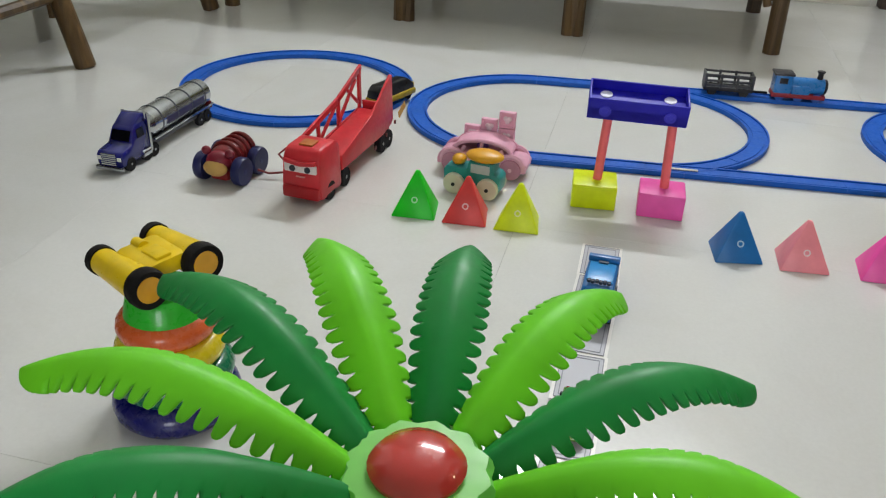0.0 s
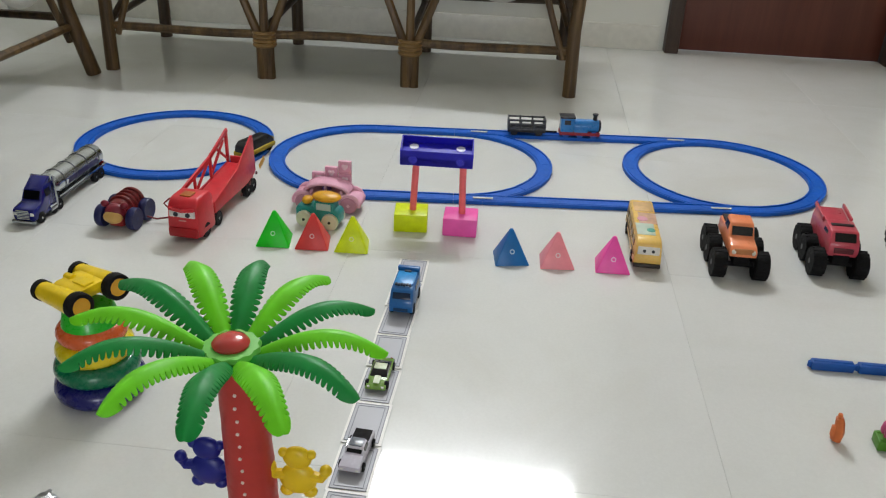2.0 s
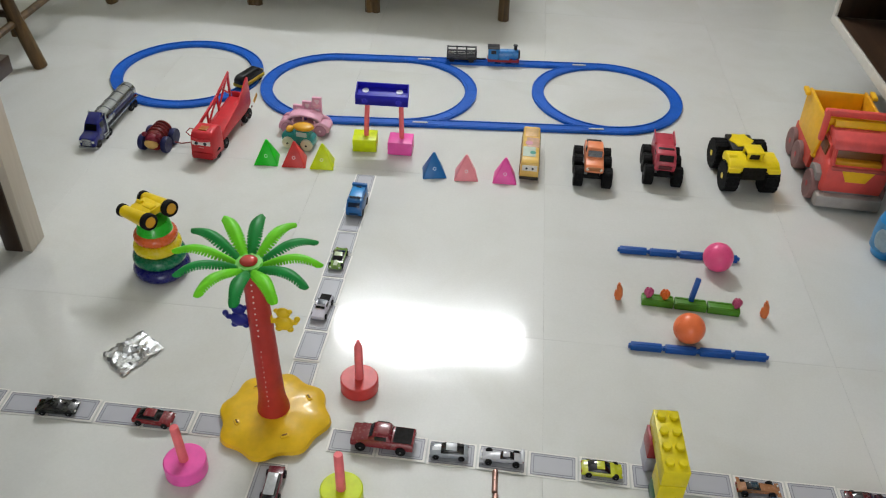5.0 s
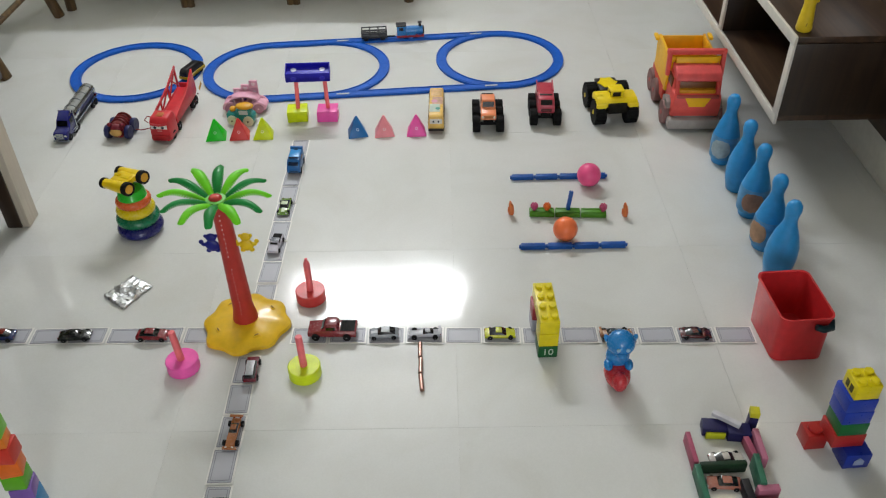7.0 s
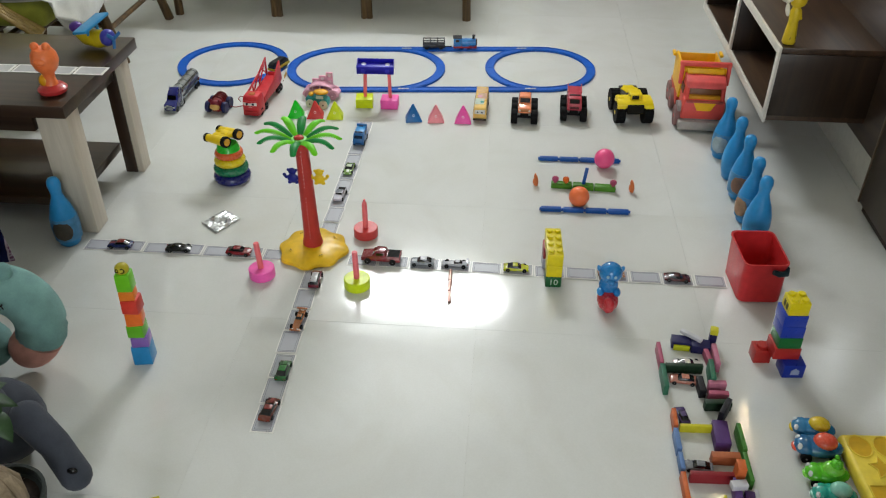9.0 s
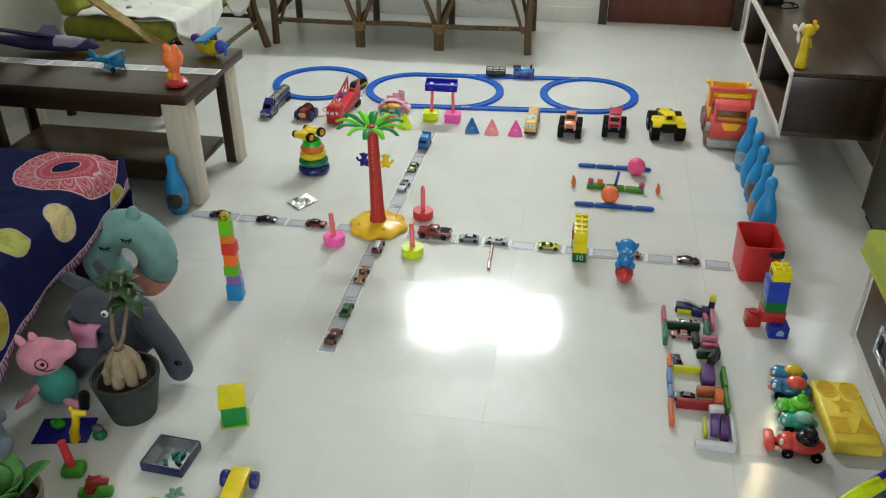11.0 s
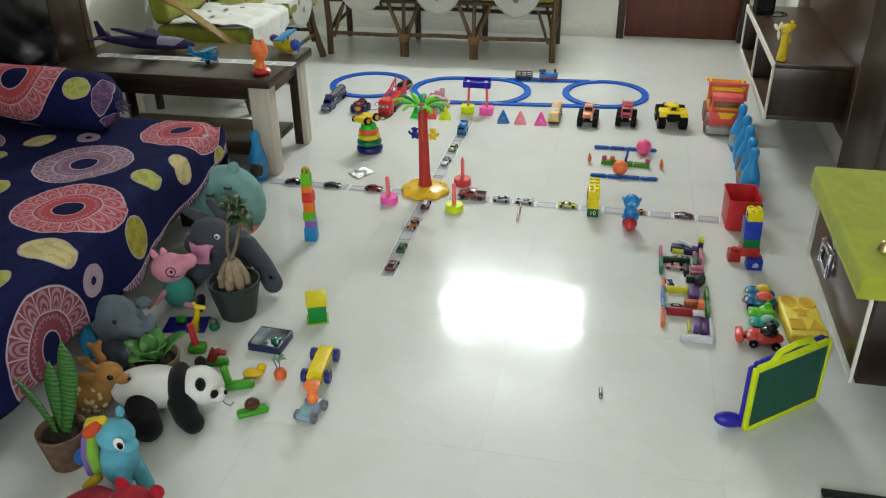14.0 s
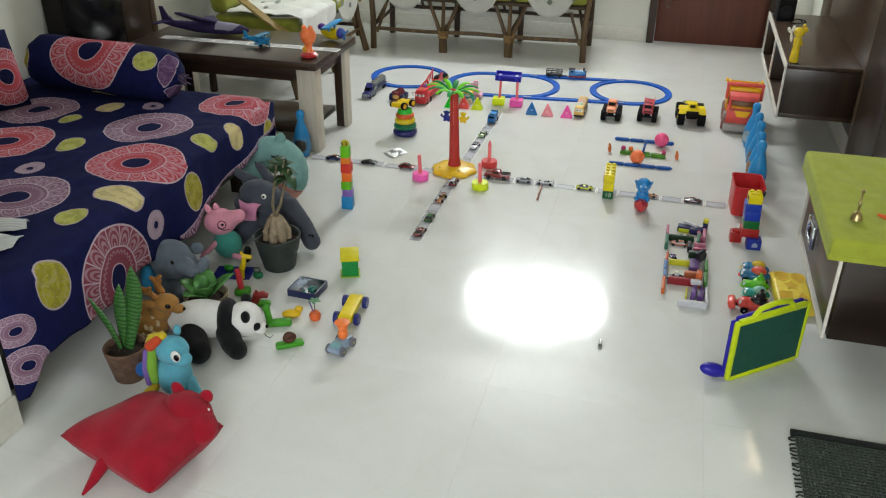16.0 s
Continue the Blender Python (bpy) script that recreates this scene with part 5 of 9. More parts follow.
for x, y, rz, h, word in ((-0.722, 0.956, 4, "05d018", "bright green"), (-0.647, 0.958, 4, "de403c", "red"), (-0.571, 0.959, 3, "e2f404", "lemon yellow"),
                          (-0.271, 0.962, 12, "1b6fb4", "blue"), (-0.184, 0.963, 6, "ff96a0", "salmon pink"), (-0.080, 0.965, 2, "ff58b2", "hot pink")):
    pyramid(x, y, rz, h, word + " plastic pyramid block on the floor")

# ---- gate of blocks ----
ga = thing("block_gate", -0.425, 1.066, 0, 0, "toy gate of coloured blocks with a blue lintel", "toy gate")
part("base_block", G().box((-0.049, 0.0, 0.0195), (0.066, 0.060, 0.038), (0, 0, 5), bev=0.002), plastic("dcee04", 0.34), ga, "lemon yellow base block")
part("base_block", G().box((0.051, -0.002, 0.0195), (0.067, 0.060, 0.038), (0, 0, 1), bev=0.002), plastic("ff60b6", 0.34), ga, "pink base block")
SAL = plastic("fb7476", 0.36)
part("post", G().tube([(-0.046, 0.0, 0.036), (-0.042, 0.006, 0.140)], 0.0068, 12), SAL, ga, "salmon pink rod")
part("post", G().tube([(0.053, 0.0, 0.036), (0.050, 0.006, 0.140)], 0.0068, 12), SAL, ga, "salmon pink rod")
g = G()
g.box((0, 0.0, -0.0075), (0.142, 0.056, 0.019), bev=0.001)
for y in (-0.0265, 0.0265):
    g.box((0, y, 0.0005), (0.142, 0.003, 0.033), bev=0.0009)
for x in (-0.0695, 0.0695):
    g.box((x, 0, 0.0003), (0.003, 0.0545, 0.0325), bev=0.0009)
lin = part("lintel", g, plastic("1c17b0", 0.42), ga, "deep blue open trough block", m=pose(-0.003, 0.018, 0.157, 13, 1.0, 4))
# holes as discs: the lit floor behind and the lit rims are painted on
for x in (-0.046, 0.046):
    part("top_disc", G().cyl((x, 0.010, 0.0026), 0.0090, 0.0012, n=18), plastic("d9d9e6", 0.4), lin, "white disc for a hole with pale floor behind")
    part("front_hole", G().lathe([(0.0088, 0), (0.0088, 0.001), (0.0055, 0.001), (0.005, 0.0003), (0, 0.0003)], (x, -0.0281, -0.003), (90, 0, 0), 18), plastic("3a36cc", 0.35), lin)

# ---- school bus ----
bu = thing("toy_bus", -0.015, 1.053, 0, -91, "yellow toy school bus with a patterned roof", "toy bus")
BUSY = plastic("ebc166", 0.28, coat=0.3)
g = G()
g.side([(-0.098, 0.012), (0.098, 0.012), (0.100, 0.030), (0.094, 0.056), (0.082, 0.062), (-0.094, 0.062), (-0.099, 0.054)], 0.052, 0.004, 0.14, 0.03, 0.062)
bb_ = part("body", g, BUSY, bu)
part("windscreen", G().box((0.0985, 0, 0.043), (0.003, 0.040, 0.015), (0, -11, 0), bev=0.001), plastic("dcd9d0", 0.25), bb_, "white windscreen")
for y in (-0.008, 0.008):
    part("pupil", G().cyl((0.1005, y, 0.043), 0.003, 0.002, (0, 79, 0), 12), plastic("1d1d1f", 0.3), bb_)
part("bumper", G().box((0.098, 0, 0.013), (0.010, 0.05, 0.008), bev=0.002), plastic("2a2522", 0.45), bu)
part("roof_patch", G().box((0.045, -0.004, 0.0622), (0.050, 0.034, 0.0012), bev=0.0004), plastic("b7c6b6", 0.4), bb_, "pale green roof sticker")
part("roof_patch", G().box((-0.005, 0.004, 0.0622), (0.050, 0.034, 0.0012), bev=0.0004), plastic("cda58c", 0.4, 0.3), bb_, "brown and pink roof sticker")
part("roof_spot", G().cyl((0.0, -0.006, 0.063), 0.010, 0.001, n=16), plastic("d59aac", 0.4), bb_)
part("roof_spot", G().cyl((0.05, 0.006, 0.063), 0.008, 0.001, n=16), plastic("4f9a8a", 0.4), bb_)
part("roof_patch", G().box((-0.06, 0.0, 0.0622), (0.045, 0.036, 0.0012), bev=0.0004), plastic("d3ad7a", 0.4, 0.3), bb_)
for y in (-0.0245, 0.0245):
    for k in range(5):
        part("window", G().box((-0.07 + 0.032 * k, y, 0.045), (0.024, 0.002, 0.013), (math.copysign(6, y), 0, 0), bev=0.0006), plastic("8a7440", 0.3), bb_)
    part("side_stripe", G().box((0, y * 1.055, 0.029), (0.17, 0.0015, 0.003)), plastic("6e5220", 0.4), bb_)
for x in (-0.06, 0.062):
    for y in (-0.022, 0.022):
        wheel(bu, x, y, 0.013, 0.009, None, GREY)


# ---- monster trucks ----
def monster(x, y, rz, h, label, s=1.0, pickup=True):
    """A high-riding toy truck on three axles."""
    ob = thing("monster_truck", x, y, 0, rz, label, "toy truck", "monster trucks")
    k = lambda *v: [(a * s, b * s) for a, b in v]
    mt_ = plastic(h, 0.3, coat=0.3)
    g_ = G()
    if pickup:
        g_.side(k((-0.062, 0.046), (0.064, 0.046), (0.066, 0.058), (0.058, 0.066), (0.030, 0.070), (0.018, 0.094), (-0.016, 0.096), (-0.022, 0.072), (-0.062, 0.072)), 0.048 * s, 0.003 * s, 0.16, 0.06 * s, 0.096 * s)
    else:
        g_.side(k((-0.064, 0.044), (0.060, 0.044), (0.064, 0.058), (0.062, 0.070), (0.048, 0.090), (0.006, 0.094), (0.0, 0.084), (-0.064, 0.090), (-0.068, 0.070)), 0.054 * s, 0.003 * s, 0.10, 0.06 * s, 0.096 * s)
    bd_ = part("body", g_, mt_, ob)
    x0 = 0.026 if pickup else 0.057
    part("windscreen", G().box((x0 * s, 0, 0.081 * s), (0.003 * s, 0.036 * s, 0.016 * s), (0, -26 if pickup else -34, 0)), plastic("15110f", 0.2), bd_)
    part("grille", G().box((0.0645 * s, 0, 0.058 * s), (0.004 * s, 0.034 * s, 0.010 * s), bev=0.001), plastic("b0703f" if pickup else "5a1a20", 0.35), bd_)
    for yy in (-0.0215, 0.0215):
        part("side_window", G().box(((0.0 if pickup else 0.025) * s, yy * s * (1.0 if pickup else 1.13), 0.083 * s), (0.024 * s, 0.002, 0.013 * s), (math.copysign(7, yy), 0, 0)), plastic("15110f", 0.2), bd_)
        if pickup:
            part("headlight", G().ball((0.064 * s, yy * 0.8 * s, 0.0565 * s), 0.0045 * s, u=10, v=8), plastic("ded9cc", 0.2), bd_)
    if not pickup:
        part("roof_slot", G().box((0.026 * s, 0, 0.0925 * s), (0.008 * s, 0.040 * s, 0.003 * s), (0, 5, 0), bev=0.001), plastic("1a0f10", 0.5), bd_, "dark roof slot")
        for yy in (-0.025, 0.025):
            part("bed_rail", G().box((-0.034 * s, yy * s, 0.0925 * s), (0.060 * s, 0.004 * s, 0.008 * s), (0, 5, 0), bev=0.001), mt_, bd_)
    part("load_bed", G().box((-0.043 * s, 0, 0.0735 * s), (0.032 * s, 0.038 * s, 0.006 * s), bev=0.001), plastic("201a18", 0.5), bd_)
    part("chassis", G().box((0, 0, 0.038 * s), (0.125 * s, 0.030 * s, 0.020 * s), bev=0.003), rubber("0c0c0d"), ob)
    r_ = 0.0265 * s
    for xx in (-0.052, -0.008, 0.050):
        part("axle", G().cyl((xx * s, 0, r_), 0.005 * s, 0.07 * s, (90, 0, 0), 8), rubber(), ob)
        for yy in (-0.037, 0.037):
            wh = wheel(ob, xx * s, yy * s, r_, 0.024 * s, rubber("0d0d0e"), plastic("3a3a3c", 0.4))
            g_ = G()
            for q in range(14):
                a = 2 * math.pi * q / 14
                g_.box((math.cos(a) * r_ * 0.985, 0, math.sin(a) * r_ * 0.985), (r_ * 0.07, 0.0225 * s, r_ * 0.20), (0, -math.degrees(a), 0))
            part("tread", g_, rubber("0a0a0b"), wh)
    return ob


monster(0.152, 1.015, -91, "f08f60", "orange toy monster truck with fat black tyres", 1.02, True)
monster(0.340, 1.052, -92, "bf4654", "dark red toy tipper truck with fat black tyres", 1.02, False)

yt = thing("big_wheel_truck", 0.557, 1.066, 0, -85, "yellow and black toy truck on four huge tyres", "toy truck")
YT = plastic("f2d61a", 0.3, 0.08)
g = G()
g.side([(0.012, 0.070), (0.074, 0.066), (0.084, 0.070), (0.084, 0.084), (0.070, 0.094), (0.020, 0.096), (0.008, 0.088)], 0.136, 0.005, 0.05, 0.075, 0.10)
yb = part("body", g, YT, yt)
for yy in (-0.052, 0.052):
    part("fender", G().box((0.083, yy, 0.066), (0.010, 0.034, 0.030), bev=0.004), YT, yb)
g = G()
for xx in (0.026, 0.060):
    for yy in (-0.018, 0.018):
        g.tube([(xx, yy, 0.092), (xx + 0.003, yy * 0.9, 0.114)], 0.0042, 8)
g.box((0.044, 0, 0.115), (0.046, 0.046, 0.006), bev=0.002)
part("cab", g, YT, yb)
part("cab_interior", G().box((0.043, 0, 0.103), (0.034, 0.032, 0.022), bev=0.002), plastic("1a1408", 0.5), yb)
part("rear_deck", G().box((-0.048, 0, 0.080), (0.086, 0.070, 0.010), bev=0.003), plastic("16130c", 0.4), yt)
g = G()
sp = [(0.036 * (1 + 0.28 * (q % 2)) * math.cos(2 * math.pi * q / 12), 0.028 * (1 + 0.28 * (q % 2)) * math.sin(2 * math.pi * q / 12)) for q in range(12)]
g.prism([(x * 0.85, y * 0.95) for x, y in sp], 0.002, (-0.054, 0, 0.0852))
part("deck_splash", g, YT, yt, "yellow splash print")
part("grille", G().box((0.084, 0, 0.066), (0.010, 0.062, 0.034), bev=0.003), rubber("17140c"), yt)
part("chassis", G().box((-0.005, 0, 0.05), (0.15, 0.05, 0.03), bev=0.005), rubber(), yt)
for q in range(3):
    part("side_vent", G().box((0.046, -0.052, 0.0945 + 0.0012 * q), (0.018 - 0.004 * q, 0.022, 0.003), bev=0.001), YT, yb)
for xx in (-0.060, 0.056):
    for yy in (-0.052, 0.052):
        wh = wheel(yt, xx, yy, 0.041, 0.036, rubber("0d0d0e"), plastic("e4cc22", 0.35))
        g = G()
        for q in range(18):
            a = 2 * math.pi * q / 18
            g.box((math.cos(a) * 0.0405, 0, math.sin(a) * 0.0405), (0.003, 0.034, 0.008), (0, -math.degrees(a), 0))
        part("tread", g, rubber("0a0a0b"), wh)

# ---- big dump truck ----
du = thing("dump_truck", 0.808, 1.100, 0, -92, "large red toy dump truck with a yellow tipping body", "toy truck")
DR = plastic("e2564e", 0.45, 0.08)
DY = plastic("f6bc18", 0.4, 0.08)
DG = plastic("8b8480", 0.5)
part("chassis", G().box((0, 0, 0.047), (0.30, 0.13, 0.050), bev=0.006), DG, du, "grey lower frame")
g = G()
g.side([(0.035, 0.048), (0.150, 0.048), (0.160, 0.085), (0.157, 0.118), (0.146, 0.128), (0.124, 0.130), (0.112, 0.170), (0.062, 0.178), (0.04, 0.170)], 0.152, 0.006, 0.10, 0.10, 0.20)
cb_ = part("cab", g, DR, du)
part("windscreen", G().box((0.1205, 0, 0.150), (0.006, 0.116, 0.036), (0, -17, 0), bev=0.002), plastic("7c4a14", 0.35), cb_, "brown windscreen opening")
part("dashboard", G().box((0.134, 0, 0.132), (0.022, 0.112, 0.012), bev=0.003), plastic("d89a1c", 0.4), cb_, "amber dashboard")
for y in (-0.064, 0.064):
    part("pillar", G().tube([(0.146, y, 0.126), (0.134, y, 0.170)], 0.0065, 8), DR, cb_)
part("grille", G().prism([(-0.04, 0.014), (0.04, 0.014), (0.024, -0.016), (-0.024, -0.016)], 0.006, (0.155, 0, 0.105), (90, 0, 90)), DY, cb_, "yellow grille")
part("brow", G().box((0.154, 0, 0.121), (0.014, 0.132, 0.009), bev=0.004), plastic("b5514a", 0.5), cb_)
part("bumper", G().box((0.150, 0, 0.028), (0.036, 0.166, 0.036), bev=0.008), plastic("a39c96", 0.5), du, "grey front bumper")
for y in (-0.078, 0.078):
    part("side_window", G().box((0.085, y * 0.945, 0.148), (0.05, 0.004, 0.030), (math.copysign(5, y), 0, 0), bev=0.001), plastic("6d3a16", 0.4), cb_)
    part("fender", G().side([(0.068, 0.07), (0.072, 0.088), (0.10, 0.098), (0.130, 0.09), (0.136, 0.07), (0.124, 0.072), (0.10, 0.08), (0.08, 0.072)], 0.02, 0.002), DG, du, m=pose(0, y, 0))
    g = G()
    g.side([(-0.135, 0.085), (0.040, 0.085), (0.064, 0.196), (-0.150, 0.196)], 0.008, 0.002)
    # side away from the window in deeper yellow: its shade put into colour
    part("bed_side", g, DY if y < 0 else plastic("e6a41e", 0.38), du, m=pose(0, y * 1.06, 0, math.copysign(-3, y), 0, 0))
    part("skirt", G().box((-0.06, y * 0.98, 0.070), (0.18, 0.012, 0.05), bev=0.004), plastic("cf4a3a", 0.45), du)
part("bed_floor", G().box((-0.048, 0, 0.092), (0.19, 0.158, 0.012), bev=0.002), DY, du)
part("bed_front", G().box((0.046, 0, 0.150), (0.008, 0.158, 0.13), (0, 11, 0), bev=0.002), DY, du)
g = G()
for y in (-0.084, 0.084):
    g.box((0.064, y, 0.192), (0.018, 0.014, 0.080), (0, -6, 0), bev=0.004)
g.box((0.058, 0, 0.228), (0.018, 0.186, 0.018), bev=0.005)
part("canopy_frame", g, DR, du)
part("tailgate", G().box((-0.143, 0, 0.140), (0.008, 0.158, 0.100), (0, -7, 0), bev=0.002), DY, du)
for y in (-0.088, 0.088):
    part("bed_lip", G().box((-0.130, y, 0.194), (0.04, 0.014, 0.012), (0, 2, 0), bev=0.004), DY, du)
part("bed_visor", G().box((0.072, 0, 0.206), (0.012, 0.130, 0.020), (0, -20, 0), bev=0.003), DY, du)
part("roof", G().side([(0.058, 0.178), (0.060, 0.196), (0.098, 0.199), (0.130, 0.188), (0.143, 0.168), (0.136, 0.164), (0.100, 0.174)], 0.142, 0.005), plastic("e25a58", 0.42), du)
for x in (-0.125, -0.05, 0.10):
    for y in (-0.078, 0.078):
        wheel(du, x, y, 0.040, 0.030, plastic("84605c", 0.6), plastic("b5413c", 0.5))


# ---- palm tree ----
pa = thing("palm_tree_toy", -0.470, 0.067, 0, 0, "plastic toy palm tree with a red trunk and yellow island base", "toy tree")
PY = plastic("e8bb1e", 0.34, coat=0.15)
wv = lambda a: 1 + 0.055 * math.cos(8 * a + 0.4) + 0.02 * math.cos(3 * a)
part("island", G().lathe([(0.094, 0.0), (0.100, 0.006), (0.098, 0.014), (0.085, 0.022), (0.055, 0.028), (0.0, 0.031)], n=64, wave=wv), PY, pa, "wavy yellow base")
for a in (35, 130, 215, 300):
    q = radians(a)
    sk = part("peg_socket", G().box((0.070 * math.cos(q), 0.066 * math.sin(q), 0.0235), (0.010, 0.016, 0.009), (0, 0, a), bev=0.003), PY, pa)
    part("slot", G().box((0.070 * math.cos(q), 0.066 * math.sin(q), 0.0278), (0.003, 0.010, 0.002), (0, 0, a), bev=0.0005), plastic("7a560c", 0.5), sk, "dark slot")
RT = plastic("b8352e", 0.4)
ring_ = []
for i in range(25):
    k = i / 24
    ring_.append((0.0245 - 0.0070 * k + (0.0004 if i % 2 else 0) + 0.006 * max(0, 0.12 - k) / 0.12, 0.024 + 0.348 * k))
tk_ = part("trunk", G().lathe(ring_, n=24), RT, pa, "smooth red trunk", m=pose(0, 0.004, 0, 2.6, 0, 0))
g = G()
for i in range(24):
    if 11 < i < 14:
        continue
    z = 0.062 + 0.0125 * i
    g.cyl((0.0008 * (i % 2), -(0.0247 - 0.0072 * (z - 0.024) / 0.346), z), 0.0014 if i > 13 else 0.0009, 0.002, (90, 0, 0), 8)
tagged(part("height_mark", g, plastic("e8d8d0", 0.5), tk_, "row of small white dots"), kind="stuff")
HUB = plastic("7ed35f", 0.34)
part("hub", G().lathe([(0.017, -0.008), (0.0205, -0.003), (0.0225, 0.003), (0.0205, 0.006), (0.0, 0.007)], (-0.005, -0.013, 0.376), n=48, wave=lambda a: 1 + 0.05 * math.cos(12 * a)), HUB, pa, "scalloped light green crown")
part("red_dome", G().lathe([(0.0140, 0.0), (0.0143, 0.0015), (0.0120, 0.0045), (0.007, 0.0065), (0.0, 0.007)], (-0.005, -0.013, 0.3825), n=28), plastic("c23a34", 0.16, coat=0.6), pa, "glossy red dome")


def frond(i):
    """A thick arched frond: a smooth ridged blade with a round tip, its outer third slit into blunt forward-leaning fingers."""
    q = radians(30 * i + 5)
    L, teeth, per, body = 0.099, 18, 5, 0.87
    light = i % 2 == 0
    t_ = bmesh.new()

    def at(s, o):
        a_ = abs(o)
        tip = max(0.0, (s - body) / (1 - body))
        w = 0.0122 * min(1.0, 0.62 + 1.2 * s) * (1 - 0.46 * max(0.0, (s - 0.42) / 0.58) ** 1.5) * math.sqrt(max(0.0, 1 - tip * tip))
        rr = 0.018 + L * s + 0.0050 * a_ ** 1.3 * max(0.0, min(1.0, 3 * s + 0.2, 2.4 * (body + 0.02 - s)))
        z = 0.3785 + 0.026 * math.sin(math.pi * 0.80 * s) - 0.004 * s * s - 0.08 * (0.018 + L * s) * math.cos(q) - 0.0062 * a_ ** 1.5 * math.sqrt(max(0.0, 1 - tip * tip))
        oo = o * w
        return t_.verts.new((rr * math.cos(q) - oo * math.sin(q) - 0.005, rr * math.sin(q) + oo * math.cos(q) - 0.013, z))

    def sheet(grid):
        for a_, b_ in zip(grid, grid[1:]):
            for j in range(len(a_) - 1):
                t_.faces.new((a_[j], a_[j + 1], b_[j + 1], b_[j]))

    n = teeth * per
    inner = (-0.60, -0.40, -0.2, 0, 0.2, 0.40, 0.60)
    core = [[at(body * k / n, o) for o in inner] for k in range(n + 1)]
    sheet(core)
    for side in (-1, 1):
        for f in range(teeth):
            mid, half = body * (f + 0.5) / teeth, body * 0.5 / teeth
            cols = [[core[f * per + k][0 if side < 0 else 6] for k in range(per + 1)]]
            for o, slim in ((0.70, 0.82), (0.84, 0.72), (0.95, 0.54), (1.0, 0.24)):
                cols.append([at(mid + half * slim * (2 * k / per - 1), side * o) for k in range(per + 1)])
            sheet(cols if side > 0 else cols[::-1])
    ends = [core[-1]]
    for k in range(1, 9):
        ends.append([at(body + (1 - body) * math.sin(math.pi / 2 * min(k, 7.8) / 8), o) for o in inner])
    sheet(ends)
    for side, j in ((-1, 0), (1, 6)):
        rim = [[r_[j]] + [at(body + (1 - body) * math.sin(math.pi / 2 * min(k, 7.8) / 8), side * o) for o in (0.75, 0.9, 1.0)] for k, r_ in enumerate(ends)]
        sheet(rim)
    bmesh.ops.recalc_face_normals(t_, faces=t_.faces)
    if t_.faces[0].normal.z < 0:
        bmesh.ops.reverse_faces(t_, faces=t_.faces)
    return part("frond", G().add(t_), plastic("70d81a" if light else "08893a", 0.46, key="_frond"), pa, "light green notched frond" if light else "dark green notched frond", sharp=60, solid=0.0016)


for i in range(12):
    frond(i)


def charm(x, y, z, h, label):
    ob = thing("monkey_charm", x, y, z, 0, label, "toy charm", "charms on the palm")
    k_ = Matrix.Scale(0.96, 4)
    g_ = G()
    g_.ball((0, 0, 0), (0.0165, 0.007, 0.0160))
    g_.ball((0, 0, 0.0225), (0.0125, 0.006, 0.0115))
    for s in (-1, 1):
        g_.ball((s * 0.0118, 0, 0.027), (0.0045, 0.004, 0.0045), u=10, v=8)
        g_.tube([(s * 0.010, 0, 0.004), (s * 0.020, 0, 0.003), (s * 0.0235, 0, 0.009)], [0.0052, 0.0048, 0.0046], 8)
        g_.ball((s * 0.0240, 0, 0.011), 0.0055, u=10, v=8)
        g_.ball((s * 0.010, 0, -0.0135), (0.0065, 0.005, 0.0055), u=10, v=8)
    g_.bm.transform(k_)
    part("figure", g_, plastic(h, 0.34), ob)


charm(-0.505, 0.058, 0.254, "171f7c", "blue plastic monkey charm clipped to the palm trunk")
charm(-0.430, 0.058, 0.254, "e6c01c", "yellow plastic monkey charm clipped to the palm trunk")

# ---- ring stack and binoculars ----
rs = thing("ring_stack", -0.828, 0.459, 0, 0, "stacking toy of four coloured rings under a green cup", "stacking toy")
for z, r_, hh, h, lab in ((0.0175, 0.062, 0.018, "1a1c66", "navy ring"), (0.049, 0.058, 0.016, "0d6e49", "dark green ring"), (0.077, 0.052, 0.015, "dcc81c", "yellow ring"), (0.103, 0.047, 0.014, "d9622f", "orange ring")):
    part("ring", G().torus((0, 0, z), r_ - hh, hh, n=40, k=14, flat=0.98), plastic(h, 0.26, coat=0.35), rs, lab)
part("top_cup", G().lathe([(0.036, 0.104), (0.0395, 0.110), (0.034, 0.134), (0.030, 0.138), (0.0, 0.139)], n=32), plastic("2fbf32", 0.28, coat=0.3), rs, "bright green cup")
part("spindle", G().cyl((0, 0, 0.055), 0.012, 0.11), plastic("d8d8d4", 0.4), rs)
bi = thing("toy_binoculars", -0.838, 0.470, 0.139, 0, "yellow toy binoculars with black rims on the ring stack", "toy binoculars")
bi.matrix_world = pose(-0.838, 0.470, 0.1395, 6, 5, -120)
BY = plastic("f0cd14", 0.3)
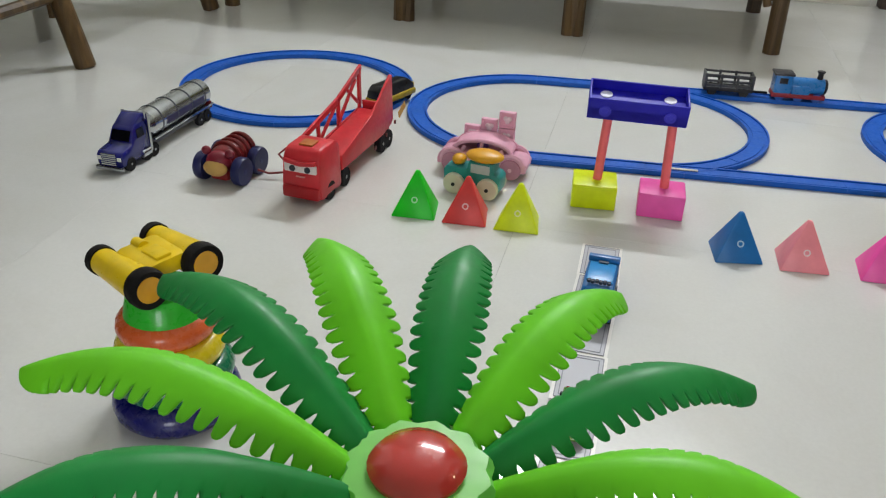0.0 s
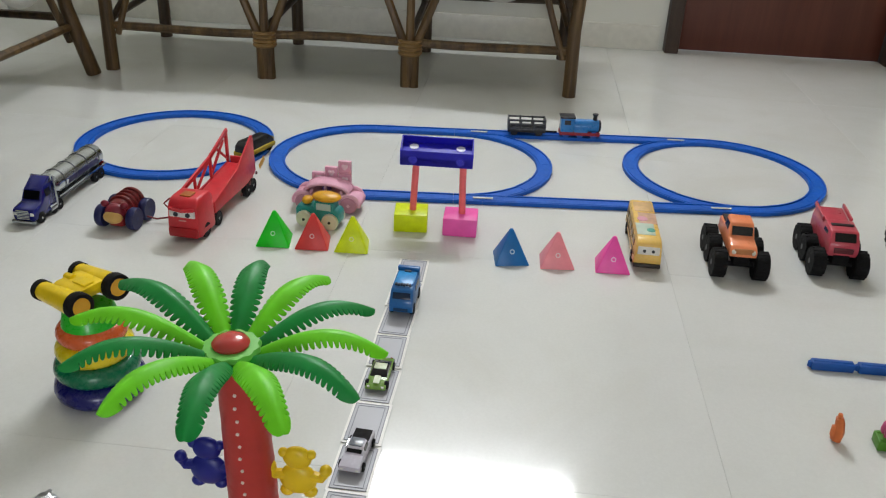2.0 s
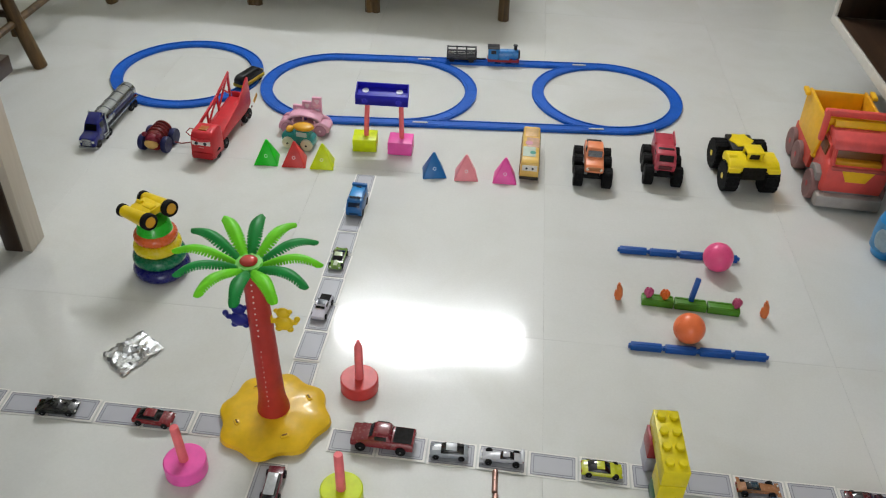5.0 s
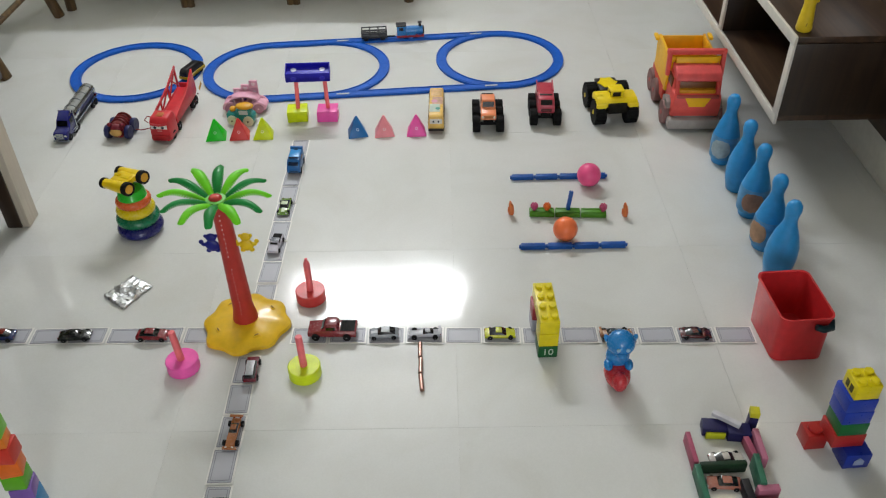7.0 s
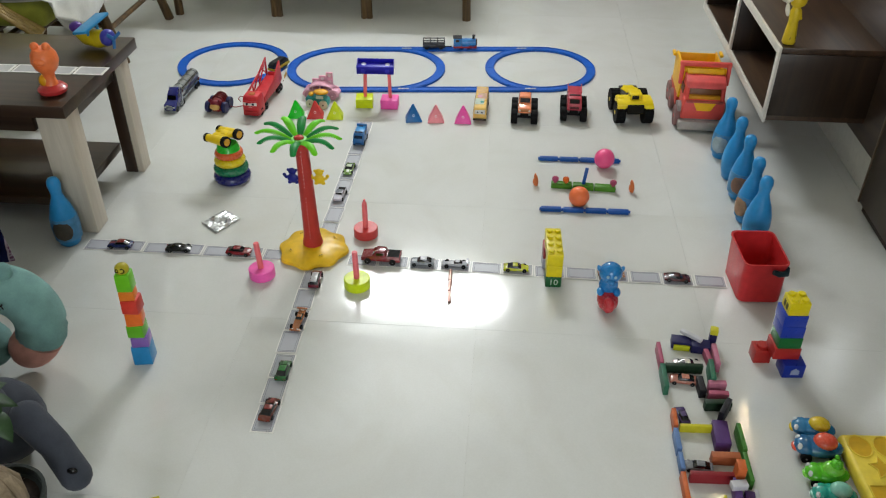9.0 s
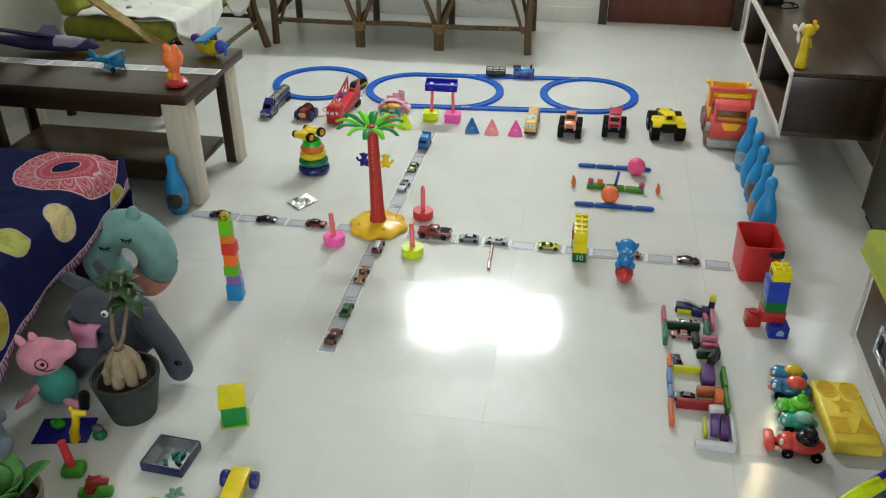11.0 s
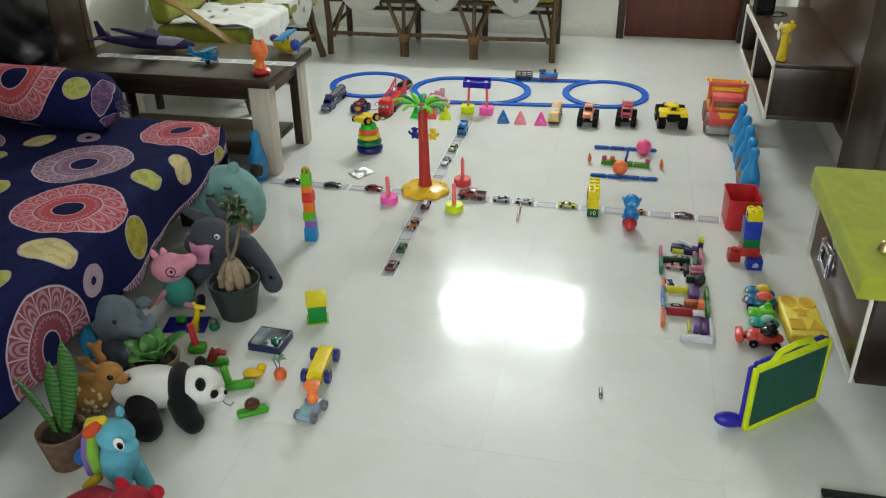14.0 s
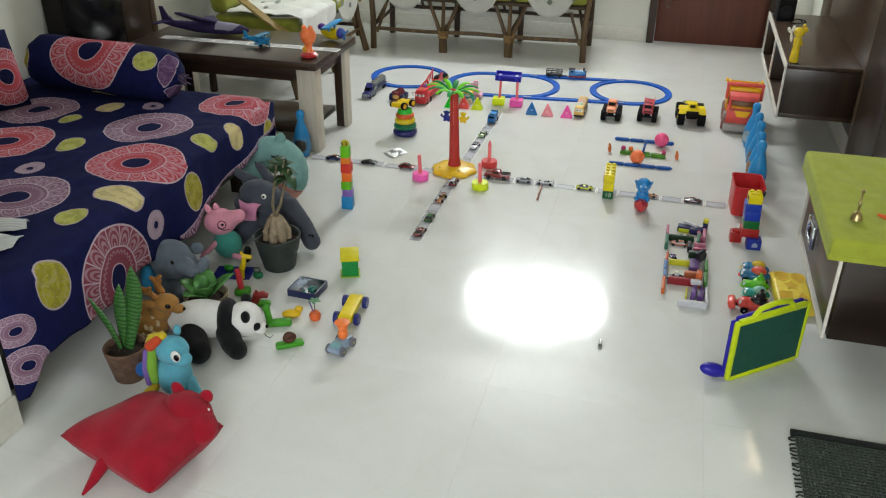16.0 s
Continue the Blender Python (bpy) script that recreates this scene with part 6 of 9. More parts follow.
for s in (-1, 1):
    x = s * 0.028
    ob = part("barrel", G().lathe([(0.0130, -0.046), (0.0148, -0.01), (0.0162, 0.02), (0.0165, 0.038)], (x, 0, 0.0170), (-90, 0, 0), 26), BY, bi)
    part("front_rim", G().lathe([(0.0115, -0.002), (0.0180, -0.002), (0.0187, 0.002), (0.0183, 0.011), (0.0172, 0.0125), (0.0128, 0.0125), (0.0115, 0.0085)], (x, 0.034, 0.0170), (-90, 0, 0), 30), rubber("151312"), ob)
    part("lens", G().cyl((x, 0.0435, 0.0170), 0.0122, 0.004, (90, 0, 0), 26), plastic("dba21c", 0.2, coat=0.5), ob, "amber lens")
    part("eyepiece", G().lathe([(0.011, 0), (0.0145, 0.0), (0.0145, 0.010), (0.012, 0.011)], (x, -0.044, 0.0170), (90, 0, 0), 22), rubber("151312"), ob)
g = G()
g.box((0, 0, 0.0225), (0.044, 0.064, 0.018), bev=0.007)
g.box((0, 0.012, 0.0315), (0.016, 0.030, 0.005), bev=0.0024)
part("bridge", g, BY, bi)
part("hinge", G().cyl((0, -0.020, 0.0300), 0.0055, 0.016, (90, 0, 0), 18), BY, bi)


# ---- pegs ----
PEG = plastic("f4777c", 0.36)


def peg(x, y, h, label, tip=0.128, lean=(0, 0), blunt=True):
    ob = thing("peg_stand", x, y, 0, 0, label, "toy peg", "peg stands")
    part("base", G().cyl((0, 0, 0.015), 0.0365, 0.030, n=36, bev=0.002), plastic(h, 0.32), ob)
    end = [(0.0078, tip - 0.012), (0.0066, tip - 0.010), (0.0, tip - 0.010)] if blunt else [(0.0080, tip - 0.018), (0.0056, tip - 0.010), (0.0034, tip - 0.007), (0.0034, tip - 0.001), (0.0, tip)]
    part("rod", G().lathe([(0.0084, 0.028)] + end, n=16), PEG, ob, "salmon pink rod", m=pose(0, 0, 0, *lean, 0))


peg(-0.328, 0.164, "d64644", "red round peg stand with a salmon rod", blunt=False)
peg(-0.590, -0.066, "fb64b8", "hot pink round peg stand with a salmon rod", 0.125, (1, -2.5))
peg(-0.3125, -0.091, "d6ea1e", "lime round peg stand with a salmon rod", 0.128, (0, -1))

# ---- playing cards ----
INK = plastic("83848c", 0.5, 0.15, key="_ink")
random.seed(11)
card0 = None


def card(x, y, rz, z=0.0):
    """A face-down card with a white edge and a grey double-framed back."""
    global card0
    if card0 is None:
        ob = thing("playing_card", x, y, 0.0003 + z, rz, "face-down playing card with a grey framed back", "card", "cards laid as a road")
        part("card", G().box((0, 0, 0.0004), (0.0875, 0.0545, 0.0008)), CARDW, ob)
        g_ = G()
        for w, d_ in ((0.0785, 0.046), (0.069, 0.037)):
            for s in (-1, 1):
                g_.box((0, s * d_ / 2, 0.0015), (w, 0.0011, 0.0006))
                g_.box((s * w / 2, 0, 0.0015), (0.0011, d_ - 0.0012, 0.0006))
        part("printed_frame", g_, INK, ob)
        part("back_print", G().box((0, 0, 0.0011), (0.0785, 0.046, 0.0006)), CARDG, ob)
        card0 = ob
        return
    copy_thing(card0, pose(x, y, 0.0003 + z, 0, 0, rz))


for i in range(7):
    card(-1.113 + 0.0905 * i, 0.0445 - 0.0012 * i, random.uniform(-1.5, 1.5), 0.0018 * (i % 2))
for i in range(12):
    card(-0.317 + 0.0905 * i, 0.031 - 0.0018 * i, -1 + random.uniform(-1.5, 1.5), 0.0018 * (i % 2))
for i in range(9):
    card(-0.446, 0.879 - 0.0878 * i, 90 + random.uniform(-2, 2), 0.0018 * (i % 2))
for i in range(7):
    card(-0.448 + 0.0022 * max(0, i - 3), -0.075 - 0.0885 * i, 90 + random.uniform(-2, 2), 0.0018 * (i % 2))

# ---- die-cast cars ----
GLS = plastic("0d0e12", 0.1, coat=0.5, key="_glass2")


def diecast(x, y, rz, h, label, kind, s=1.0, h2="", z=0.0026):
    """A palm-sized die-cast car, its nose along local x."""
    ob = thing("die_cast_car", x, y, z, rz, label, "toy car", "die-cast cars")
    pm = plastic(h, 0.24, 0.1, coat=0.6)
    k = lambda *v: [(a * s, b * s) for a, b in v]
    w = 0.030 * s
    if kind == "sedan":
        bp = k((-0.036, 0.005), (0.036, 0.005), (0.037, 0.010), (0.030, 0.0135), (0.014, 0.015), (-0.026, 0.0155), (-0.036, 0.013))
        cp = k((0.016, 0.0145), (0.006, 0.0215), (-0.014, 0.0215), (-0.028, 0.0150))
    elif kind == "suv":
        bp = k((-0.036, 0.006), (0.036, 0.006), (0.036, 0.014), (0.018, 0.017), (-0.036, 0.017))
        cp = k((0.018, 0.0165), (0.011, 0.026), (-0.032, 0.026), (-0.035, 0.0165))
    elif kind == "pickup":
        bp = k((-0.038, 0.006), (0.037, 0.006), (0.037, 0.014), (0.016, 0.017), (-0.038, 0.017))
        cp = k((0.017, 0.0165), (0.008, 0.0245), (-0.008, 0.0245), (-0.012, 0.0165))
    elif kind == "racer":
        bp = k((-0.036, 0.005), (0.038, 0.0045), (0.036, 0.008), (0.012, 0.012), (-0.012, 0.0145), (-0.034, 0.012))
        cp = k((0.006, 0.0115), (0.0, 0.0175), (-0.012, 0.0175), (-0.020, 0.0135))
        w = 0.019 * s
    else:
        bp = k((-0.037, 0.004), (0.037, 0.004), (0.037, 0.008), (0.020, 0.012), (-0.024, 0.0135), (-0.037, 0.011))
        cp = k((0.016, 0.0115), (0.004, 0.0185), (-0.010, 0.0185), (-0.026, 0.0130))
    g_ = G().side(bp, w, 0.0016 * s, 0.12, 0.010 * s, 0.018 * s)
    bo_ = part("body", g_, pm, ob)
    if kind == "pickup":
        cab_ = part("cab", G().side(cp, w * 0.90, 0.0012 * s, 0.20, 0.014 * s, 0.025 * s), pm, bo_)
        part("windscreen", G().box((0.0132 * s, 0, 0.0205 * s), (0.0012 * s, w * 0.66, 0.0052 * s), (0, -48, 0)), GLS, cab_)
        for yy in (-1, 1):
            part("side_window", G().box((0.001 * s, yy * w * 0.415, 0.0208 * s), (0.014 * s, 0.0012 * s, 0.0046 * s), (yy * 13, 0, 0)), GLS, cab_)
    else:
        part("cabin_glass", G().side(cp, w * 0.86, 0.0008 * s, 0.26, 0.014 * s, 0.024 * s), GLS, bo_)
    top = max(b for a, b in cp)
    xs = [a for a, b in cp if b > top - 1e-5]
    part("roof", G().box(((xs[0] + xs[-1]) / 2, 0, top + 0.0002), (abs(xs[0] - xs[-1]) * 1.02, w * 0.60, 0.0018 * s), bev=0.0006), plastic(h2, 0.26, coat=0.4) if h2 else pm, bo_)
    if kind == "pickup":
        part("load_bed", G().box((-0.0245 * s, 0, 0.0168 * s), (0.022 * s, w * 0.78, 0.0016 * s)), rubber("1d1b1b"), bo_)
    if kind == "racer":
        part("rear_wing", G().box((-0.034 * s, 0, 0.018 * s), (0.006 * s, 0.027 * s, 0.0014 * s), bev=0.0004), pm, bo_)
        part("front_wing", G().box((0.037 * s, 0, 0.006 * s), (0.007 * s, 0.028 * s, 0.0016 * s), bev=0.0004), pm, bo_)
    if kind in ("sport", "sedan") and h2:
        part("bonnet_stripe", G().box((0.024 * s, 0, 0.0140 * s), (0.016 * s, w * 0.3, 0.0006), (0, 8, 0)), plastic(h2, 0.3), bo_)
    for xx in (-0.0235, 0.0245):
        for yy in (-1, 1):
            wheel(ob, xx * s, yy * (w / 2 - 0.001 if kind != "racer" else 0.0125 * s), (0.0062 if kind != "suv" else 0.0072) * s, 0.0055 * s, rubber("111113"), SILV)
    for yy in (-1, 1):
        part("headlight", G().box((max(a for a, b in bp) - 0.0008, yy * w * 0.34, 0.0095 * s), (0.002, 0.004 * s, 0.0026 * s), bev=0.0005), plastic("d8d8d0", 0.15), bo_)
        part("tail_light", G().box((min(a for a, b in bp) + 0.0006, yy * w * 0.34, 0.0105 * s), (0.002, 0.004 * s, 0.0024 * s), bev=0.0005), plastic("8a1410", 0.2), bo_)
    return ob


diecast(-1.046, 0.038, 180, "1e2a5a", "dark blue die-cast police car on the cards", "sedan", 1.0, "7a2a20")
diecast(-0.868, 0.035, 4, "101512", "black die-cast convertible on the cards", "sport", 1.0)
diecast(-0.685, 0.032, -2, "7c1820", "dark red die-cast hatchback on the cards", "sedan", 1.02)
diecast(-0.262, 0.036, 178, "80262e", "large maroon die-cast pickup truck on the cards", "pickup", 1.52)
diecast(-0.141, 0.026, 182, "8f949a", "silver die-cast saloon on the cards", "sedan", 0.95, "c0c4c8")
diecast(-0.045, 0.024, 180, "b9bac0", "white and black die-cast racing car on the cards", "racer", 1.02)
diecast(0.130, 0.021, 0, "bcc02e", "olive yellow die-cast sports car on the cards", "sport", 0.98)
diecast(0.398, 0.014, 3, "a8744e", "bronze die-cast roadster on the cards", "racer", 1.0, "1d3a4a")
diecast(0.585, 0.011, -3, "4c0d12", "dark maroon die-cast racing car on the cards", "sport", 0.98)
diecast(-0.432, -0.085, 92, "6d2836", "maroon die-cast jeep with a silver roof rack", "suv", 1.0, "b8babd")
diecast(-0.440, -0.262, -93, "a3653a", "copper die-cast formula racing car", "racer", 1.05)
diecast(-0.436, -0.455, 90, "1f5a26", "green die-cast coupe on the cards", "sedan", 0.95, "2a7a30")
diecast(-0.438, -0.585, 84, "6a3528", "bronze-brown die-cast concept car on the cards", "sport", 1.0, "7e2a22")
diecast(-0.446, 0.545, -92, "6f9440", "metallic green die-cast sports car on the cards", "sport", 1.0, "c9d6b4")
diecast(-0.446, 0.372, -95, "c9c6d2", "lilac-white die-cast pickup truck on the cards", "pickup", 0.98, "6d737b")

tt = thing("toy_van", -0.441, 0.757, 0.0026, -92, "bright blue toy van on the cards", "toy truck")
BV = plastic("1a66a8", 0.3, coat=0.2)
g = G()
g.side([(-0.042, 0.008), (0.040, 0.008), (0.042, 0.020), (0.040, 0.028), (0.028, 0.046), (-0.038, 0.047), (-0.043, 0.042)], 0.040, 0.0025, 0.1, 0.025, 0.052)
vb = part("body", g, BV, tt)
part("windscreen", G().box((0.0352, 0, 0.0365), (0.002, 0.029, 0.011), (0, -33.7, 0), bev=0.0006), plastic("0f2440", 0.2), vb, "dark tinted windscreen")
part("roof_panel", G().box((-0.006, 0, 0.0478), (0.044, 0.031, 0.003), bev=0.001), plastic("2d8fd2", 0.3), vb, "lighter blue roof panel")
g = G()
for k in range(6):
    g.box((0.020 + 0.0012 * (k % 2), -0.0115 + 0.0046 * k, 0.0498), (0.005, 0.0042, 0.004), bev=0.0008)
part("roof_light_bar", g, plastic("10243c", 0.4), vb, "dark ridged roof bar")
part("rear_ridge", G().box((-0.037, 0, 0.0500), (0.008, 0.038, 0.008), bev=0.0015), BV, vb)
part("rear_slot", G().box((-0.027, 0.0, 0.0500), (0.005, 0.012, 0.0026), bev=0.0006), plastic("0f2a44", 0.4), vb)
part("front_grille", G().box((0.0415, 0, 0.014), (0.002, 0.024, 0.005), bev=0.0006), plastic("123a60", 0.4), vb)
for y in (-0.0205, 0.0205):
    part("side_window", G().box((-0.006, y * 0.9, 0.038), (0.028, 0.002, 0.009), (math.copysign(5, y), 0, 0)), plastic("101a2a", 0.2), vb)
for x in (-0.027, 0.026):
    for y in (-0.017, 0.017):
        wheel(tt, x, y, 0.010, 0.007, None, plastic("2b2b2e", 0.4))

# copper rod by the racing car
cr = thing("copper_rod", -0.056, -0.072, 0.0055, 0, "jointed copper-coloured rod lying on the floor", "rod")
for i, (y, a) in enumerate(((0.046, 1), (-0.004, -1), (-0.054, 5))):
    part("segment", G().cyl((0.002 * i, y, 0), 0.0052, 0.046, (90, 0, a), 16, bev=0.0008), metal("b99488", 0.3), cr)

# ---- foil ----
fo = thing("foil_wrapper", -0.792, 0.195, 0.0010, 0, "crumpled silver foil wrapper on the floor", "foil")
random.seed(17)
jit = {}


def foil(a, b):
    """A crinkled diamond of foil: flat facets, one standing fold across it."""
    k = (round(a * 16), round(b * 16))
    if k not in jit:
        jit[k] = (random.uniform(-0.0032, 0.0032), random.uniform(-0.0032, 0.0032), random.uniform(0.0, 0.0020) + 0.005 * abs(noise.noise(Vector((a * 4, b * 4, 5.0)))))
    dx, dy, dz = jit[k]
    p_ = Vector((-0.056, -0.011)).lerp(Vector((0.006, -0.066)), a).lerp(Vector((-0.006, 0.062)).lerp(Vector((0.058, 0.022)), a), b)
    fold = max(0.0, 1 - abs(b - 0.55 + 0.12 * math.sin(7 * a)) * 8)
    return (p_.x + dx, p_.y + dy, 0.002 + dz + 0.012 * fold * min(1, 5 * a) * min(1, 6 * (1 - a)))


part("sheet", G().grid(foil, 16, 16), metal("e9ebee", 0.30), fo, sharp=14, solid=0.0006)


# ---- interlocking links and balls ----
LINK = plastic("1352a2", 0.38)


def links(x0, x1, y, n, label):
    ob = thing("link_rail", x0, y, 0, math.degrees(math.atan2(0.002, x1 - x0)), label, "toy rail", "link rails")
    L = (x1 - x0) / n
    for i in range(n):
        c = L * (i + 0.5)
        g_ = G()
        g_.box((c, 0, 0.0075), (L - 0.007, 0.0145, 0.0145), bev=0.002)
        g_.box((c, 0, 0.0150), (L - 0.012, 0.006, 0.002), bev=0.0006)
        g_.cyl((c - L / 2 + 0.002, 0, 0.0075), 0.0036, 0.009, n=10)
        g_.cyl((c + L / 2 - 0.001, 0, 0.0075), 0.0028, 0.008, n=10)
        part("link", g_, LINK, ob)
    return ob


links(0.203, 0.487, 0.680, 4, "row of blue interlocking links on the floor")
links(0.203, 0.487, 0.349, 4, "row of four blue interlocking links on the floor")
gr = thing("green_plank_row", 0.348, 0.497, 0, -3, "row of green toy planks carrying flower pegs", "toy planks")
GP = plastic("4c861d", 0.4)
for i in (-1, 0, 1):
    g = G()
    g.box((0.0715 * i, 0, 0.0085), (0.069, 0.026, 0.016), bev=0.002)
    for s in (-1, 1):
        g.box((0.0715 * i, s * 0.0085, 0.0172), (0.064, 0.005, 0.002), bev=0.0008)
    part("plank", g, GP, gr)
for x, h, lab in ((-0.093, "c2507c", "pink flower peg"), (-0.058, "dd6b28", "orange flower peg"), (0.097, "b84a6e", "pink flower peg")):
    g = G()
    g.cyl((x, 0, 0.021), 0.0045, 0.010, n=10)
    for q in range(6):
        a = 2 * math.pi * q / 6
        g.ball((x + 0.0065 * math.cos(a), 0.0065 * math.sin(a), 0.030), (0.0045, 0.0045, 0.009), (0, 0, 0), 10, 8)
    g.ball((x, 0, 0.034), (0.005, 0.005, 0.006), u=10, v=8)
    part("flower_peg", g, plastic(h, 0.36), gr, lab)
part("post", G().box((0.004, 0.012, 0.042), (0.011, 0.011, 0.056), (-14, 8, 0), bev=0.002), LINK, gr, "blue upright link")
for x, y, rz in ((0.188, 0.503, 4), (0.503, 0.487, -4)):
    ob = thing("orange_clip", x, y, 0, rz, "small orange toy clip standing on the floor", "toy clip", "orange clips")
    g = G()
    g.tube([(0.003, 0, 0.003), (0.005, 0, 0.015), (0.003, 0, 0.030), (0.0, 0, 0.040)], [0.0075, 0.0072, 0.0066, 0.005], 10)
    g.box((0.002, 0, 0.018), (0.017, 0.006, 0.018), bev=0.002)
    g.cyl((0.0, 0, 0.043), 0.003, 0.006, n=8)
    part("clip", g, plastic("d8743c", 0.38), ob)
for x, y, r_, h, lab in ((0.427, 0.646, 0.0345, "f0588e", "pink plastic play ball on the floor"), (0.327, 0.390, 0.0328, "f67c4a", "orange plastic play ball on the floor")):
    ob = thing("play_ball", x, y, r_ + 0.0005, 25, lab, "ball", "play balls")
    part("shell", G().ball((0, 0, 0), r_, u=36, v=24), plastic(h, 0.3, 0.06), ob)
    part("seam", G().torus((0, 0, 0), r_ - 0.0003, 0.0007, (78, 10, 0), n=48, k=6), plastic(h, 0.35, key="_seam"), ob)

# ---- number-block arch ----
nb = thing("number_block_arch", 0.232, 0.006, 0, 2, "arch of yellow, green and red building blocks", "building blocks")
BYL = plastic("e2cf13", 0.3)


def brick(parent, c, s, mat_, nx, ny, label="", studs=True):
    g_ = G().box(c, s, bev=0.0016)
    if studs:
        for i in range(nx):
            for j in range(ny):
                g_.cyl((c[0] + (i - (nx - 1) / 2) * s[0] / nx, c[1] + (j - (ny - 1) / 2) * s[1] / ny, c[2] + s[2] / 2 + 0.003), min(s[0] / nx, s[1] / ny) * 0.36, 0.007, n=14, bev=0.001)
    return part("brick", g_, mat_, parent, label)


b10 = brick(nb, (0, -0.032, 0.0175), (0.044, 0.050, 0.034), plastic("0f5a2c", 0.34), 2, 2, "dark green number brick")
text_part("number", "10", 0.026, pose(0, -0.0575, 0.0175, 90, 0, 0), plastic("c3cfc0", 0.5), b10)
brick(nb, (0, -0.032, 0.054), (0.044, 0.050, 0.037), BYL, 2, 2)
brick(nb, (0, 0.010, 0.092), (0.044, 0.134, 0.037), BYL, 2, 4, "long yellow brick")
brick(nb, (-0.004, 0.052, 0.0175), (0.044, 0.046, 0.034), plastic("b7b7c4", 0.4), 2, 2, "pale lilac brick")
brick(nb, (-0.004, 0.052, 0.054), (0.044, 0.046, 0.037), plastic("9a2a30", 0.36), 2, 2, "dark red brick")

# ---- blue elephant rocker ----
el = thing("elephant_rattle", 0.377, -0.113, 0, 0, "blue elephant figure on a red boat-shaped rattle", "toy figure")
g = G()
g.mat(1)
g.ball((0, -0.012, 0.026), (0.029, 0.044, 0.026))
g.ball((0, -0.042, 0.030), (0.018, 0.020, 0.024))
g.mat(0)
g.ball((0, 0.006, 0.062), (0.026, 0.024, 0.030))
g.ball((0, -0.004, 0.110), (0.031, 0.029, 0.030))
for s in (-1, 1):
    g.ball((s * 0.030, 0.004, 0.116), (0.006, 0.006, 0.011), (0, s * 20, 0))
    g.ball((s * 0.022, -0.012, 0.052), (0.010, 0.016, 0.010))
g.ball((0, -0.030, 0.098), (0.012, 0.010, 0.008))
g.mat(2)
for s in (-1, 1):
    g.ball((s * 0.010, -0.0315, 0.114), (0.0045, 0.003, 0.0050), u=10, v=8)
part("figure", g, [plastic("2380c4", 0.25, coat=0.4), plastic("c03038", 0.25, coat=0.4), plastic("96bcd4", 0.3)], el)


# ---- bowling pins ----
PB = plastic("2f92d2", 0.34)


def pin(x, y, rz, patch, label, group="bowling pins"):
    ob = thing("bowling_pin", x, y, 0, rz, label, "bowling pin", group)
    pf = [(0.026, 0.0), (0.030, 0.004), (0.037, 0.035), (0.040, 0.065), (0.038, 0.095), (0.029, 0.130), (0.0185, 0.158), (0.0155, 0.172), (0.0175, 0.188), (0.0195, 0.200), (0.0180, 0.213), (0.0120, 0.222), (0.0, 0.226)]
    part("shell", G().lathe(pf, n=32), PB, ob)
    if patch:
        g_ = G()
        g_.lathe([(0.0388, 0.020 + 0.004), (0.0400, 0.045), (0.0408, 0.066), (0.0392, 0.092), (0.0385, 0.097)], n=32)
        part("sleeve", g_, plastic("4f8fc0", 0.4, 0.3), ob, "printed blue sleeve")
        t_ = bmesh.new()
        n, rows = 12, []
        for i in range(9):
            b = -1 + 2 * i / 8
            z = 0.060 + 0.034 * b
            hw = 0.72 * math.sqrt(max(0.0, 1 - b * b)) + 0.02
            rr = 0.0416 - 0.0034 * b * b
            rows.append([t_.verts.new((rr * math.sin(hw * (2 * j / n - 1)), -rr * math.cos(hw * (2 * j / n - 1)), z)) for j in range(n + 1)])
        for a_, b_ in zip(rows, rows[1:]):
            for j in range(n):
                t_.faces.new((a_[j], a_[j + 1], b_[j + 1], b_[j]))
        part("printed_oval", G().add(t_), plastic(patch, 0.45, 0.3), ob, "plain printed oval", solid=0.0006)
    return ob


pin(0.848, 0.764, -35, "9fb0b8", "blue plastic bowling pin with a pale printed oval")
pin(0.852, 0.616, 0, "", "plain blue plastic bowling pin standing on the floor")
pin(0.852, 0.490, -20, "94705e", "blue plastic bowling pin with a brown printed oval")
pin(0.846, 0.345, -65, "b08a6c", "blue plastic bowling pin with a tan printed oval")
pin(0.842, 0.232, 0, "", "plain blue plastic bowling pin standing on the floor")
pin(-1.208, 0.052, 10, "4a443c", "blue plastic bowling pin with a dark oval beside the table", "bowling pin by the table")

# ---- red bucket ----
bk = thing("red_bucket", 0.790, 0.012, 0, 3, "square red plastic bucket with a black handle", "bucket")
BR = plastic("c62c30", 0.34)


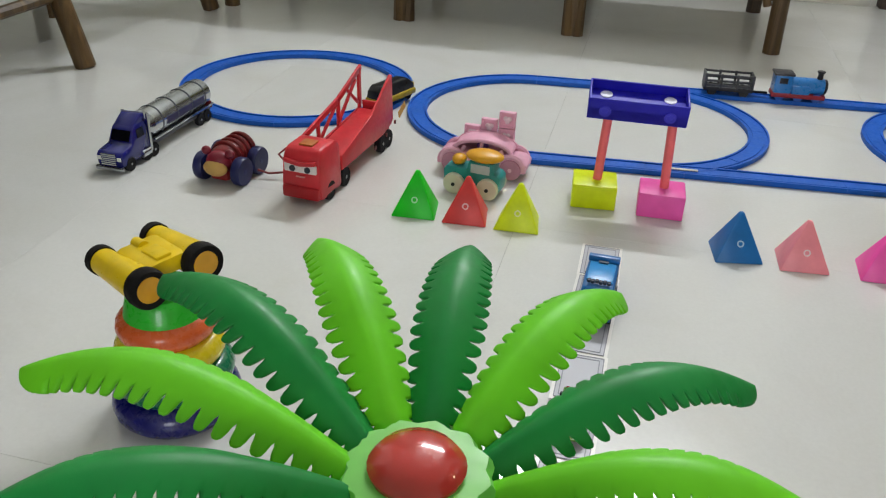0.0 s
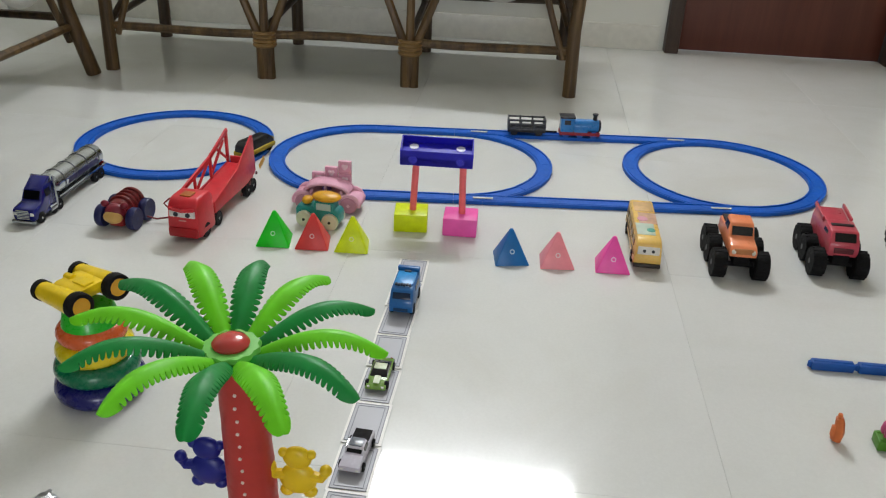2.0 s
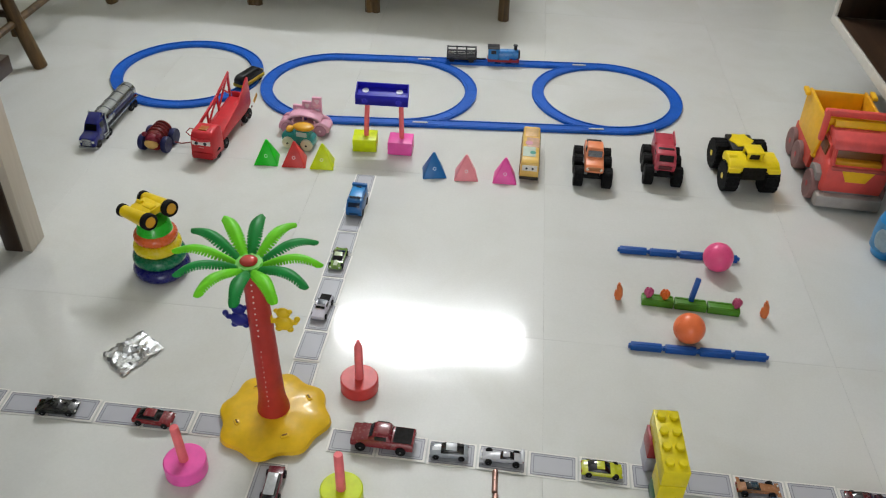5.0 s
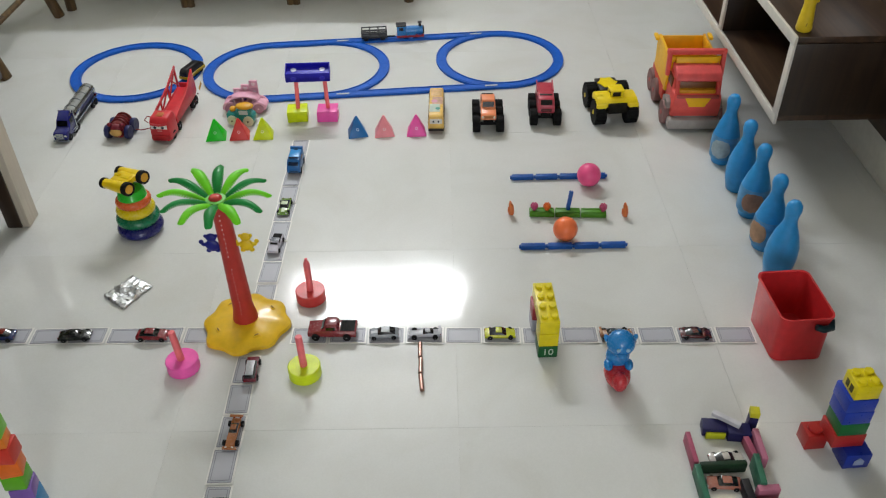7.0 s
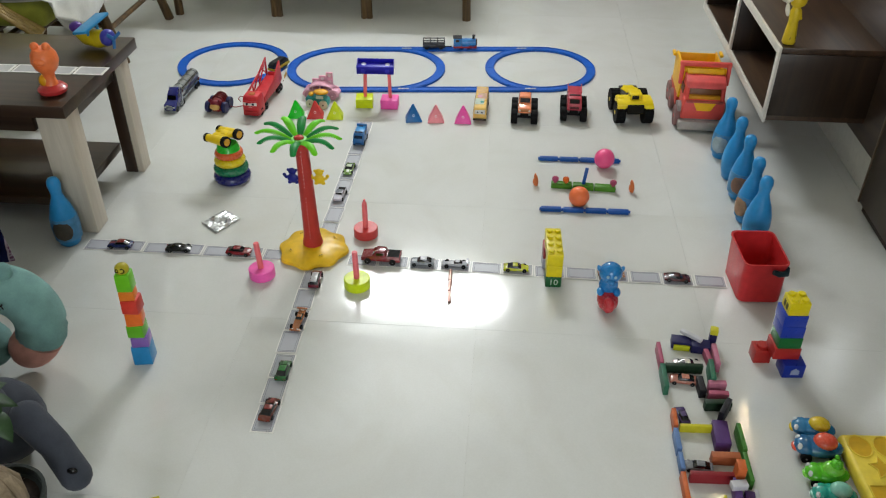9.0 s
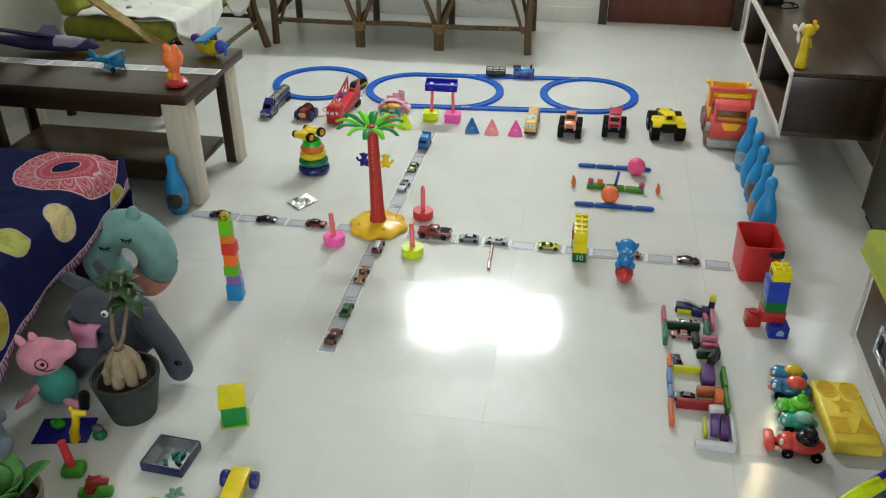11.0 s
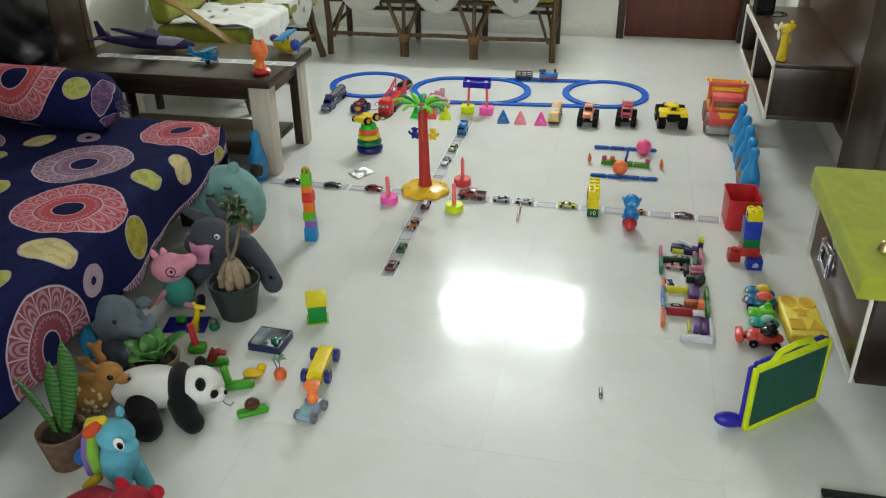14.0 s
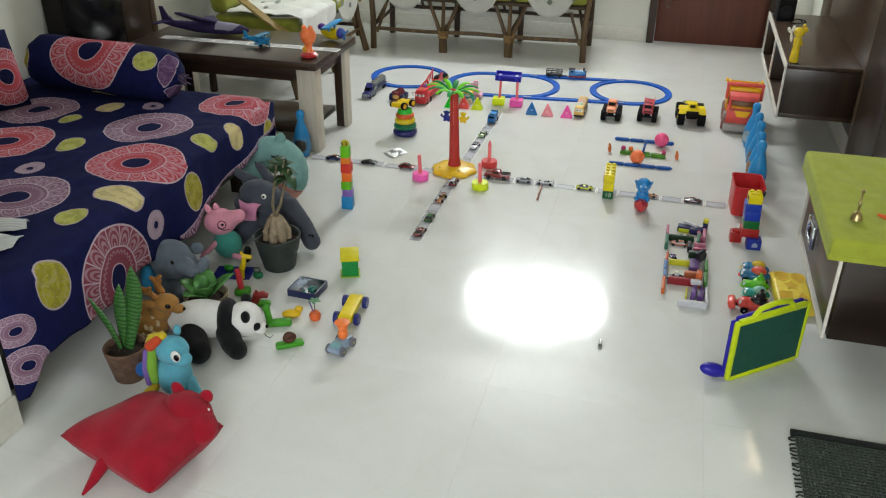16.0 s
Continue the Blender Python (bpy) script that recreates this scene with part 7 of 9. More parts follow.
def bucket_shell():
    """A tapered square pail with a thin rolled rim; rings of (half width, half depth, shift along y, height, corner radius)."""
    t_ = bmesh.new()
    rings_ = []
    for w, d_, sy, z, rr in ((0.055, 0.072, -0.010, 0.0, 0.018), (0.0585, 0.076, -0.010, 0.004, 0.020), (0.0585, 0.081, -0.001, 0.119, 0.018), (0.0612, 0.0840, 0.0, 0.120, 0.019), (0.0612, 0.0840, 0.0, 0.125, 0.019), (0.0570, 0.0795, -0.001, 0.125, 0.017), (0.0555, 0.073, -0.010, 0.007, 0.016)):
        row = []
        for cx, cy, a0 in ((1, 1, 0), (-1, 1, 90), (-1, -1, 180), (1, -1, 270)):
            for q in range(5):
                a = radians(a0 + 22.5 * q)
                row.append(t_.verts.new((cx * (w - rr) + rr * math.cos(a), sy + cy * (d_ - rr) + rr * math.sin(a), z)))
        rings_.append(row)
    n = len(rings_[0])
    for a_, b_ in zip(rings_, rings_[1:]):
        for j in range(n):
            t_.faces.new((a_[j], a_[(j + 1) % n], b_[(j + 1) % n], b_[j]))
    t_.faces.new(rings_[0][::-1])
    t_.faces.new(rings_[-1])
    bmesh.ops.recalc_face_normals(t_, faces=t_.faces[:])
    return G().add(t_)


part("shell", bucket_shell(), BR, bk)
g = G()
g.tube([(0.058, -0.070, 0.108), (0.050, -0.088, 0.102), (0.030, -0.094, 0.104), (0.014, -0.092, 0.110)], [0.0065, 0.0085, 0.0085, 0.007], 10)
part("handle", g, plastic("16323a", 0.4), bk, "dark folded strap handle")

# ---- tall cup tower ----
tw = thing("cup_tower", -0.793, -0.431, 0, 8, "tall tower of stacked square cups in many colours", "stacking cups")
z = 0.0
for k, (h, hh, w, dx, rz) in enumerate((("1f7fb8", 0.056, 0.047, 0.0, 0), ("7d5ba8", 0.030, 0.043, 0.002, 4), ("5fae1c", 0.036, 0.041, -0.001, -3), ("df6a1c", 0.038, 0.040, 0.001, 5), ("cf3a2c", 0.040, 0.041, 0.002, -6), ("e07a22", 0.026, 0.037, -0.001, 3), ("6dc01e", 0.048, 0.036, 0.0, -2))):
    part("cup", G().box((dx, 0, z + hh / 2), (w, w, hh), (0, 0, rz), bev=0.003, top=0.95), plastic(h, 0.34), tw)
    z += hh - 0.0003
hd = part("top_head", G().ball((0, 0, z + 0.010), (0.0165, 0.016, 0.015)), plastic("b5a92a", 0.36), tw, "olive yellow head knob")
part("eye", G().torus((0.004, -0.014, z + 0.012), 0.005, 0.0015, (80, 0, 0), n=14, k=6), rubber(), hd)
part("eye", G().torus((-0.008, -0.013, z + 0.012), 0.004, 0.0013, (80, 0, -20), n=14, k=6), rubber(), hd)


# ---- toys beside the bed ----
def plush(name, x, y, rz, label, category, build, mats, names):
    """A soft toy: the stuffed body and each differently coloured piece as a part."""
    ob = thing(name, x, y, 0, rz, label, category)
    g_ = G()
    build(g_)
    for i, (nm, mt_) in enumerate(zip(names, mats)):
        h_ = G()
        h_.bm.free()
        h_.bm = g_.bm.copy()
        bmesh.ops.delete(h_.bm, geom=[f for f in h_.bm.faces if f.material_index != i], context="FACES")
        for f in h_.bm.faces:
            f.material_index = 0
        if h_.bm.faces:
            part(nm, h_, mt_, ob, sharp=70)
        else:
            h_.bm.free()
    g_.bm.free()
    return ob


def soft(ob, name, mt_, build, label=""):
    """One stuffed part of a soft toy."""
    g_ = G()
    build(g_)
    return part(name, g_, mt_, ob, label, sharp=70)


def seg(g_, pts, rad, n=14):
    """A stuffed limb along points, with rounded ends."""
    P = [Vector(p) for p in pts]
    Q, Rr = [], []
    m_ = len(P) - 1
    rad = rad if isinstance(rad, (list, tuple)) else [rad] * len(P)
    for i in range(m_ * 5 + 1):
        k, f = min(i // 5, m_ - 1), (i - 5 * min(i // 5, m_ - 1)) / 5
        Q.append(P[k].lerp(P[k + 1], f))
        Rr.append(rad[k] + (rad[k + 1] - rad[k]) * f)
    g_.tube(Q, Rr, n)
    g_.ball(P[0], rad[0], u=n, v=10)
    g_.ball(P[-1], rad[-1], u=n, v=10)


TEALP = fabric("80aaa5")
SALP = fabric("e0a194")
BLKF = fabric("141416")
GREYP = fabric("464a54")
WHT = fabric("e8e6e2", blot=0.06)
EYEB = plastic("0f0f11", 0.15, key="_eye")


def neck_pillow(g_):
    n = 26
    pts, rad = [], []
    for i in range(n + 1):
        a = radians(232 - 284 * i / n)
        pts.append((0.080 * math.cos(a), 0.012 * math.sin(a), 0.132 + 0.080 * math.sin(a)))
        rad.append(0.053 if i < n - 2 else 0.050)
    g_.tube(pts[:n - 1], rad[:n - 1], 18)
    g_.ball(pts[0], 0.053)
    g_.mat(1)
    g_.tube(pts[n - 2:], rad[n - 2:], 18)
    g_.ball(pts[-1], 0.050)
    g_.mat(0)
    g_.ball((0.035, 0.0, 0.262), (0.020, 0.014, 0.026), (0, 25, 0))
    g_.ball((-0.105, 0.0, 0.205), (0.024, 0.014, 0.028), (0, -55, 0))
    g_.mat(2)
    g_.bm.transform(Matrix.Scale(1.1, 4))
    g_.m = Matrix.Scale(1.1, 4)
    for s in (-1, 1):
        eye = [(-0.002 + s * 0.033 + 0.015 * math.cos(q), -0.0545, 0.207 + 0.009 * math.sin(q) + 0.015 * s) for q in [radians(205 + 28 * k) for k in range(6)]]
        g_.tube(eye, 0.0021, 6)
        for k in (1, 2, 3, 4):
            x_, y_, z_ = eye[k]
            g_.tube([(x_, y_, z_), (x_ + 0.002 * (k - 2.5), y_, z_ - 0.008)], 0.0014, 6)


plush("neck_pillow", -1.092, -0.480, 4, "teal plush neck pillow with sewn sleepy eyes against the bed", "neck pillow", neck_pillow, [TEALP, SALP, BLKF], ["cushion", "end_pad", "sewn_eyes"])


def donkey(g_):
    g_.ball((0.0, 0.02, 0.10), (0.095, 0.085, 0.10))
    g_.ball((-0.02, -0.03, 0.19), (0.082, 0.065, 0.058), (0, 15, 0))
    g_.ball((-0.085, -0.05, 0.165), (0.034, 0.036, 0.034))
    seg(g_, [(-0.05, 0.0, 0.225), (-0.115, 0.0, 0.262)], [0.022, 0.016])
    seg(g_, [(0.0, 0.02, 0.235), (-0.05, 0.05, 0.275)], [0.020, 0.014])
    seg(g_, [(0.085, -0.02, 0.15), (0.140, -0.05, 0.10), (0.182, -0.085, 0.045)], [0.036, 0.032, 0.033])
    seg(g_, [(-0.06, -0.05, 0.08), (-0.11, -0.09, 0.035)], [0.034, 0.033])
    g_.mat(1)
    g_.prism([(-0.038, 0.040), (-0.010, 0.018), (0.013, 0.028), (0.044, 0.022), (0.022, 0.000), (0.024, -0.042), (-0.026, -0.042), (-0.028, 0.003)], 0.014, (-0.040, -0.098, 0.164), (84, 0, 6), bev=0.004)
    g_.mat(2)
    g_.ball((0.012, -0.083, 0.212), (0.010, 0.006, 0.010), u=10, v=8)
    g_.mat(3)
    g_.ball((0.012, -0.088, 0.213), (0.005, 0.004, 0.005), u=8, v=6)
    g_.mat(4)
    g_.ball((0.186, -0.10, 0.075), (0.012, 0.006, 0.008), u=8, v=6)


plush("grey_plush_animal", -0.970, -0.770, 6, "dark grey plush animal with a pink ribbon slumped by the bed", "plush toy", donkey, [GREYP, fabric("c986a4"), WHT, EYEB, EYEB], ["body", "ribbon", "eye", "pupil", "paw_button"])


# potted bonsai with a swollen trunk
def leaf(g_, base, direction, length, width, droop=0.25):
    """A pointed leaf folded along its midrib."""
    t_ = bmesh.new()
    d_ = Vector(direction).normalized()
    s_ = d_.cross(Vector((0, 0, 1)))
    s_ = s_.normalized() if s_.length > 1e-3 else Vector((1, 0, 0))
    up = s_.cross(d_)
    rows = []
    for i in range(7):
        k = i / 6
        w = width * math.sin(math.pi * min(1, 0.08 + 0.92 * k)) ** 0.8 * (1 - 0.15 * k) + 0.0004
        p_ = Vector(base) + d_ * length * k - Vector((0, 0, 1)) * droop * length * k * k
        rows.append([t_.verts.new(p_ + s_ * w * o + up * (abs(o) * w * 0.25)) for o in (-1, 0, 1)])
    for a_, b_ in zip(rows, rows[1:]):
        for j in range(2):
            t_.faces.new((a_[j], a_[j + 1], b_[j + 1], b_[j]))
    g_.add(t_)


def pot(ob, r0, r1, h, mat_, soil="2b2019"):
    p_ = part("pot", G().lathe([(r0 * 0.93, 0), (r0, 0.003), (r1 * 0.985, h - 0.016), (r1, h - 0.015), (r1 * 1.02, h), (r1 * 0.94, h), (r1 * 0.92, h - 0.02), (0, h - 0.021)], n=36), mat_, ob)
    g_ = G()
    g_.lathe([(r1 * 0.90, h - 0.022), (r1 * 0.6, h - 0.014), (0.0, h - 0.012)], n=24)
    random.seed(int(r1 * 1e4))
    for _ in range(40):
        a, q = random.uniform(0, 6.28), random.uniform(0, r1 * 0.82)
        g_.ball((q * math.cos(a), q * math.sin(a), h - 0.014), random.uniform(0.002, 0.005), u=6, v=5)
    part("soil", g_, plastic(soil, 0.95, 0.4), ob, "dark crumbly soil")


bs = thing("potted_bonsai", -0.850, -0.968, 0, 0, "bonsai with a swollen beige trunk in a dark plastic pot", "potted plant")
pot(bs, 0.056, 0.082, 0.130, plastic("2c3230", 0.5, 0.2))
BARK = wood("bark", "6b5c45", "a3927a", "Z", 2.0, 0.85)
random.seed(21)
for k in range(7):
    a = 2 * math.pi * k / 7 + 0.3
    part("caudex_lobe", G().tube([(0.030 * math.cos(a) * 1.25, 0.030 * math.sin(a) * 1.25, 0.112), (0.034 * math.cos(a), 0.034 * math.sin(a), 0.145), (0.018 * math.cos(a), 0.018 * math.sin(a), 0.180), (0.006 * math.cos(a), 0.006 * math.sin(a), 0.20)], [0.014, 0.018, 0.017, 0.012], 10), BARK, bs, "swollen beige trunk lobe")
g = G()
br = [[(0, 0, 0.195), (-0.006, 0, 0.245), (0.004, 0.008, 0.325), (0.020, 0.008, 0.395)], [(0, 0, 0.2), (0.026, -0.005, 0.25), (0.046, 0.0, 0.32), (0.066, 0.0, 0.385)], [(0.0, 0.005, 0.30), (0.030, 0.014, 0.345), (0.048, 0.01, 0.41)]]
for b_ in br:
    g.tube(b_, 0.0062, 8, 0.5)
part("branch", g, wood("twig", "5c5340", "8a7d62", "Z", 2.0, 0.8), bs)
random.seed(33)
g = G()
for b_ in br:
    for k in range(6):
        p0 = Vector(b_[-2]).lerp(Vector(b_[-1]), random.uniform(0.3, 1.05))
        leaf(g, p0, (random.uniform(-1, 1), random.uniform(-1, 1), random.uniform(-0.3, 0.9)), random.uniform(0.040, 0.064), random.uniform(0.015, 0.024), 0.5)
tagged(part("leaves", g, plastic("2c4626", 0.5, 0.35, key="_leaf"), bs, "dull green leaves", solid=0.0005), kind="stuff")


pg = thing("pink_plush_pig", -1.052, -0.965, 0, 10, "pink plush pig in a teal top sitting by the bed", "plush toy")
PIGF = fabric("e096aa")
soft(pg, "body", fabric("449486"), lambda h: h.ball((0, 0.0, 0.062), (0.052, 0.044, 0.056), (0, 0, 0), 24, 16), "teal cloth top")
hd = soft(pg, "head", PIGF, lambda h: h.ball((-0.018, 0.0, 0.150), (0.060, 0.046, 0.049), (0, -8, 0), 26, 18))
soft(hd, "snout", PIGF, lambda h: seg(h, [(0.012, -0.006, 0.162), (0.050, -0.014, 0.180), (0.058, -0.015, 0.184)], [0.034, 0.025, 0.024]))
for x, y, tilt in ((-0.058, 0.0, -30), (-0.030, 0.01, -10)):
    soft(hd, "ear", PIGF, lambda h: h.ball((x, y, 0.197), (0.012, 0.008, 0.021), (0, tilt, 0)))


def pig_arm(h):
    seg(h, [(-0.035, -0.03, 0.075), (-0.062, -0.052, 0.050)], [0.010, 0.009])
    for k in (-1, 0, 1):
        seg(h, [(-0.060, -0.050, 0.052), (-0.078 + 0.006 * k, -0.060, 0.044 + 0.011 * k)], [0.006, 0.005], 8)


soft(pg, "arm", PIGF, pig_arm, "pink plush arm")
lg = soft(pg, "leg", PIGF, lambda h: seg(h, [(0.03, -0.03, 0.030), (0.078, -0.05, 0.030)], [0.010, 0.009]), "pink plush leg")
soft(lg, "shoe", BLKF, lambda h: seg(h, [(0.082, -0.052, 0.030), (0.088, -0.05, 0.066)], [0.013, 0.014]), "black shoe")
soft(hd, "eye", EYEB, lambda h: h.ball((0.006, -0.046, 0.160), (0.005, 0.004, 0.005), (0, 0, 0), 10, 8))
soft(hd, "glasses", EYEB, lambda h: h.torus((0.004, -0.047, 0.160), 0.0145, 0.0014, (82, 0, 12), n=22, k=6), "round dark spectacle frame")
soft(hd, "mouth", EYEB, lambda h: h.tube([(-0.010, -0.047, 0.147), (0.010, -0.046, 0.138), (0.030, -0.040, 0.142)], 0.0013, 6), "stitched dark mouth line")


ep = thing("grey_plush_elephant", -1.105, -1.235, 0, 4, "grey plush elephant with a raised trunk by the bed", "plush toy")
GREYE = fabric("626c76")
soft(ep, "body", GREYE, lambda h: h.ball((-0.01, 0.02, 0.085), (0.085, 0.075, 0.088), (0, 0, 0), 24, 16))
hd = soft(ep, "head", GREYE, lambda h: h.ball((0.015, -0.030, 0.150), (0.072, 0.062, 0.066), (0, 0, 0), 24, 16))
soft(hd, "trunk", GREYE, lambda h: seg(h, [(0.055, -0.05, 0.150), (0.105, -0.055, 0.125), (0.130, -0.05, 0.135), (0.140, -0.045, 0.160)], [0.036, 0.024, 0.019, 0.018]))
soft(hd, "ear", GREYE, lambda h: h.ball((0.078, 0.030, 0.165), (0.022, 0.010, 0.022), (0, 20, 30)))
soft(hd, "ear", GREYE, lambda h: h.ball((-0.065, -0.02, 0.150), (0.020, 0.052, 0.058)))
soft(ep, "leg", GREYE, lambda h: seg(h, [(0.02, -0.06, 0.05), (0.055, -0.085, 0.035)], [0.036, 0.034]))
soft(ep, "leg", GREYE, lambda h: seg(h, [(0.06, 0.0, 0.05), (0.10, -0.01, 0.035)], [0.034, 0.032]))
soft(hd, "tusk", fabric("b9bcc2"), lambda h: h.ball((0.092, -0.088, 0.085), (0.020, 0.008, 0.026), (0, 10, 25)), "pale felt tusk")
soft(ep, "vest", fabric("2f86b0"), lambda h: h.ball((-0.060, -0.062, 0.080), (0.026, 0.040, 0.060), (0, 0, 20)), "blue cloth vest")
soft(hd, "eye", EYEB, lambda h: h.ball((0.048, -0.083, 0.168), (0.006, 0.004, 0.007), (0, 0, 0), 10, 8))

# leafy plant in a low pot
p2 = thing("potted_succulent", -0.928, -1.340, 0, 0, "broad-leaved succulent in a low grey-brown pot", "potted plant")
pot(p2, 0.056, 0.069, 0.088, plastic("7d725a", 0.7, 0.35))
g = G()
random.seed(8)
for k in range(7):
    a = 2 * math.pi * k / 7 + random.uniform(-0.3, 0.3)
    g = G()
    leaf(g, (0.010 * math.cos(a), 0.010 * math.sin(a), 0.070), (math.cos(a), math.sin(a), random.uniform(0.9, 2.6)), random.uniform(0.105, 0.145), random.uniform(0.026, 0.036), 0.3)
    part("leaf", g, plastic("4a7d3c", 0.42, 0.35, key="_leaf"), p2, "fleshy green leaf", solid=0.003)


def deer(g_):
    g_.ball((-0.02, 0.0, 0.060), (0.075, 0.050, 0.060))
    g_.ball((0.035, -0.005, 0.110), (0.034, 0.032, 0.045), (0, 20, 0))
    g_.ball((0.060, -0.012, 0.140), (0.040, 0.031, 0.030))
    g_.ball((0.098, -0.020, 0.128), (0.022, 0.016, 0.015))
    g_.ball((0.020, -0.040, 0.150), (0.028, 0.007, 0.012), (0, 25, 35))
    g_.ball((0.020, 0.030, 0.155), (0.028, 0.007, 0.012), (0, 25, -35))
    g_.mat(1)
    for y in (-0.022, 0.018):
        seg(g_, [(0.036, y, 0.160), (0.018, y * 1.5, 0.190), (0.030, y * 1.8, 0.205)], [0.010, 0.008, 0.006], 8)
        seg(g_, [(0.018, y * 1.5, 0.190), (0.002, y * 1.6, 0.200)], [0.008, 0.006], 8)
        g_.ball((0.018, y * 1.6, 0.190), (0.017, 0.006, 0.014), u=14, v=10)
    g_.mat(2)
    g_.ball((0.078, -0.041, 0.146), (0.009, 0.005, 0.008), u=10, v=8)
    g_.mat(4)
    g_.ball((0.118, -0.022, 0.130), (0.006, 0.006, 0.005), u=8, v=6)
    g_.mat(3)
    random.seed(3)
    for _ in range(34):
        a, q = random.uniform(-0.6, 0.75), random.uniform(-1.0, 1.0)
        g_.ball((-0.02 + 0.074 * math.sin(q) * math.cos(a), -0.049 * math.cos(q) * math.cos(a), 0.060 + 0.060 * math.sin(a)), random.uniform(0.005, 0.0075), u=8, v=6)


plush("plush_deer", -1.025, -1.495, 8, "tan spotted plush deer with small antlers", "plush toy", deer, [fabric("a97a40"), fabric("a87238"), EYEB, fabric("dcc49a"), EYEB], ["body", "antlers", "eye", "spots", "nose"])


pd = thing("plush_panda", -0.835, -1.445, 0, 17, "black and white plush panda lying on its belly", "plush toy")
soft(pd, "body", WHT, lambda h: h.ball((-0.045, 0.010, 0.066), (0.108, 0.062, 0.062), (0, 0, 0), 28, 18))
hd = soft(pd, "head", WHT, lambda h: h.ball((0.088, 0.0, 0.070), (0.057, 0.054, 0.056), (0, 0, 0), 28, 18))
soft(hd, "muzzle", WHT, lambda h: h.ball((0.134, -0.018, 0.050), (0.024, 0.024, 0.020)))
soft(pd, "shoulder_band", BLKF, lambda h: h.ball((0.036, 0.005, 0.067), (0.036, 0.0655, 0.0675), (0, 0, 0), 24, 16), "black plush band")
soft(pd, "front_leg", BLKF, lambda h: seg(h, [(0.042, -0.045, 0.05), (0.062, -0.085, 0.034), (0.080, -0.105, 0.028)], [0.036, 0.033, 0.030]), "black plush leg")
soft(pd, "rear_leg", BLKF, lambda h: seg(h, [(-0.065, -0.045, 0.045), (-0.045, -0.10, 0.036), (-0.032, -0.120, 0.034)], [0.042, 0.040, 0.038]), "black plush leg")
soft(pd, "tail", BLKF, lambda h: h.ball((-0.152, 0.010, 0.060), (0.022, 0.022, 0.020)), "black tail")
soft(hd, "ear", BLKF, lambda h: h.ball((0.090, 0.040, 0.118), (0.017, 0.012, 0.019)), "black ear")
soft(hd, "ear", BLKF, lambda h: h.ball((0.100, -0.040, 0.102), (0.014, 0.016, 0.022), (15, 0, 0)), "black ear")
soft(hd, "eye_patch", BLKF, lambda h: h.ball((0.130, -0.038, 0.066), (0.011, 0.009, 0.019), (20, 30, 0)), "black eye patch")
soft(hd, "nose", BLKF, lambda h: h.ball((0.157, -0.020, 0.056), (0.006, 0.008, 0.006), (0, 0, 0), 10, 8), "black nose")
soft(hd, "whisker", BLKF, lambda h: h.tube([(0.150, -0.036, 0.040), (0.160, -0.044, 0.034), (0.172, -0.050, 0.034), (0.180, -0.046, 0.042)], 0.0013, 6), "thin dark thread")

# snake plant
sp_ = thing("potted_snake_plant", -0.985, -1.690, 0, 0, "tall-leaved snake plant in a brown clay pot", "potted plant")
pot(sp_, 0.044, 0.060, 0.108, plastic("6b5242", 0.8, 0.4))


def blade(g_, base, tip, width, bend):
    t_ = bmesh.new()
    a_, b_ = Vector(base), Vector(tip)
    rows = []
    for i in range(13):
        k = i / 12
        p_ = a_.lerp(b_, k) + Vector(bend) * math.sin(math.pi * k)
        w = width * (0.55 + 0.9 * k) * (1 - max(0, (k - 0.55) / 0.45) ** 2) if k < 1 else 0.0005
        rows.append([t_.verts.new(p_ + Vector((o * w, 0.3 * abs(o) * w * 0.6, 0))) for o in (-1, -0.5, 0, 0.5, 1)])
    for x_, y_ in zip(rows, rows[1:]):
        for j in range(4):
            t_.faces.new((x_[j], x_[j + 1], y_[j + 1], y_[j]))
    g_.add(t_)


SNAKE, nt, b = nodes_of("snake_leaf")
tc = nt.nodes.new("ShaderNodeTexCoord")
wv_ = nt.nodes.new("ShaderNodeTexWave")
wv_.bands_direction = "Z"
wv_.inputs["Scale"].default_value, wv_.inputs["Distortion"].default_value, wv_.inputs["Detail"].default_value = 26, 7, 3
nt.links.new(tc.outputs["Object"], wv_.inputs["Vector"])
r_ = ramp(nt, wv_.outputs[1], [(0.25, C("244a1e")), (0.6, C("33602a")), (0.85, C("437536"))])
nt.links.new(r_.outputs[0], b.inputs["Base Color"])
b.inputs["Roughness"].default_value = 0.42
for base, tip, w, bend in (((0.008, 0, 0.09), (0.062, 0.01, 0.372), 0.024, (0.004, 0.012, 0)), ((-0.006, 0.008, 0.09), (0.004, 0.02, 0.300), 0.019, (-0.006, 0.0, 0)), ((-0.012, -0.004, 0.09), (-0.078, -0.012, 0.262), 0.012, (0.010, 0, -0.004)), ((0.0, 0.012, 0.09), (-0.012, 0.05, 0.25), 0.014, (0, 0, 0))):
    g = G()
    blade(g, base, tip, w, bend)
    part("leaf", g, SNAKE, sp_, "banded green leaf", solid=0.003)


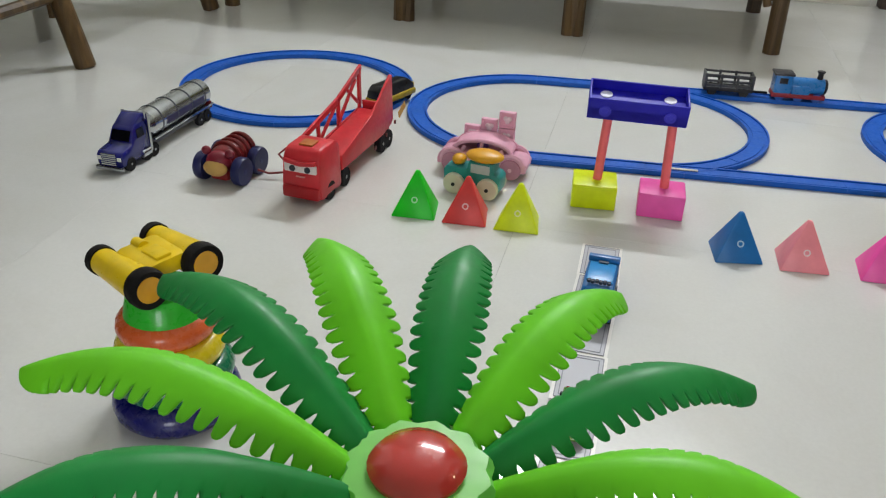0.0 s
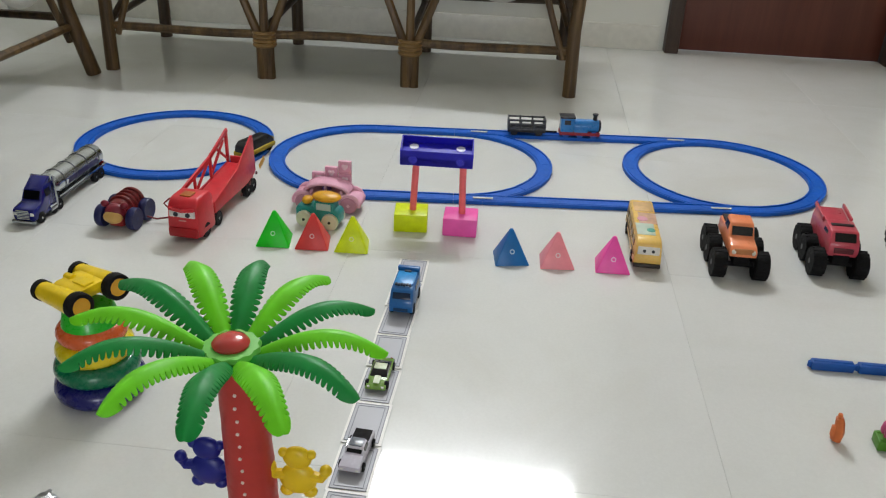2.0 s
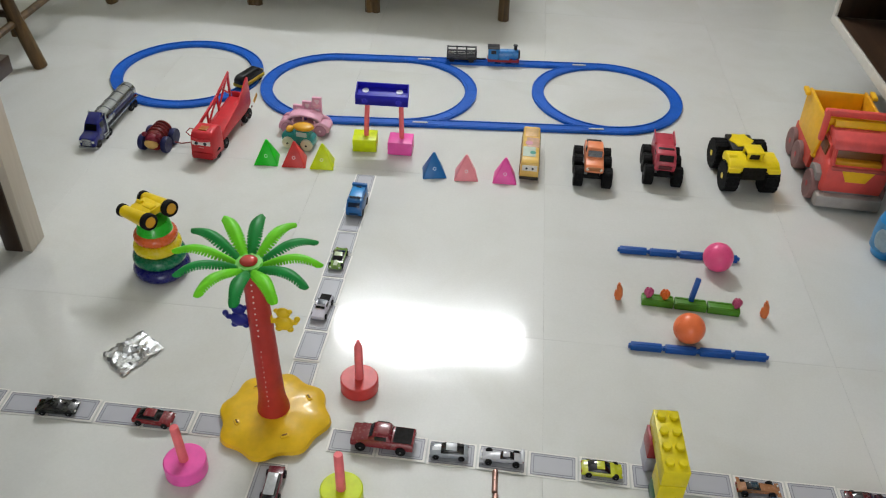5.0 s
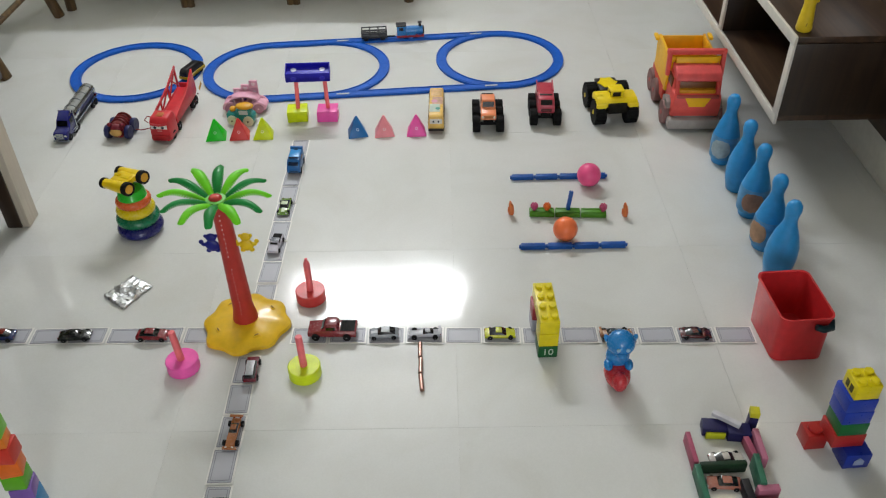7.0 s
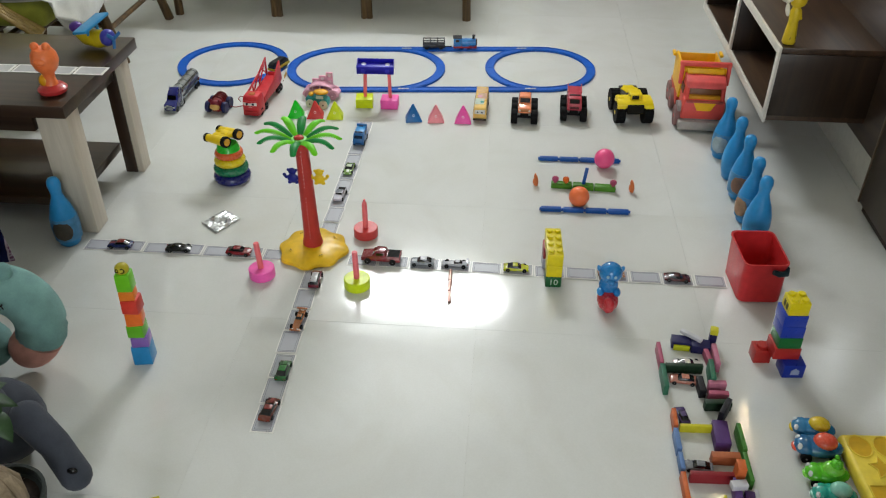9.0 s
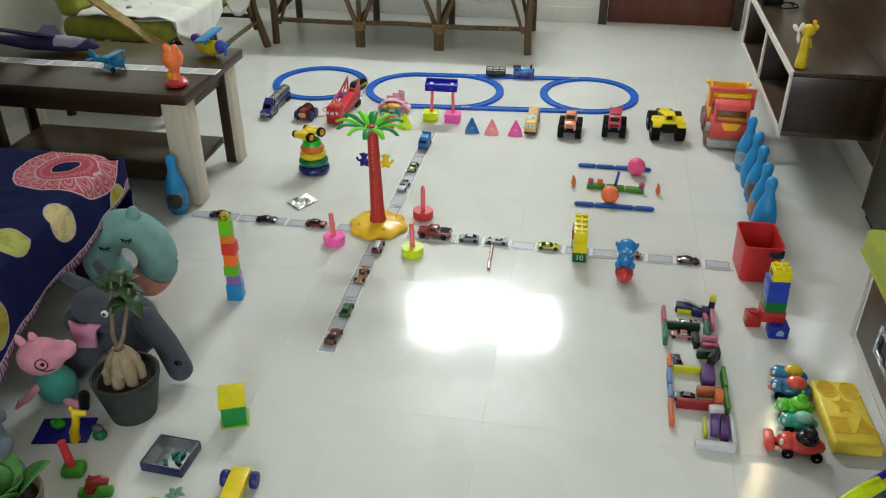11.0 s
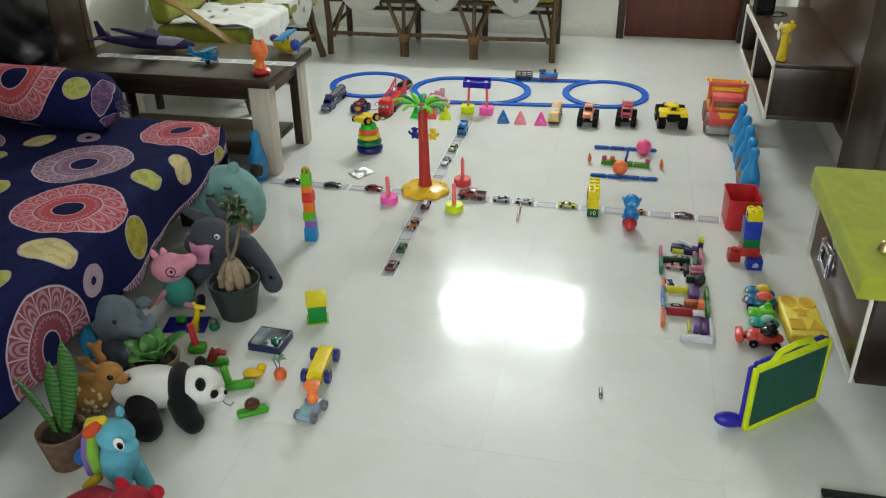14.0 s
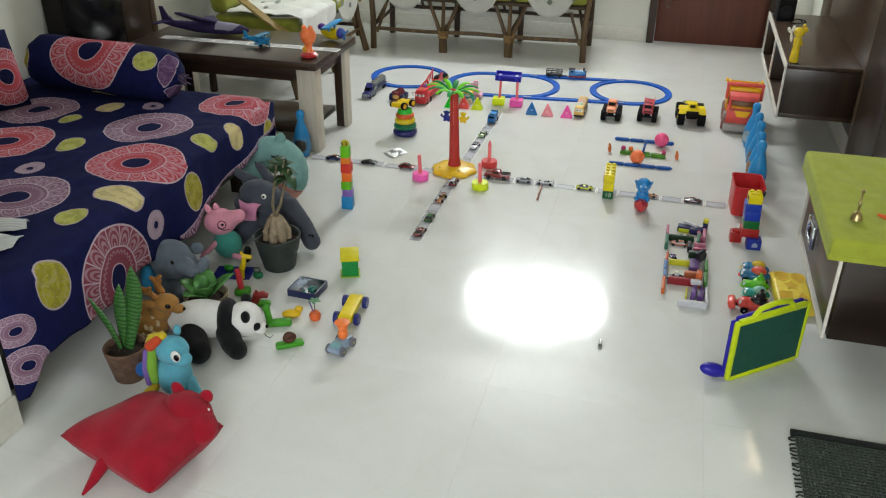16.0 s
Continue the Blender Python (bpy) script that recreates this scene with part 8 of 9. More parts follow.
def pony(g_):
    g_.ball((0.0, 0.0, 0.070), (0.050, 0.044, 0.068))
    g_.ball((0.012, -0.010, 0.160), (0.046, 0.040, 0.042))
    g_.ball((0.045, -0.024, 0.142), (0.026, 0.024, 0.021))
    seg(g_, [(0.02, -0.03, 0.06), (0.032, -0.062, 0.016)], [0.020, 0.019])
    seg(g_, [(0.04, 0.0, 0.05), (0.066, -0.02, 0.016)], [0.020, 0.019])
    g_.ball((0.018, 0.02, 0.205), (0.011, 0.008, 0.018), (0, 10, 0))
    g_.mat(1)
    seg(g_, [(-0.010, -0.012, 0.204), (-0.042, -0.01, 0.192), (-0.056, -0.01, 0.165)], [0.012, 0.014, 0.012])
    g_.mat(2)
    seg(g_, [(-0.020, -0.024, 0.196), (-0.040, -0.030, 0.180)], [0.013, 0.015])
    g_.mat(3)
    seg(g_, [(-0.040, -0.024, 0.160), (-0.046, -0.030, 0.11), (-0.042, -0.034, 0.07)], [0.013, 0.015, 0.012])
    g_.mat(4)
    seg(g_, [(-0.060, -0.02, 0.15), (-0.066, -0.026, 0.10), (-0.062, -0.03, 0.055)], [0.010, 0.012, 0.010])
    g_.mat(5)
    seg(g_, [(-0.064, 0.0, 0.09), (-0.092, 0.0, 0.075)], [0.024, 0.022])
    g_.mat(7)
    seg(g_, [(-0.05, -0.03, 0.04), (-0.075, -0.04, 0.018)], [0.014, 0.012])
    g_.mat(8)
    g_.ball((0.038, -0.0455, 0.165), (0.014, 0.006, 0.018), u=14, v=10)
    g_.mat(6)
    g_.ball((0.042, -0.0500, 0.164), (0.008, 0.004, 0.011), u=10, v=8)


plush("plush_pony", -0.808, -1.728, 6, "sky blue plush pony with a rainbow mane", "plush toy", pony, [fabric("5fa9bd"), fabric("c9ae2e"), fabric("c24a2a"), fabric("7fae3c"), fabric("7a5ea8"), fabric("1f5aa0"), EYEB, fabric("c9ae2e"), WHT], ["body", "yellow_mane", "red_mane", "green_mane", "violet_mane", "blue_tail", "pupil", "yellow_tail", "eye"])

# red animal-shaped cushion
rp = thing("red_plush_cushion", -0.768, -1.968, 0, 0, "flat red plush cushion with a small animal head", "plush cushion")


def red_pad(s):
    def f(a, b):
        P00, P10, P11, P01 = Vector((-0.194, -0.062, 0)), Vector((0.150, -0.182, 0)), Vector((0.200, 0.090, 0)), Vector((-0.045, 0.165, 0))
        p_ = P00.lerp(P10, a).lerp(P01.lerp(P11, a), b)
        x_, y_ = 2 * a - 1, 2 * b - 1
        e = max(0.0, (1 - abs(x_) ** 3.2) * (1 - abs(y_) ** 3.2))
        k = 1 - 0.07 * (1 - abs(x_) ** 2) * abs(y_) ** 3 - 0.07 * (1 - abs(y_) ** 2) * abs(x_) ** 3
        z = (0.062 + (0.062 * e ** 0.5 if s > 0 else -0.058 * e ** 0.45)) * 1.0
        k -= 0.035 * abs(x_ * y_) ** 5
        return (p_.x * k, p_.y * k, z + 0.004 * math.sin(9 * x_ + 4 * y_) * e)
    return f


REDP = fabric("9c1428", 380, 0.0016)
g = G()
g.grid(red_pad(1), 40, 40)
g.grid(red_pad(-1), 40, 40)
part("pad", g, REDP, rp, sharp=75)
g = G()
g.ball((0.105, 0.075, 0.098), (0.075, 0.055, 0.040), (0, 12, -25))
g.ball((0.060, 0.108, 0.134), (0.017, 0.012, 0.024), (0, -25, 0))
g.ball((0.138, 0.112, 0.126), (0.018, 0.013, 0.020), (0, 30, 0))
g.ball((0.145, 0.045, 0.086), (0.058, 0.050, 0.032), (0, 16, -35))
part("head", g, REDP, rp, sharp=75)
part("button_eye", G().ball((0.160, 0.080, 0.112), 0.004, u=8, v=6), plastic("dcdcdc", 0.2), rp)
g = G()
seg(g, [(-0.030, -0.105, 0.050), (-0.038, -0.145, 0.026), (-0.046, -0.176, 0.010)], [0.018, 0.012, 0.004])
part("tail", g, REDP, rp)

# small play-scene pieces
GRN = plastic("3f8f1d", 0.36)
ob = thing("blue_play_card", -0.985, -1.062, 0.0008, 12, "flat blue plastic card on the floor", "toy card")
part("plate", G().box((0, 0, 0.0015), (0.135, 0.088, 0.003), bev=0.001), plastic("171c7e", 0.4), ob)
ob = thing("green_frog_toy", -1.005, -1.055, 0.004, 0, "small green toy frog on the blue card", "toy figure")
g = G()
g.ball((0, 0, 0.011), (0.018, 0.015, 0.012))
g.ball((0.007, -0.008, 0.022), 0.006)
g.ball((-0.007, -0.008, 0.022), 0.006)
part("figure", g, plastic("2f9a25", 0.3), ob)
ob = thing("toy_giraffe", -0.930, -1.085, 0, 14, "yellow toy giraffe figure on the floor", "toy figure")
g = G()
g.tube([(-0.012, 0, 0.0), (-0.010, 0, 0.03), (0.0, 0, 0.055), (0.006, 0, 0.085)], [0.013, 0.012, 0.010, 0.008], 10)
g.tube([(0.0, 0, 0.090), (0.032, 0, 0.086)], [0.009, 0.007], 10)
g.ball((-0.002, 0, 0.102), (0.005, 0.004, 0.008))
part("figure", g, plastic("d8b916", 0.36), ob)
ob = thing("toy_bush", -0.885, -1.070, 0, 0, "small green toy bush with a grey top", "toy bush")
g = G()
g.ball((0, 0, 0.014), (0.018, 0.016, 0.015))
g.mat(1)
g.ball((-0.002, 0, 0.034), (0.014, 0.012, 0.010))
part("figure", g, [plastic("12663a", 0.4), plastic("4d544e", 0.5)], ob)
ob = thing("red_post_toy", -0.885, -1.185, 0, 10, "red rod on a green toy base", "toy post")
part("base", G().box((0, 0, 0.013), (0.052, 0.040, 0.026), bev=0.008), GRN, ob, "green base")
part("rod", G().tube([(-0.004, 0, 0.022), (-0.012, 0.004, 0.095)], 0.0105, 12, 0.9), plastic("b83038", 0.38), ob)
ob = thing("toy_horse_head", -0.800, -1.238, 0, 16, "dark red toy horse head on a green base", "toy figure")
part("base", G().box((0, 0, 0.010), (0.078, 0.026, 0.020), bev=0.007), GRN, ob, "green base")
g = G()
g.tube([(-0.010, 0, 0.018), (-0.004, 0, 0.04), (0.018, 0, 0.046), (0.034, 0, 0.040)], [0.016, 0.015, 0.012, 0.008], 10)
g.ball((-0.004, 0, 0.055), (0.005, 0.004, 0.008))
part("head", g, plastic("8a2420", 0.4), ob)
ob = thing("green_corner_piece", -0.695, -1.330, 0, 22, "green L-shaped toy piece on the floor", "toy piece")
part("foot", G().box((0.010, 0, 0.011), (0.082, 0.026, 0.022), bev=0.007), GRN, ob)
part("upright", G().box((-0.022, 0, 0.045), (0.020, 0.022, 0.066), (0, -8, 0), bev=0.006), GRN, ob)
ob = thing("yellow_bird_toy", -0.668, -1.268, 0, 20, "flat yellow toy bird on the floor", "toy figure")
g = G()
g.ball((0, 0, 0.012), (0.032, 0.020, 0.012))
g.ball((0.024, 0.008, 0.024), (0.014, 0.010, 0.012))
part("figure", g, plastic("d8b01c", 0.36), ob)
ob = thing("toy_snail", -0.603, -1.425, 0, 34, "brown toy snail shell on a green base", "toy figure")
part("base", G().box((0, 0, 0.009), (0.086, 0.028, 0.018), bev=0.007), GRN, ob, "green base")
g = G()
g.torus((0, 0, 0.033), 0.010, 0.010, (90, 0, 0), n=20, k=10)
g.ball((0.012, 0, 0.034), (0.010, 0.009, 0.012))
part("shell", g, plastic("4c2a1c", 0.5), ob, "dark brown shell")
ob = thing("toy_flowerpot", -0.588, -1.262, 0, 0, "tiny orange pot with purple and green plastic leaves", "toy plant")
part("pot", G().lathe([(0.012, 0), (0.017, 0.004), (0.019, 0.020), (0.013, 0.030), (0.0, 0.031)], n=20), plastic("d4622e", 0.4), ob)
part("stem", G().tube([(0, 0, 0.028), (0.002, 0, 0.07)], 0.0012, 6), plastic("43352c", 0.6), ob)
g = G()
leaf(g, (-0.006, 0, 0.028), (-0.25, -0.1, 1), 0.045, 0.006, 0.0)
part("purple_leaf", g, plastic("6a3f98", 0.4), ob, solid=0.002)
g = G()
for a in range(5):
    leaf(g, (0.002, 0, 0.068), (math.cos(a * 1.26), math.sin(a * 1.26), 0.35), 0.024, 0.007, 0.2)
part("green_leaf", g, plastic("5c8a68", 0.4), ob, solid=0.001)

ob = thing("tin_tray", -0.682, -1.105, 0, -3, "open square tin with a navy rim and shiny inside", "tin")
g = G()
for s in (-1, 1):
    g.box((0, s * 0.0475, 0.0125), (0.104, 0.004, 0.025), bev=0.0012)
    g.box((s * 0.051, 0, 0.0125), (0.004, 0.092, 0.025), bev=0.0012)
part("rim", g, plastic("18204a", 0.3, coat=0.3), ob, "navy enamelled rim")
part("floor", G().box((0, 0, 0.0020), (0.098, 0.091, 0.003)), metal("b8bcc0", 0.2), ob, "bright tin inside")
g = G()
for s in (-1, 1):
    g.box((0, s * 0.0445, 0.0125), (0.097, 0.0015, 0.022))
    g.box((s * 0.0483, 0, 0.0125), (0.0015, 0.088, 0.022))
part("inner_wall", g, metal("a8adb2", 0.22), ob)
random.seed(6)
for k in range(5):
    tr_ = thing("teal_trinket", -0.680 + random.uniform(-0.02, 0.03), -1.105 + random.uniform(-0.02, 0.02), 0.0038, random.uniform(0, 180), "small teal plastic trinket in the tin", "trinket", "trinkets in the tin")
    part("body", G().box((0, 0, 0.005), (0.022, 0.010, 0.009), bev=0.003), plastic("1d6a5e", 0.25, coat=0.4), tr_)

hs = thing("toy_house", -0.586, -0.949, 0, 22, "green toy house block with a yellow roof", "toy house")
part("wall_shell", G().box((0, 0, 0.036), (0.058, 0.052, 0.070), bev=0.0015), plastic("158238", 0.4), hs)
part("base", G().box((0, 0, 0.0015), (0.070, 0.062, 0.003), bev=0.0008), plastic("8fae1c", 0.4), hs)
part("roof", G().box((0, 0, 0.0775), (0.066, 0.070, 0.006), (16, 0, 0), bev=0.0015), plastic("cfc318", 0.38), hs, "yellow sloping roof")

yc = thing("yellow_toy_car", -0.485, -1.205, 0, 95, "plain yellow plastic toy car with four navy wheels", "toy car")
g = G()
g.side([(-0.078, 0.018), (0.078, 0.018), (0.078, 0.034), (0.040, 0.040), (-0.060, 0.040), (-0.078, 0.036)], 0.044, 0.003)
part("chassis", g, plastic("ecd21a", 0.36), yc)
part("tow_hook", G().tube([(-0.076, 0, 0.024), (-0.086, 0, 0.022), (-0.090, 0, 0.026)], 0.003, 8), plastic("e6ca18", 0.36), yc)
for x in (-0.052, 0.052):
    for y in (-0.034, 0.034):
        wheel(yc, x, y, 0.020, 0.015, plastic("1e256e", 0.36), plastic("2a3288", 0.36))
bg = thing("toy_buggy", -0.446, -1.395, 0, -100, "lilac toy buggy with an orange driver figure", "toy car")
bg.scale = (1.18, 1.18, 1.18)
g = G()
g.side([(-0.036, 0.008), (0.038, 0.008), (0.040, 0.022), (0.020, 0.030), (-0.010, 0.030), (-0.036, 0.026)], 0.038, 0.004, 0.2, 0.02, 0.03)
part("body", g, plastic("8fa0b6", 0.34, 0.25), bg)
part("bonnet", G().box((0.022, 0, 0.026), (0.024, 0.026, 0.006), (0, 12, 0), bev=0.002), plastic("7fb0b4", 0.34), bg, "teal bonnet")
g = G()
g.ball((-0.012, 0, 0.040), (0.014, 0.013, 0.018))
g.ball((-0.012, 0, 0.064), (0.014, 0.014, 0.012))
g.lathe([(0.018, 0), (0.020, 0.004), (0.012, 0.006), (0, 0.007)], (-0.012, 0, 0.072), n=18)
part("driver", g, plastic("ee7c3c", 0.36), bg, "plain orange driver figure")
for x in (-0.024, 0.026):
    for y in (-0.021, 0.021):
        wheel(bg, x, y, 0.0125, 0.008, plastic("6a6a72", 0.5), plastic("d8cf4a", 0.4))
bt = thing("pen_battery", 0.3185, -1.160, 0.0056, 4, "silver and dark pen battery lying on the floor", "battery")
part("case", G().cyl((0, 0, 0), 0.0052, 0.044, (90, 0, 0), 16, bev=0.0006), metal("a9a9a6", 0.3), bt)
part("label_band", G().cyl((0, -0.012, 0), 0.0054, 0.016, (90, 0, 0), 16), plastic("3a3a3a", 0.4), bt)
part("terminal", G().cyl((0, 0.0255, 0), 0.0025, 0.003, (90, 0, 0), 10), SILV, bt)

# ---- building-block tower on the right ----
bt2 = thing("brick_tower", 0.786, -0.322, 0, 4, "tower of blue, green, red and yellow building bricks", "building blocks")
brick(bt2, (0.020, -0.022, 0.020), (0.052, 0.048, 0.040), plastic("17329a", 0.3), 2, 2, "blue bottom brick", False)
part("pale_emblem", G().prism([(-0.010, -0.008), (0.010, -0.008), (0.010, 0.004), (0.0, 0.012), (-0.010, 0.004)], 0.0012, (0.022, -0.0468, 0.020), (90, 0, 0)), plastic("9aa6c4", 0.4), bt2, "pale printed shape")
brick(bt2, (-0.040, 0.026, 0.020), (0.042, 0.040, 0.040), plastic("a82420", 0.32), 1, 1, "red floor brick")
brick(bt2, (0.002, 0.004, 0.0575), (0.064, 0.056, 0.034), plastic("b02a26", 0.32), 2, 2, "red brick", False)
brick(bt2, (0.002, 0.004, 0.0915), (0.056, 0.056, 0.033), plastic("12682f", 0.32), 2, 2, "green brick", False)
brick(bt2, (0.000, 0.004, 0.1255), (0.056, 0.056, 0.034), plastic("1c3ba8", 0.3), 2, 2, "blue brick", False)
brick(bt2, (-0.002, 0.004, 0.1595), (0.056, 0.056, 0.033), plastic("1c3ba8", 0.3), 2, 2, "blue brick", False)
brick(bt2, (0.000, 0.002, 0.1945), (0.048, 0.048, 0.036), BYL, 2, 2, "yellow brick with studs")
g = G()
for k in range(2):
    g.box((-0.0243, 0.010 - 0.015 * k, 0.193), (0.0012, 0.010, 0.016))
part("mark", g, plastic("4a4612", 0.5), bt2, "dark printed bars")


# ---- row of little planks built into parking bays ----
def plank(x, y, rz, h, L=0.074, w=0.012, hh=0.026, z=0.0, tilt=0):
    ob = thing("wooden_plank", x, y, 0, rz, PLANKS[h] + " toy plank standing in the built bays", "toy plank", "planks of the parking bays")
    part("block", G().box((0, 0, z + hh / 2 + 0.0002), (L, w, hh), (0, tilt, 0), bev=0.0012), plastic(h, 0.45, 0.15, key="_plank"), ob)


PLANKS = {"1c1a4e": "dark purple", "c3c81c": "yellow-green", "c9c8cc": "white", "12301c": "dark green", "a8506a": "dusty pink", "2f6a52": "green", "b87088": "light pink", "14141c": "black",
          "c8642f": "orange", "52306e": "purple", "5f7fb0": "blue-grey", "8a2028": "dark red", "3f7a2a": "leaf green", "6a4a8a": "lilac", "b0623c": "rust", "c7c024": "yellow"}
plank(0.555, -0.268, -6, "1c1a4e", 0.052, 0.030, 0.022)
plank(0.600, -0.282, -6, "1c1a4e", 0.046, 0.032, 0.024)
plank(0.553, -0.287, -4, "c3c81c", 0.040, 0.006, 0.016)
plank(0.578, -0.262, -38, "c9c8cc", 0.060, 0.012, 0.010, 0.0245)
plank(0.632, -0.262, 80, "1c1a4e", 0.020, 0.018, 0.042)
plank(0.632, -0.262, 80, "c7c024", 0.021, 0.019, 0.014, 0.0425)
plank(0.491, -0.330, 90, "a8506a", 0.075, 0.010, 0.030)
plank(0.491, -0.412, 90, "2f6a52", 0.080, 0.012, 0.030)
plank(0.545, -0.368, 2, "12301c", 0.092, 0.011, 0.026)
plank(0.629, -0.325, 88, "b87088", 0.076, 0.012, 0.030)
plank(0.612, -0.330, 96, "a8506a", 0.060, 0.012, 0.022)
plank(0.606, -0.392, 86, "2f6a52", 0.070, 0.012, 0.040)
plank(0.576, -0.430, 92, "14141c", 0.050, 0.016, 0.026)
plank(0.612, -0.432, 2, "b87088", 0.042, 0.014, 0.034)
plank(0.612, -0.458, 0, "a8506a", 0.046, 0.014, 0.026)
plank(0.605, -0.488, 4, "12301c", 0.062, 0.016, 0.026)
plank(0.612, -0.520, 60, "14141c", 0.056, 0.012, 0.046)
plank(0.548, -0.564, 2, "c7c024", 0.084, 0.008, 0.022)
plank(0.497, -0.545, 88, "c8642f", 0.054, 0.010, 0.026)
plank(0.494, -0.610, 90, "5f7fb0", 0.062, 0.011, 0.026)
plank(0.594, -0.585, 88, "52306e", 0.070, 0.034, 0.028)
plank(0.634, -0.600, 90, "3f7a2a", 0.078, 0.010, 0.034)
plank(0.632, -0.682, 90, "3f7a2a", 0.078, 0.010, 0.030)
plank(0.592, -0.650, 2, "b0623c", 0.062, 0.018, 0.026)
plank(0.556, -0.706, 2, "8a2028", 0.100, 0.012, 0.028)
plank(0.494, -0.670, 90, "5f7fb0", 0.046, 0.010, 0.024)
plank(0.492, -0.745, 90, "c8642f", 0.086, 0.011, 0.024)
plank(0.607, -0.705, 88, "c8642f", 0.030, 0.018, 0.060)
plank(0.596, -0.760, 84, "6a4a8a", 0.090, 0.016, 0.030)
plank(0.618, -0.780, 84, "52306e", 0.070, 0.020, 0.026)
plank(0.598, -0.742, 10, "c9c8cc", 0.034, 0.018, 0.014, 0.0305)
plank(0.590, -0.846, 0, "c9c8cc", 0.094, 0.014, 0.022)
plank(0.636, -0.786, 90, "c9c8cc", 0.100, 0.010, 0.022)
plank(0.570, -0.785, 88, "c7c024", 0.060, 0.006, 0.020)
diecast(0.560, -0.345, 4, "c9c4bd", "white die-cast car parked in a plank bay", "sport", 0.95, z=0.0)
diecast(0.540, -0.402, 176, "a86a58", "rose die-cast car parked in a plank bay", "sedan", 0.9, z=0.0)
diecast(0.520, -0.522, 100, "4a3a6a", "purple die-cast car parked in a plank bay", "sedan", 0.75, z=0.0)
diecast(0.532, -0.672, 176, "7d8086", "grey die-cast car parked in a plank bay", "sedan", 0.85, z=0.0)


# ---- four bubble cars by the shape sorter ----
def bubble(x, y, rz, h1, h2, label, L=0.1, figure=""):
    ob = thing("bubble_car", x, y, 0, rz, label, "toy car", "bubble cars")
    s = L / 0.1
    g_ = G()
    g_.ball((0, 0, 0.024 * s), (0.050 * s, 0.029 * s, 0.019 * s))
    g_.ball((0.030 * s, 0, 0.024 * s), (0.024 * s, 0.027 * s, 0.018 * s))
    b_ = part("body", g_, plastic(h1, 0.22, coat=0.5), ob)
    part("cabin", G().ball((-0.008 * s, 0, 0.040 * s), (0.026 * s, 0.022 * s, 0.017 * s)), plastic(h2, 0.25, coat=0.4), b_)
    for y_ in (-0.012, 0.012):
        part("headlight", G().ball((0.044 * s, y_ * s, 0.030 * s), (0.006 * s, 0.008 * s, 0.008 * s), u=12, v=8), plastic("d9dbd8", 0.2), b_)
    part("nose", G().ball((0.050 * s, 0, 0.018 * s), (0.008 * s, 0.014 * s, 0.006 * s), u=12, v=8), plastic(h2, 0.3), b_)
    if figure:
        g_ = G()
        g_.ball((-0.012 * s, 0, 0.056 * s), (0.015 * s, 0.015 * s, 0.013 * s))
        for y_ in (-0.010, 0.010):
            g_.ball((-0.012 * s, y_ * s, 0.070 * s), 0.006 * s, u=10, v=8)
        part("figure", g_, plastic(figure, 0.35), ob, "plain driver figure")
    for xx in (-0.030, 0.030):
        for yy in (-0.026, 0.026):
            wheel(ob, xx * s, yy * s, 0.012 * s, 0.010 * s, rubber(), plastic("c8c8c4", 0.3))
    return ob


bubble(0.806, -0.552, 172, "2f7cab", "dcbc30", "blue and yellow rounded toy car", 0.092)
bubble(0.802, -0.608, 176, "2a6a98", "e05a44", "blue rounded toy engine with a red front", 0.102)
bubble(0.800, -0.680, 178, "5cc426", "86dc4c", "bright green rounded toy car with knobs", 0.090, "5fc02c")
bubble(0.800, -0.735, 178, "2aa896", "8fd0bc", "teal rounded toy car", 0.088)
rc = bubble(0.790, -0.818, 176, "e2463c", "1a1416", "red toy loader with a black driver figure", 0.108, "17151a")
part("bucket", G().box((0.074, 0, 0.022), (0.024, 0.050, 0.030), (0, 18, 0), bev=0.006), plastic("e8584c", 0.3), rc, "red front bucket")
part("loader_arm", G().box((0.056, 0, 0.026), (0.024, 0.014, 0.010), bev=0.003), plastic("c63a32", 0.3), rc)

ss = thing("shape_sorter", 0.915, -0.688, 0, 3, "yellow plastic shape sorter tray with cut-out shapes", "shape sorter")
SSY = plastic("fbdd50", 0.36)
# darker tray yellow, painting the shade inside the cut-outs
SS_SHADED = plastic("e3b42c", 0.42)
g = G()
g.box((0, 0, 0.017), (0.122, 0.250, 0.034), bev=0.010, seg=3, top=0.94)
part("tray", g, SSY, ss)
shapes = []
for cx, cy, n, rr, a0 in ((-0.026, 0.080, 16, 0.024, 0), (0.028, 0.078, 16, 0.024, 0), (0.0, 0.020, 10, 0.026, 18), (-0.026, -0.055, 4, 0.030, 45), (0.030, -0.058, 3, 0.030, 90)):
    poly = [(rr * (0.5 if (n == 10 and q % 2) else 1) * math.cos(radians(a0 + 360 * q / n)), rr * 1.25 * (0.5 if (n == 10 and q % 2) else 1) * math.sin(radians(a0 + 360 * q / n))) for q in range(n)]
    part("cut_out", G().prism(poly, 0.0012, (cx, cy, 0.0335)), SS_SHADED, ss, "flat shape, darker yellow in place of recess shade")
    g = G()
    g.tube([(p_[0] * 1.04 + cx, p_[1] * 1.04 + cy, 0.0345) for p_ in poly + poly[:1]], 0.0022, 6)
    part("cut_out_rim", g, SSY, ss)

# ---- drawing board ----
bd2 = thing("drawing_board", 0.793, -1.157, 0, 40.2, "toy drawing board with a green slate and lime frame", "toy board")
LM = plastic("c4d617", 0.32)
BLU = plastic("261f9a", 0.32)
g = G()
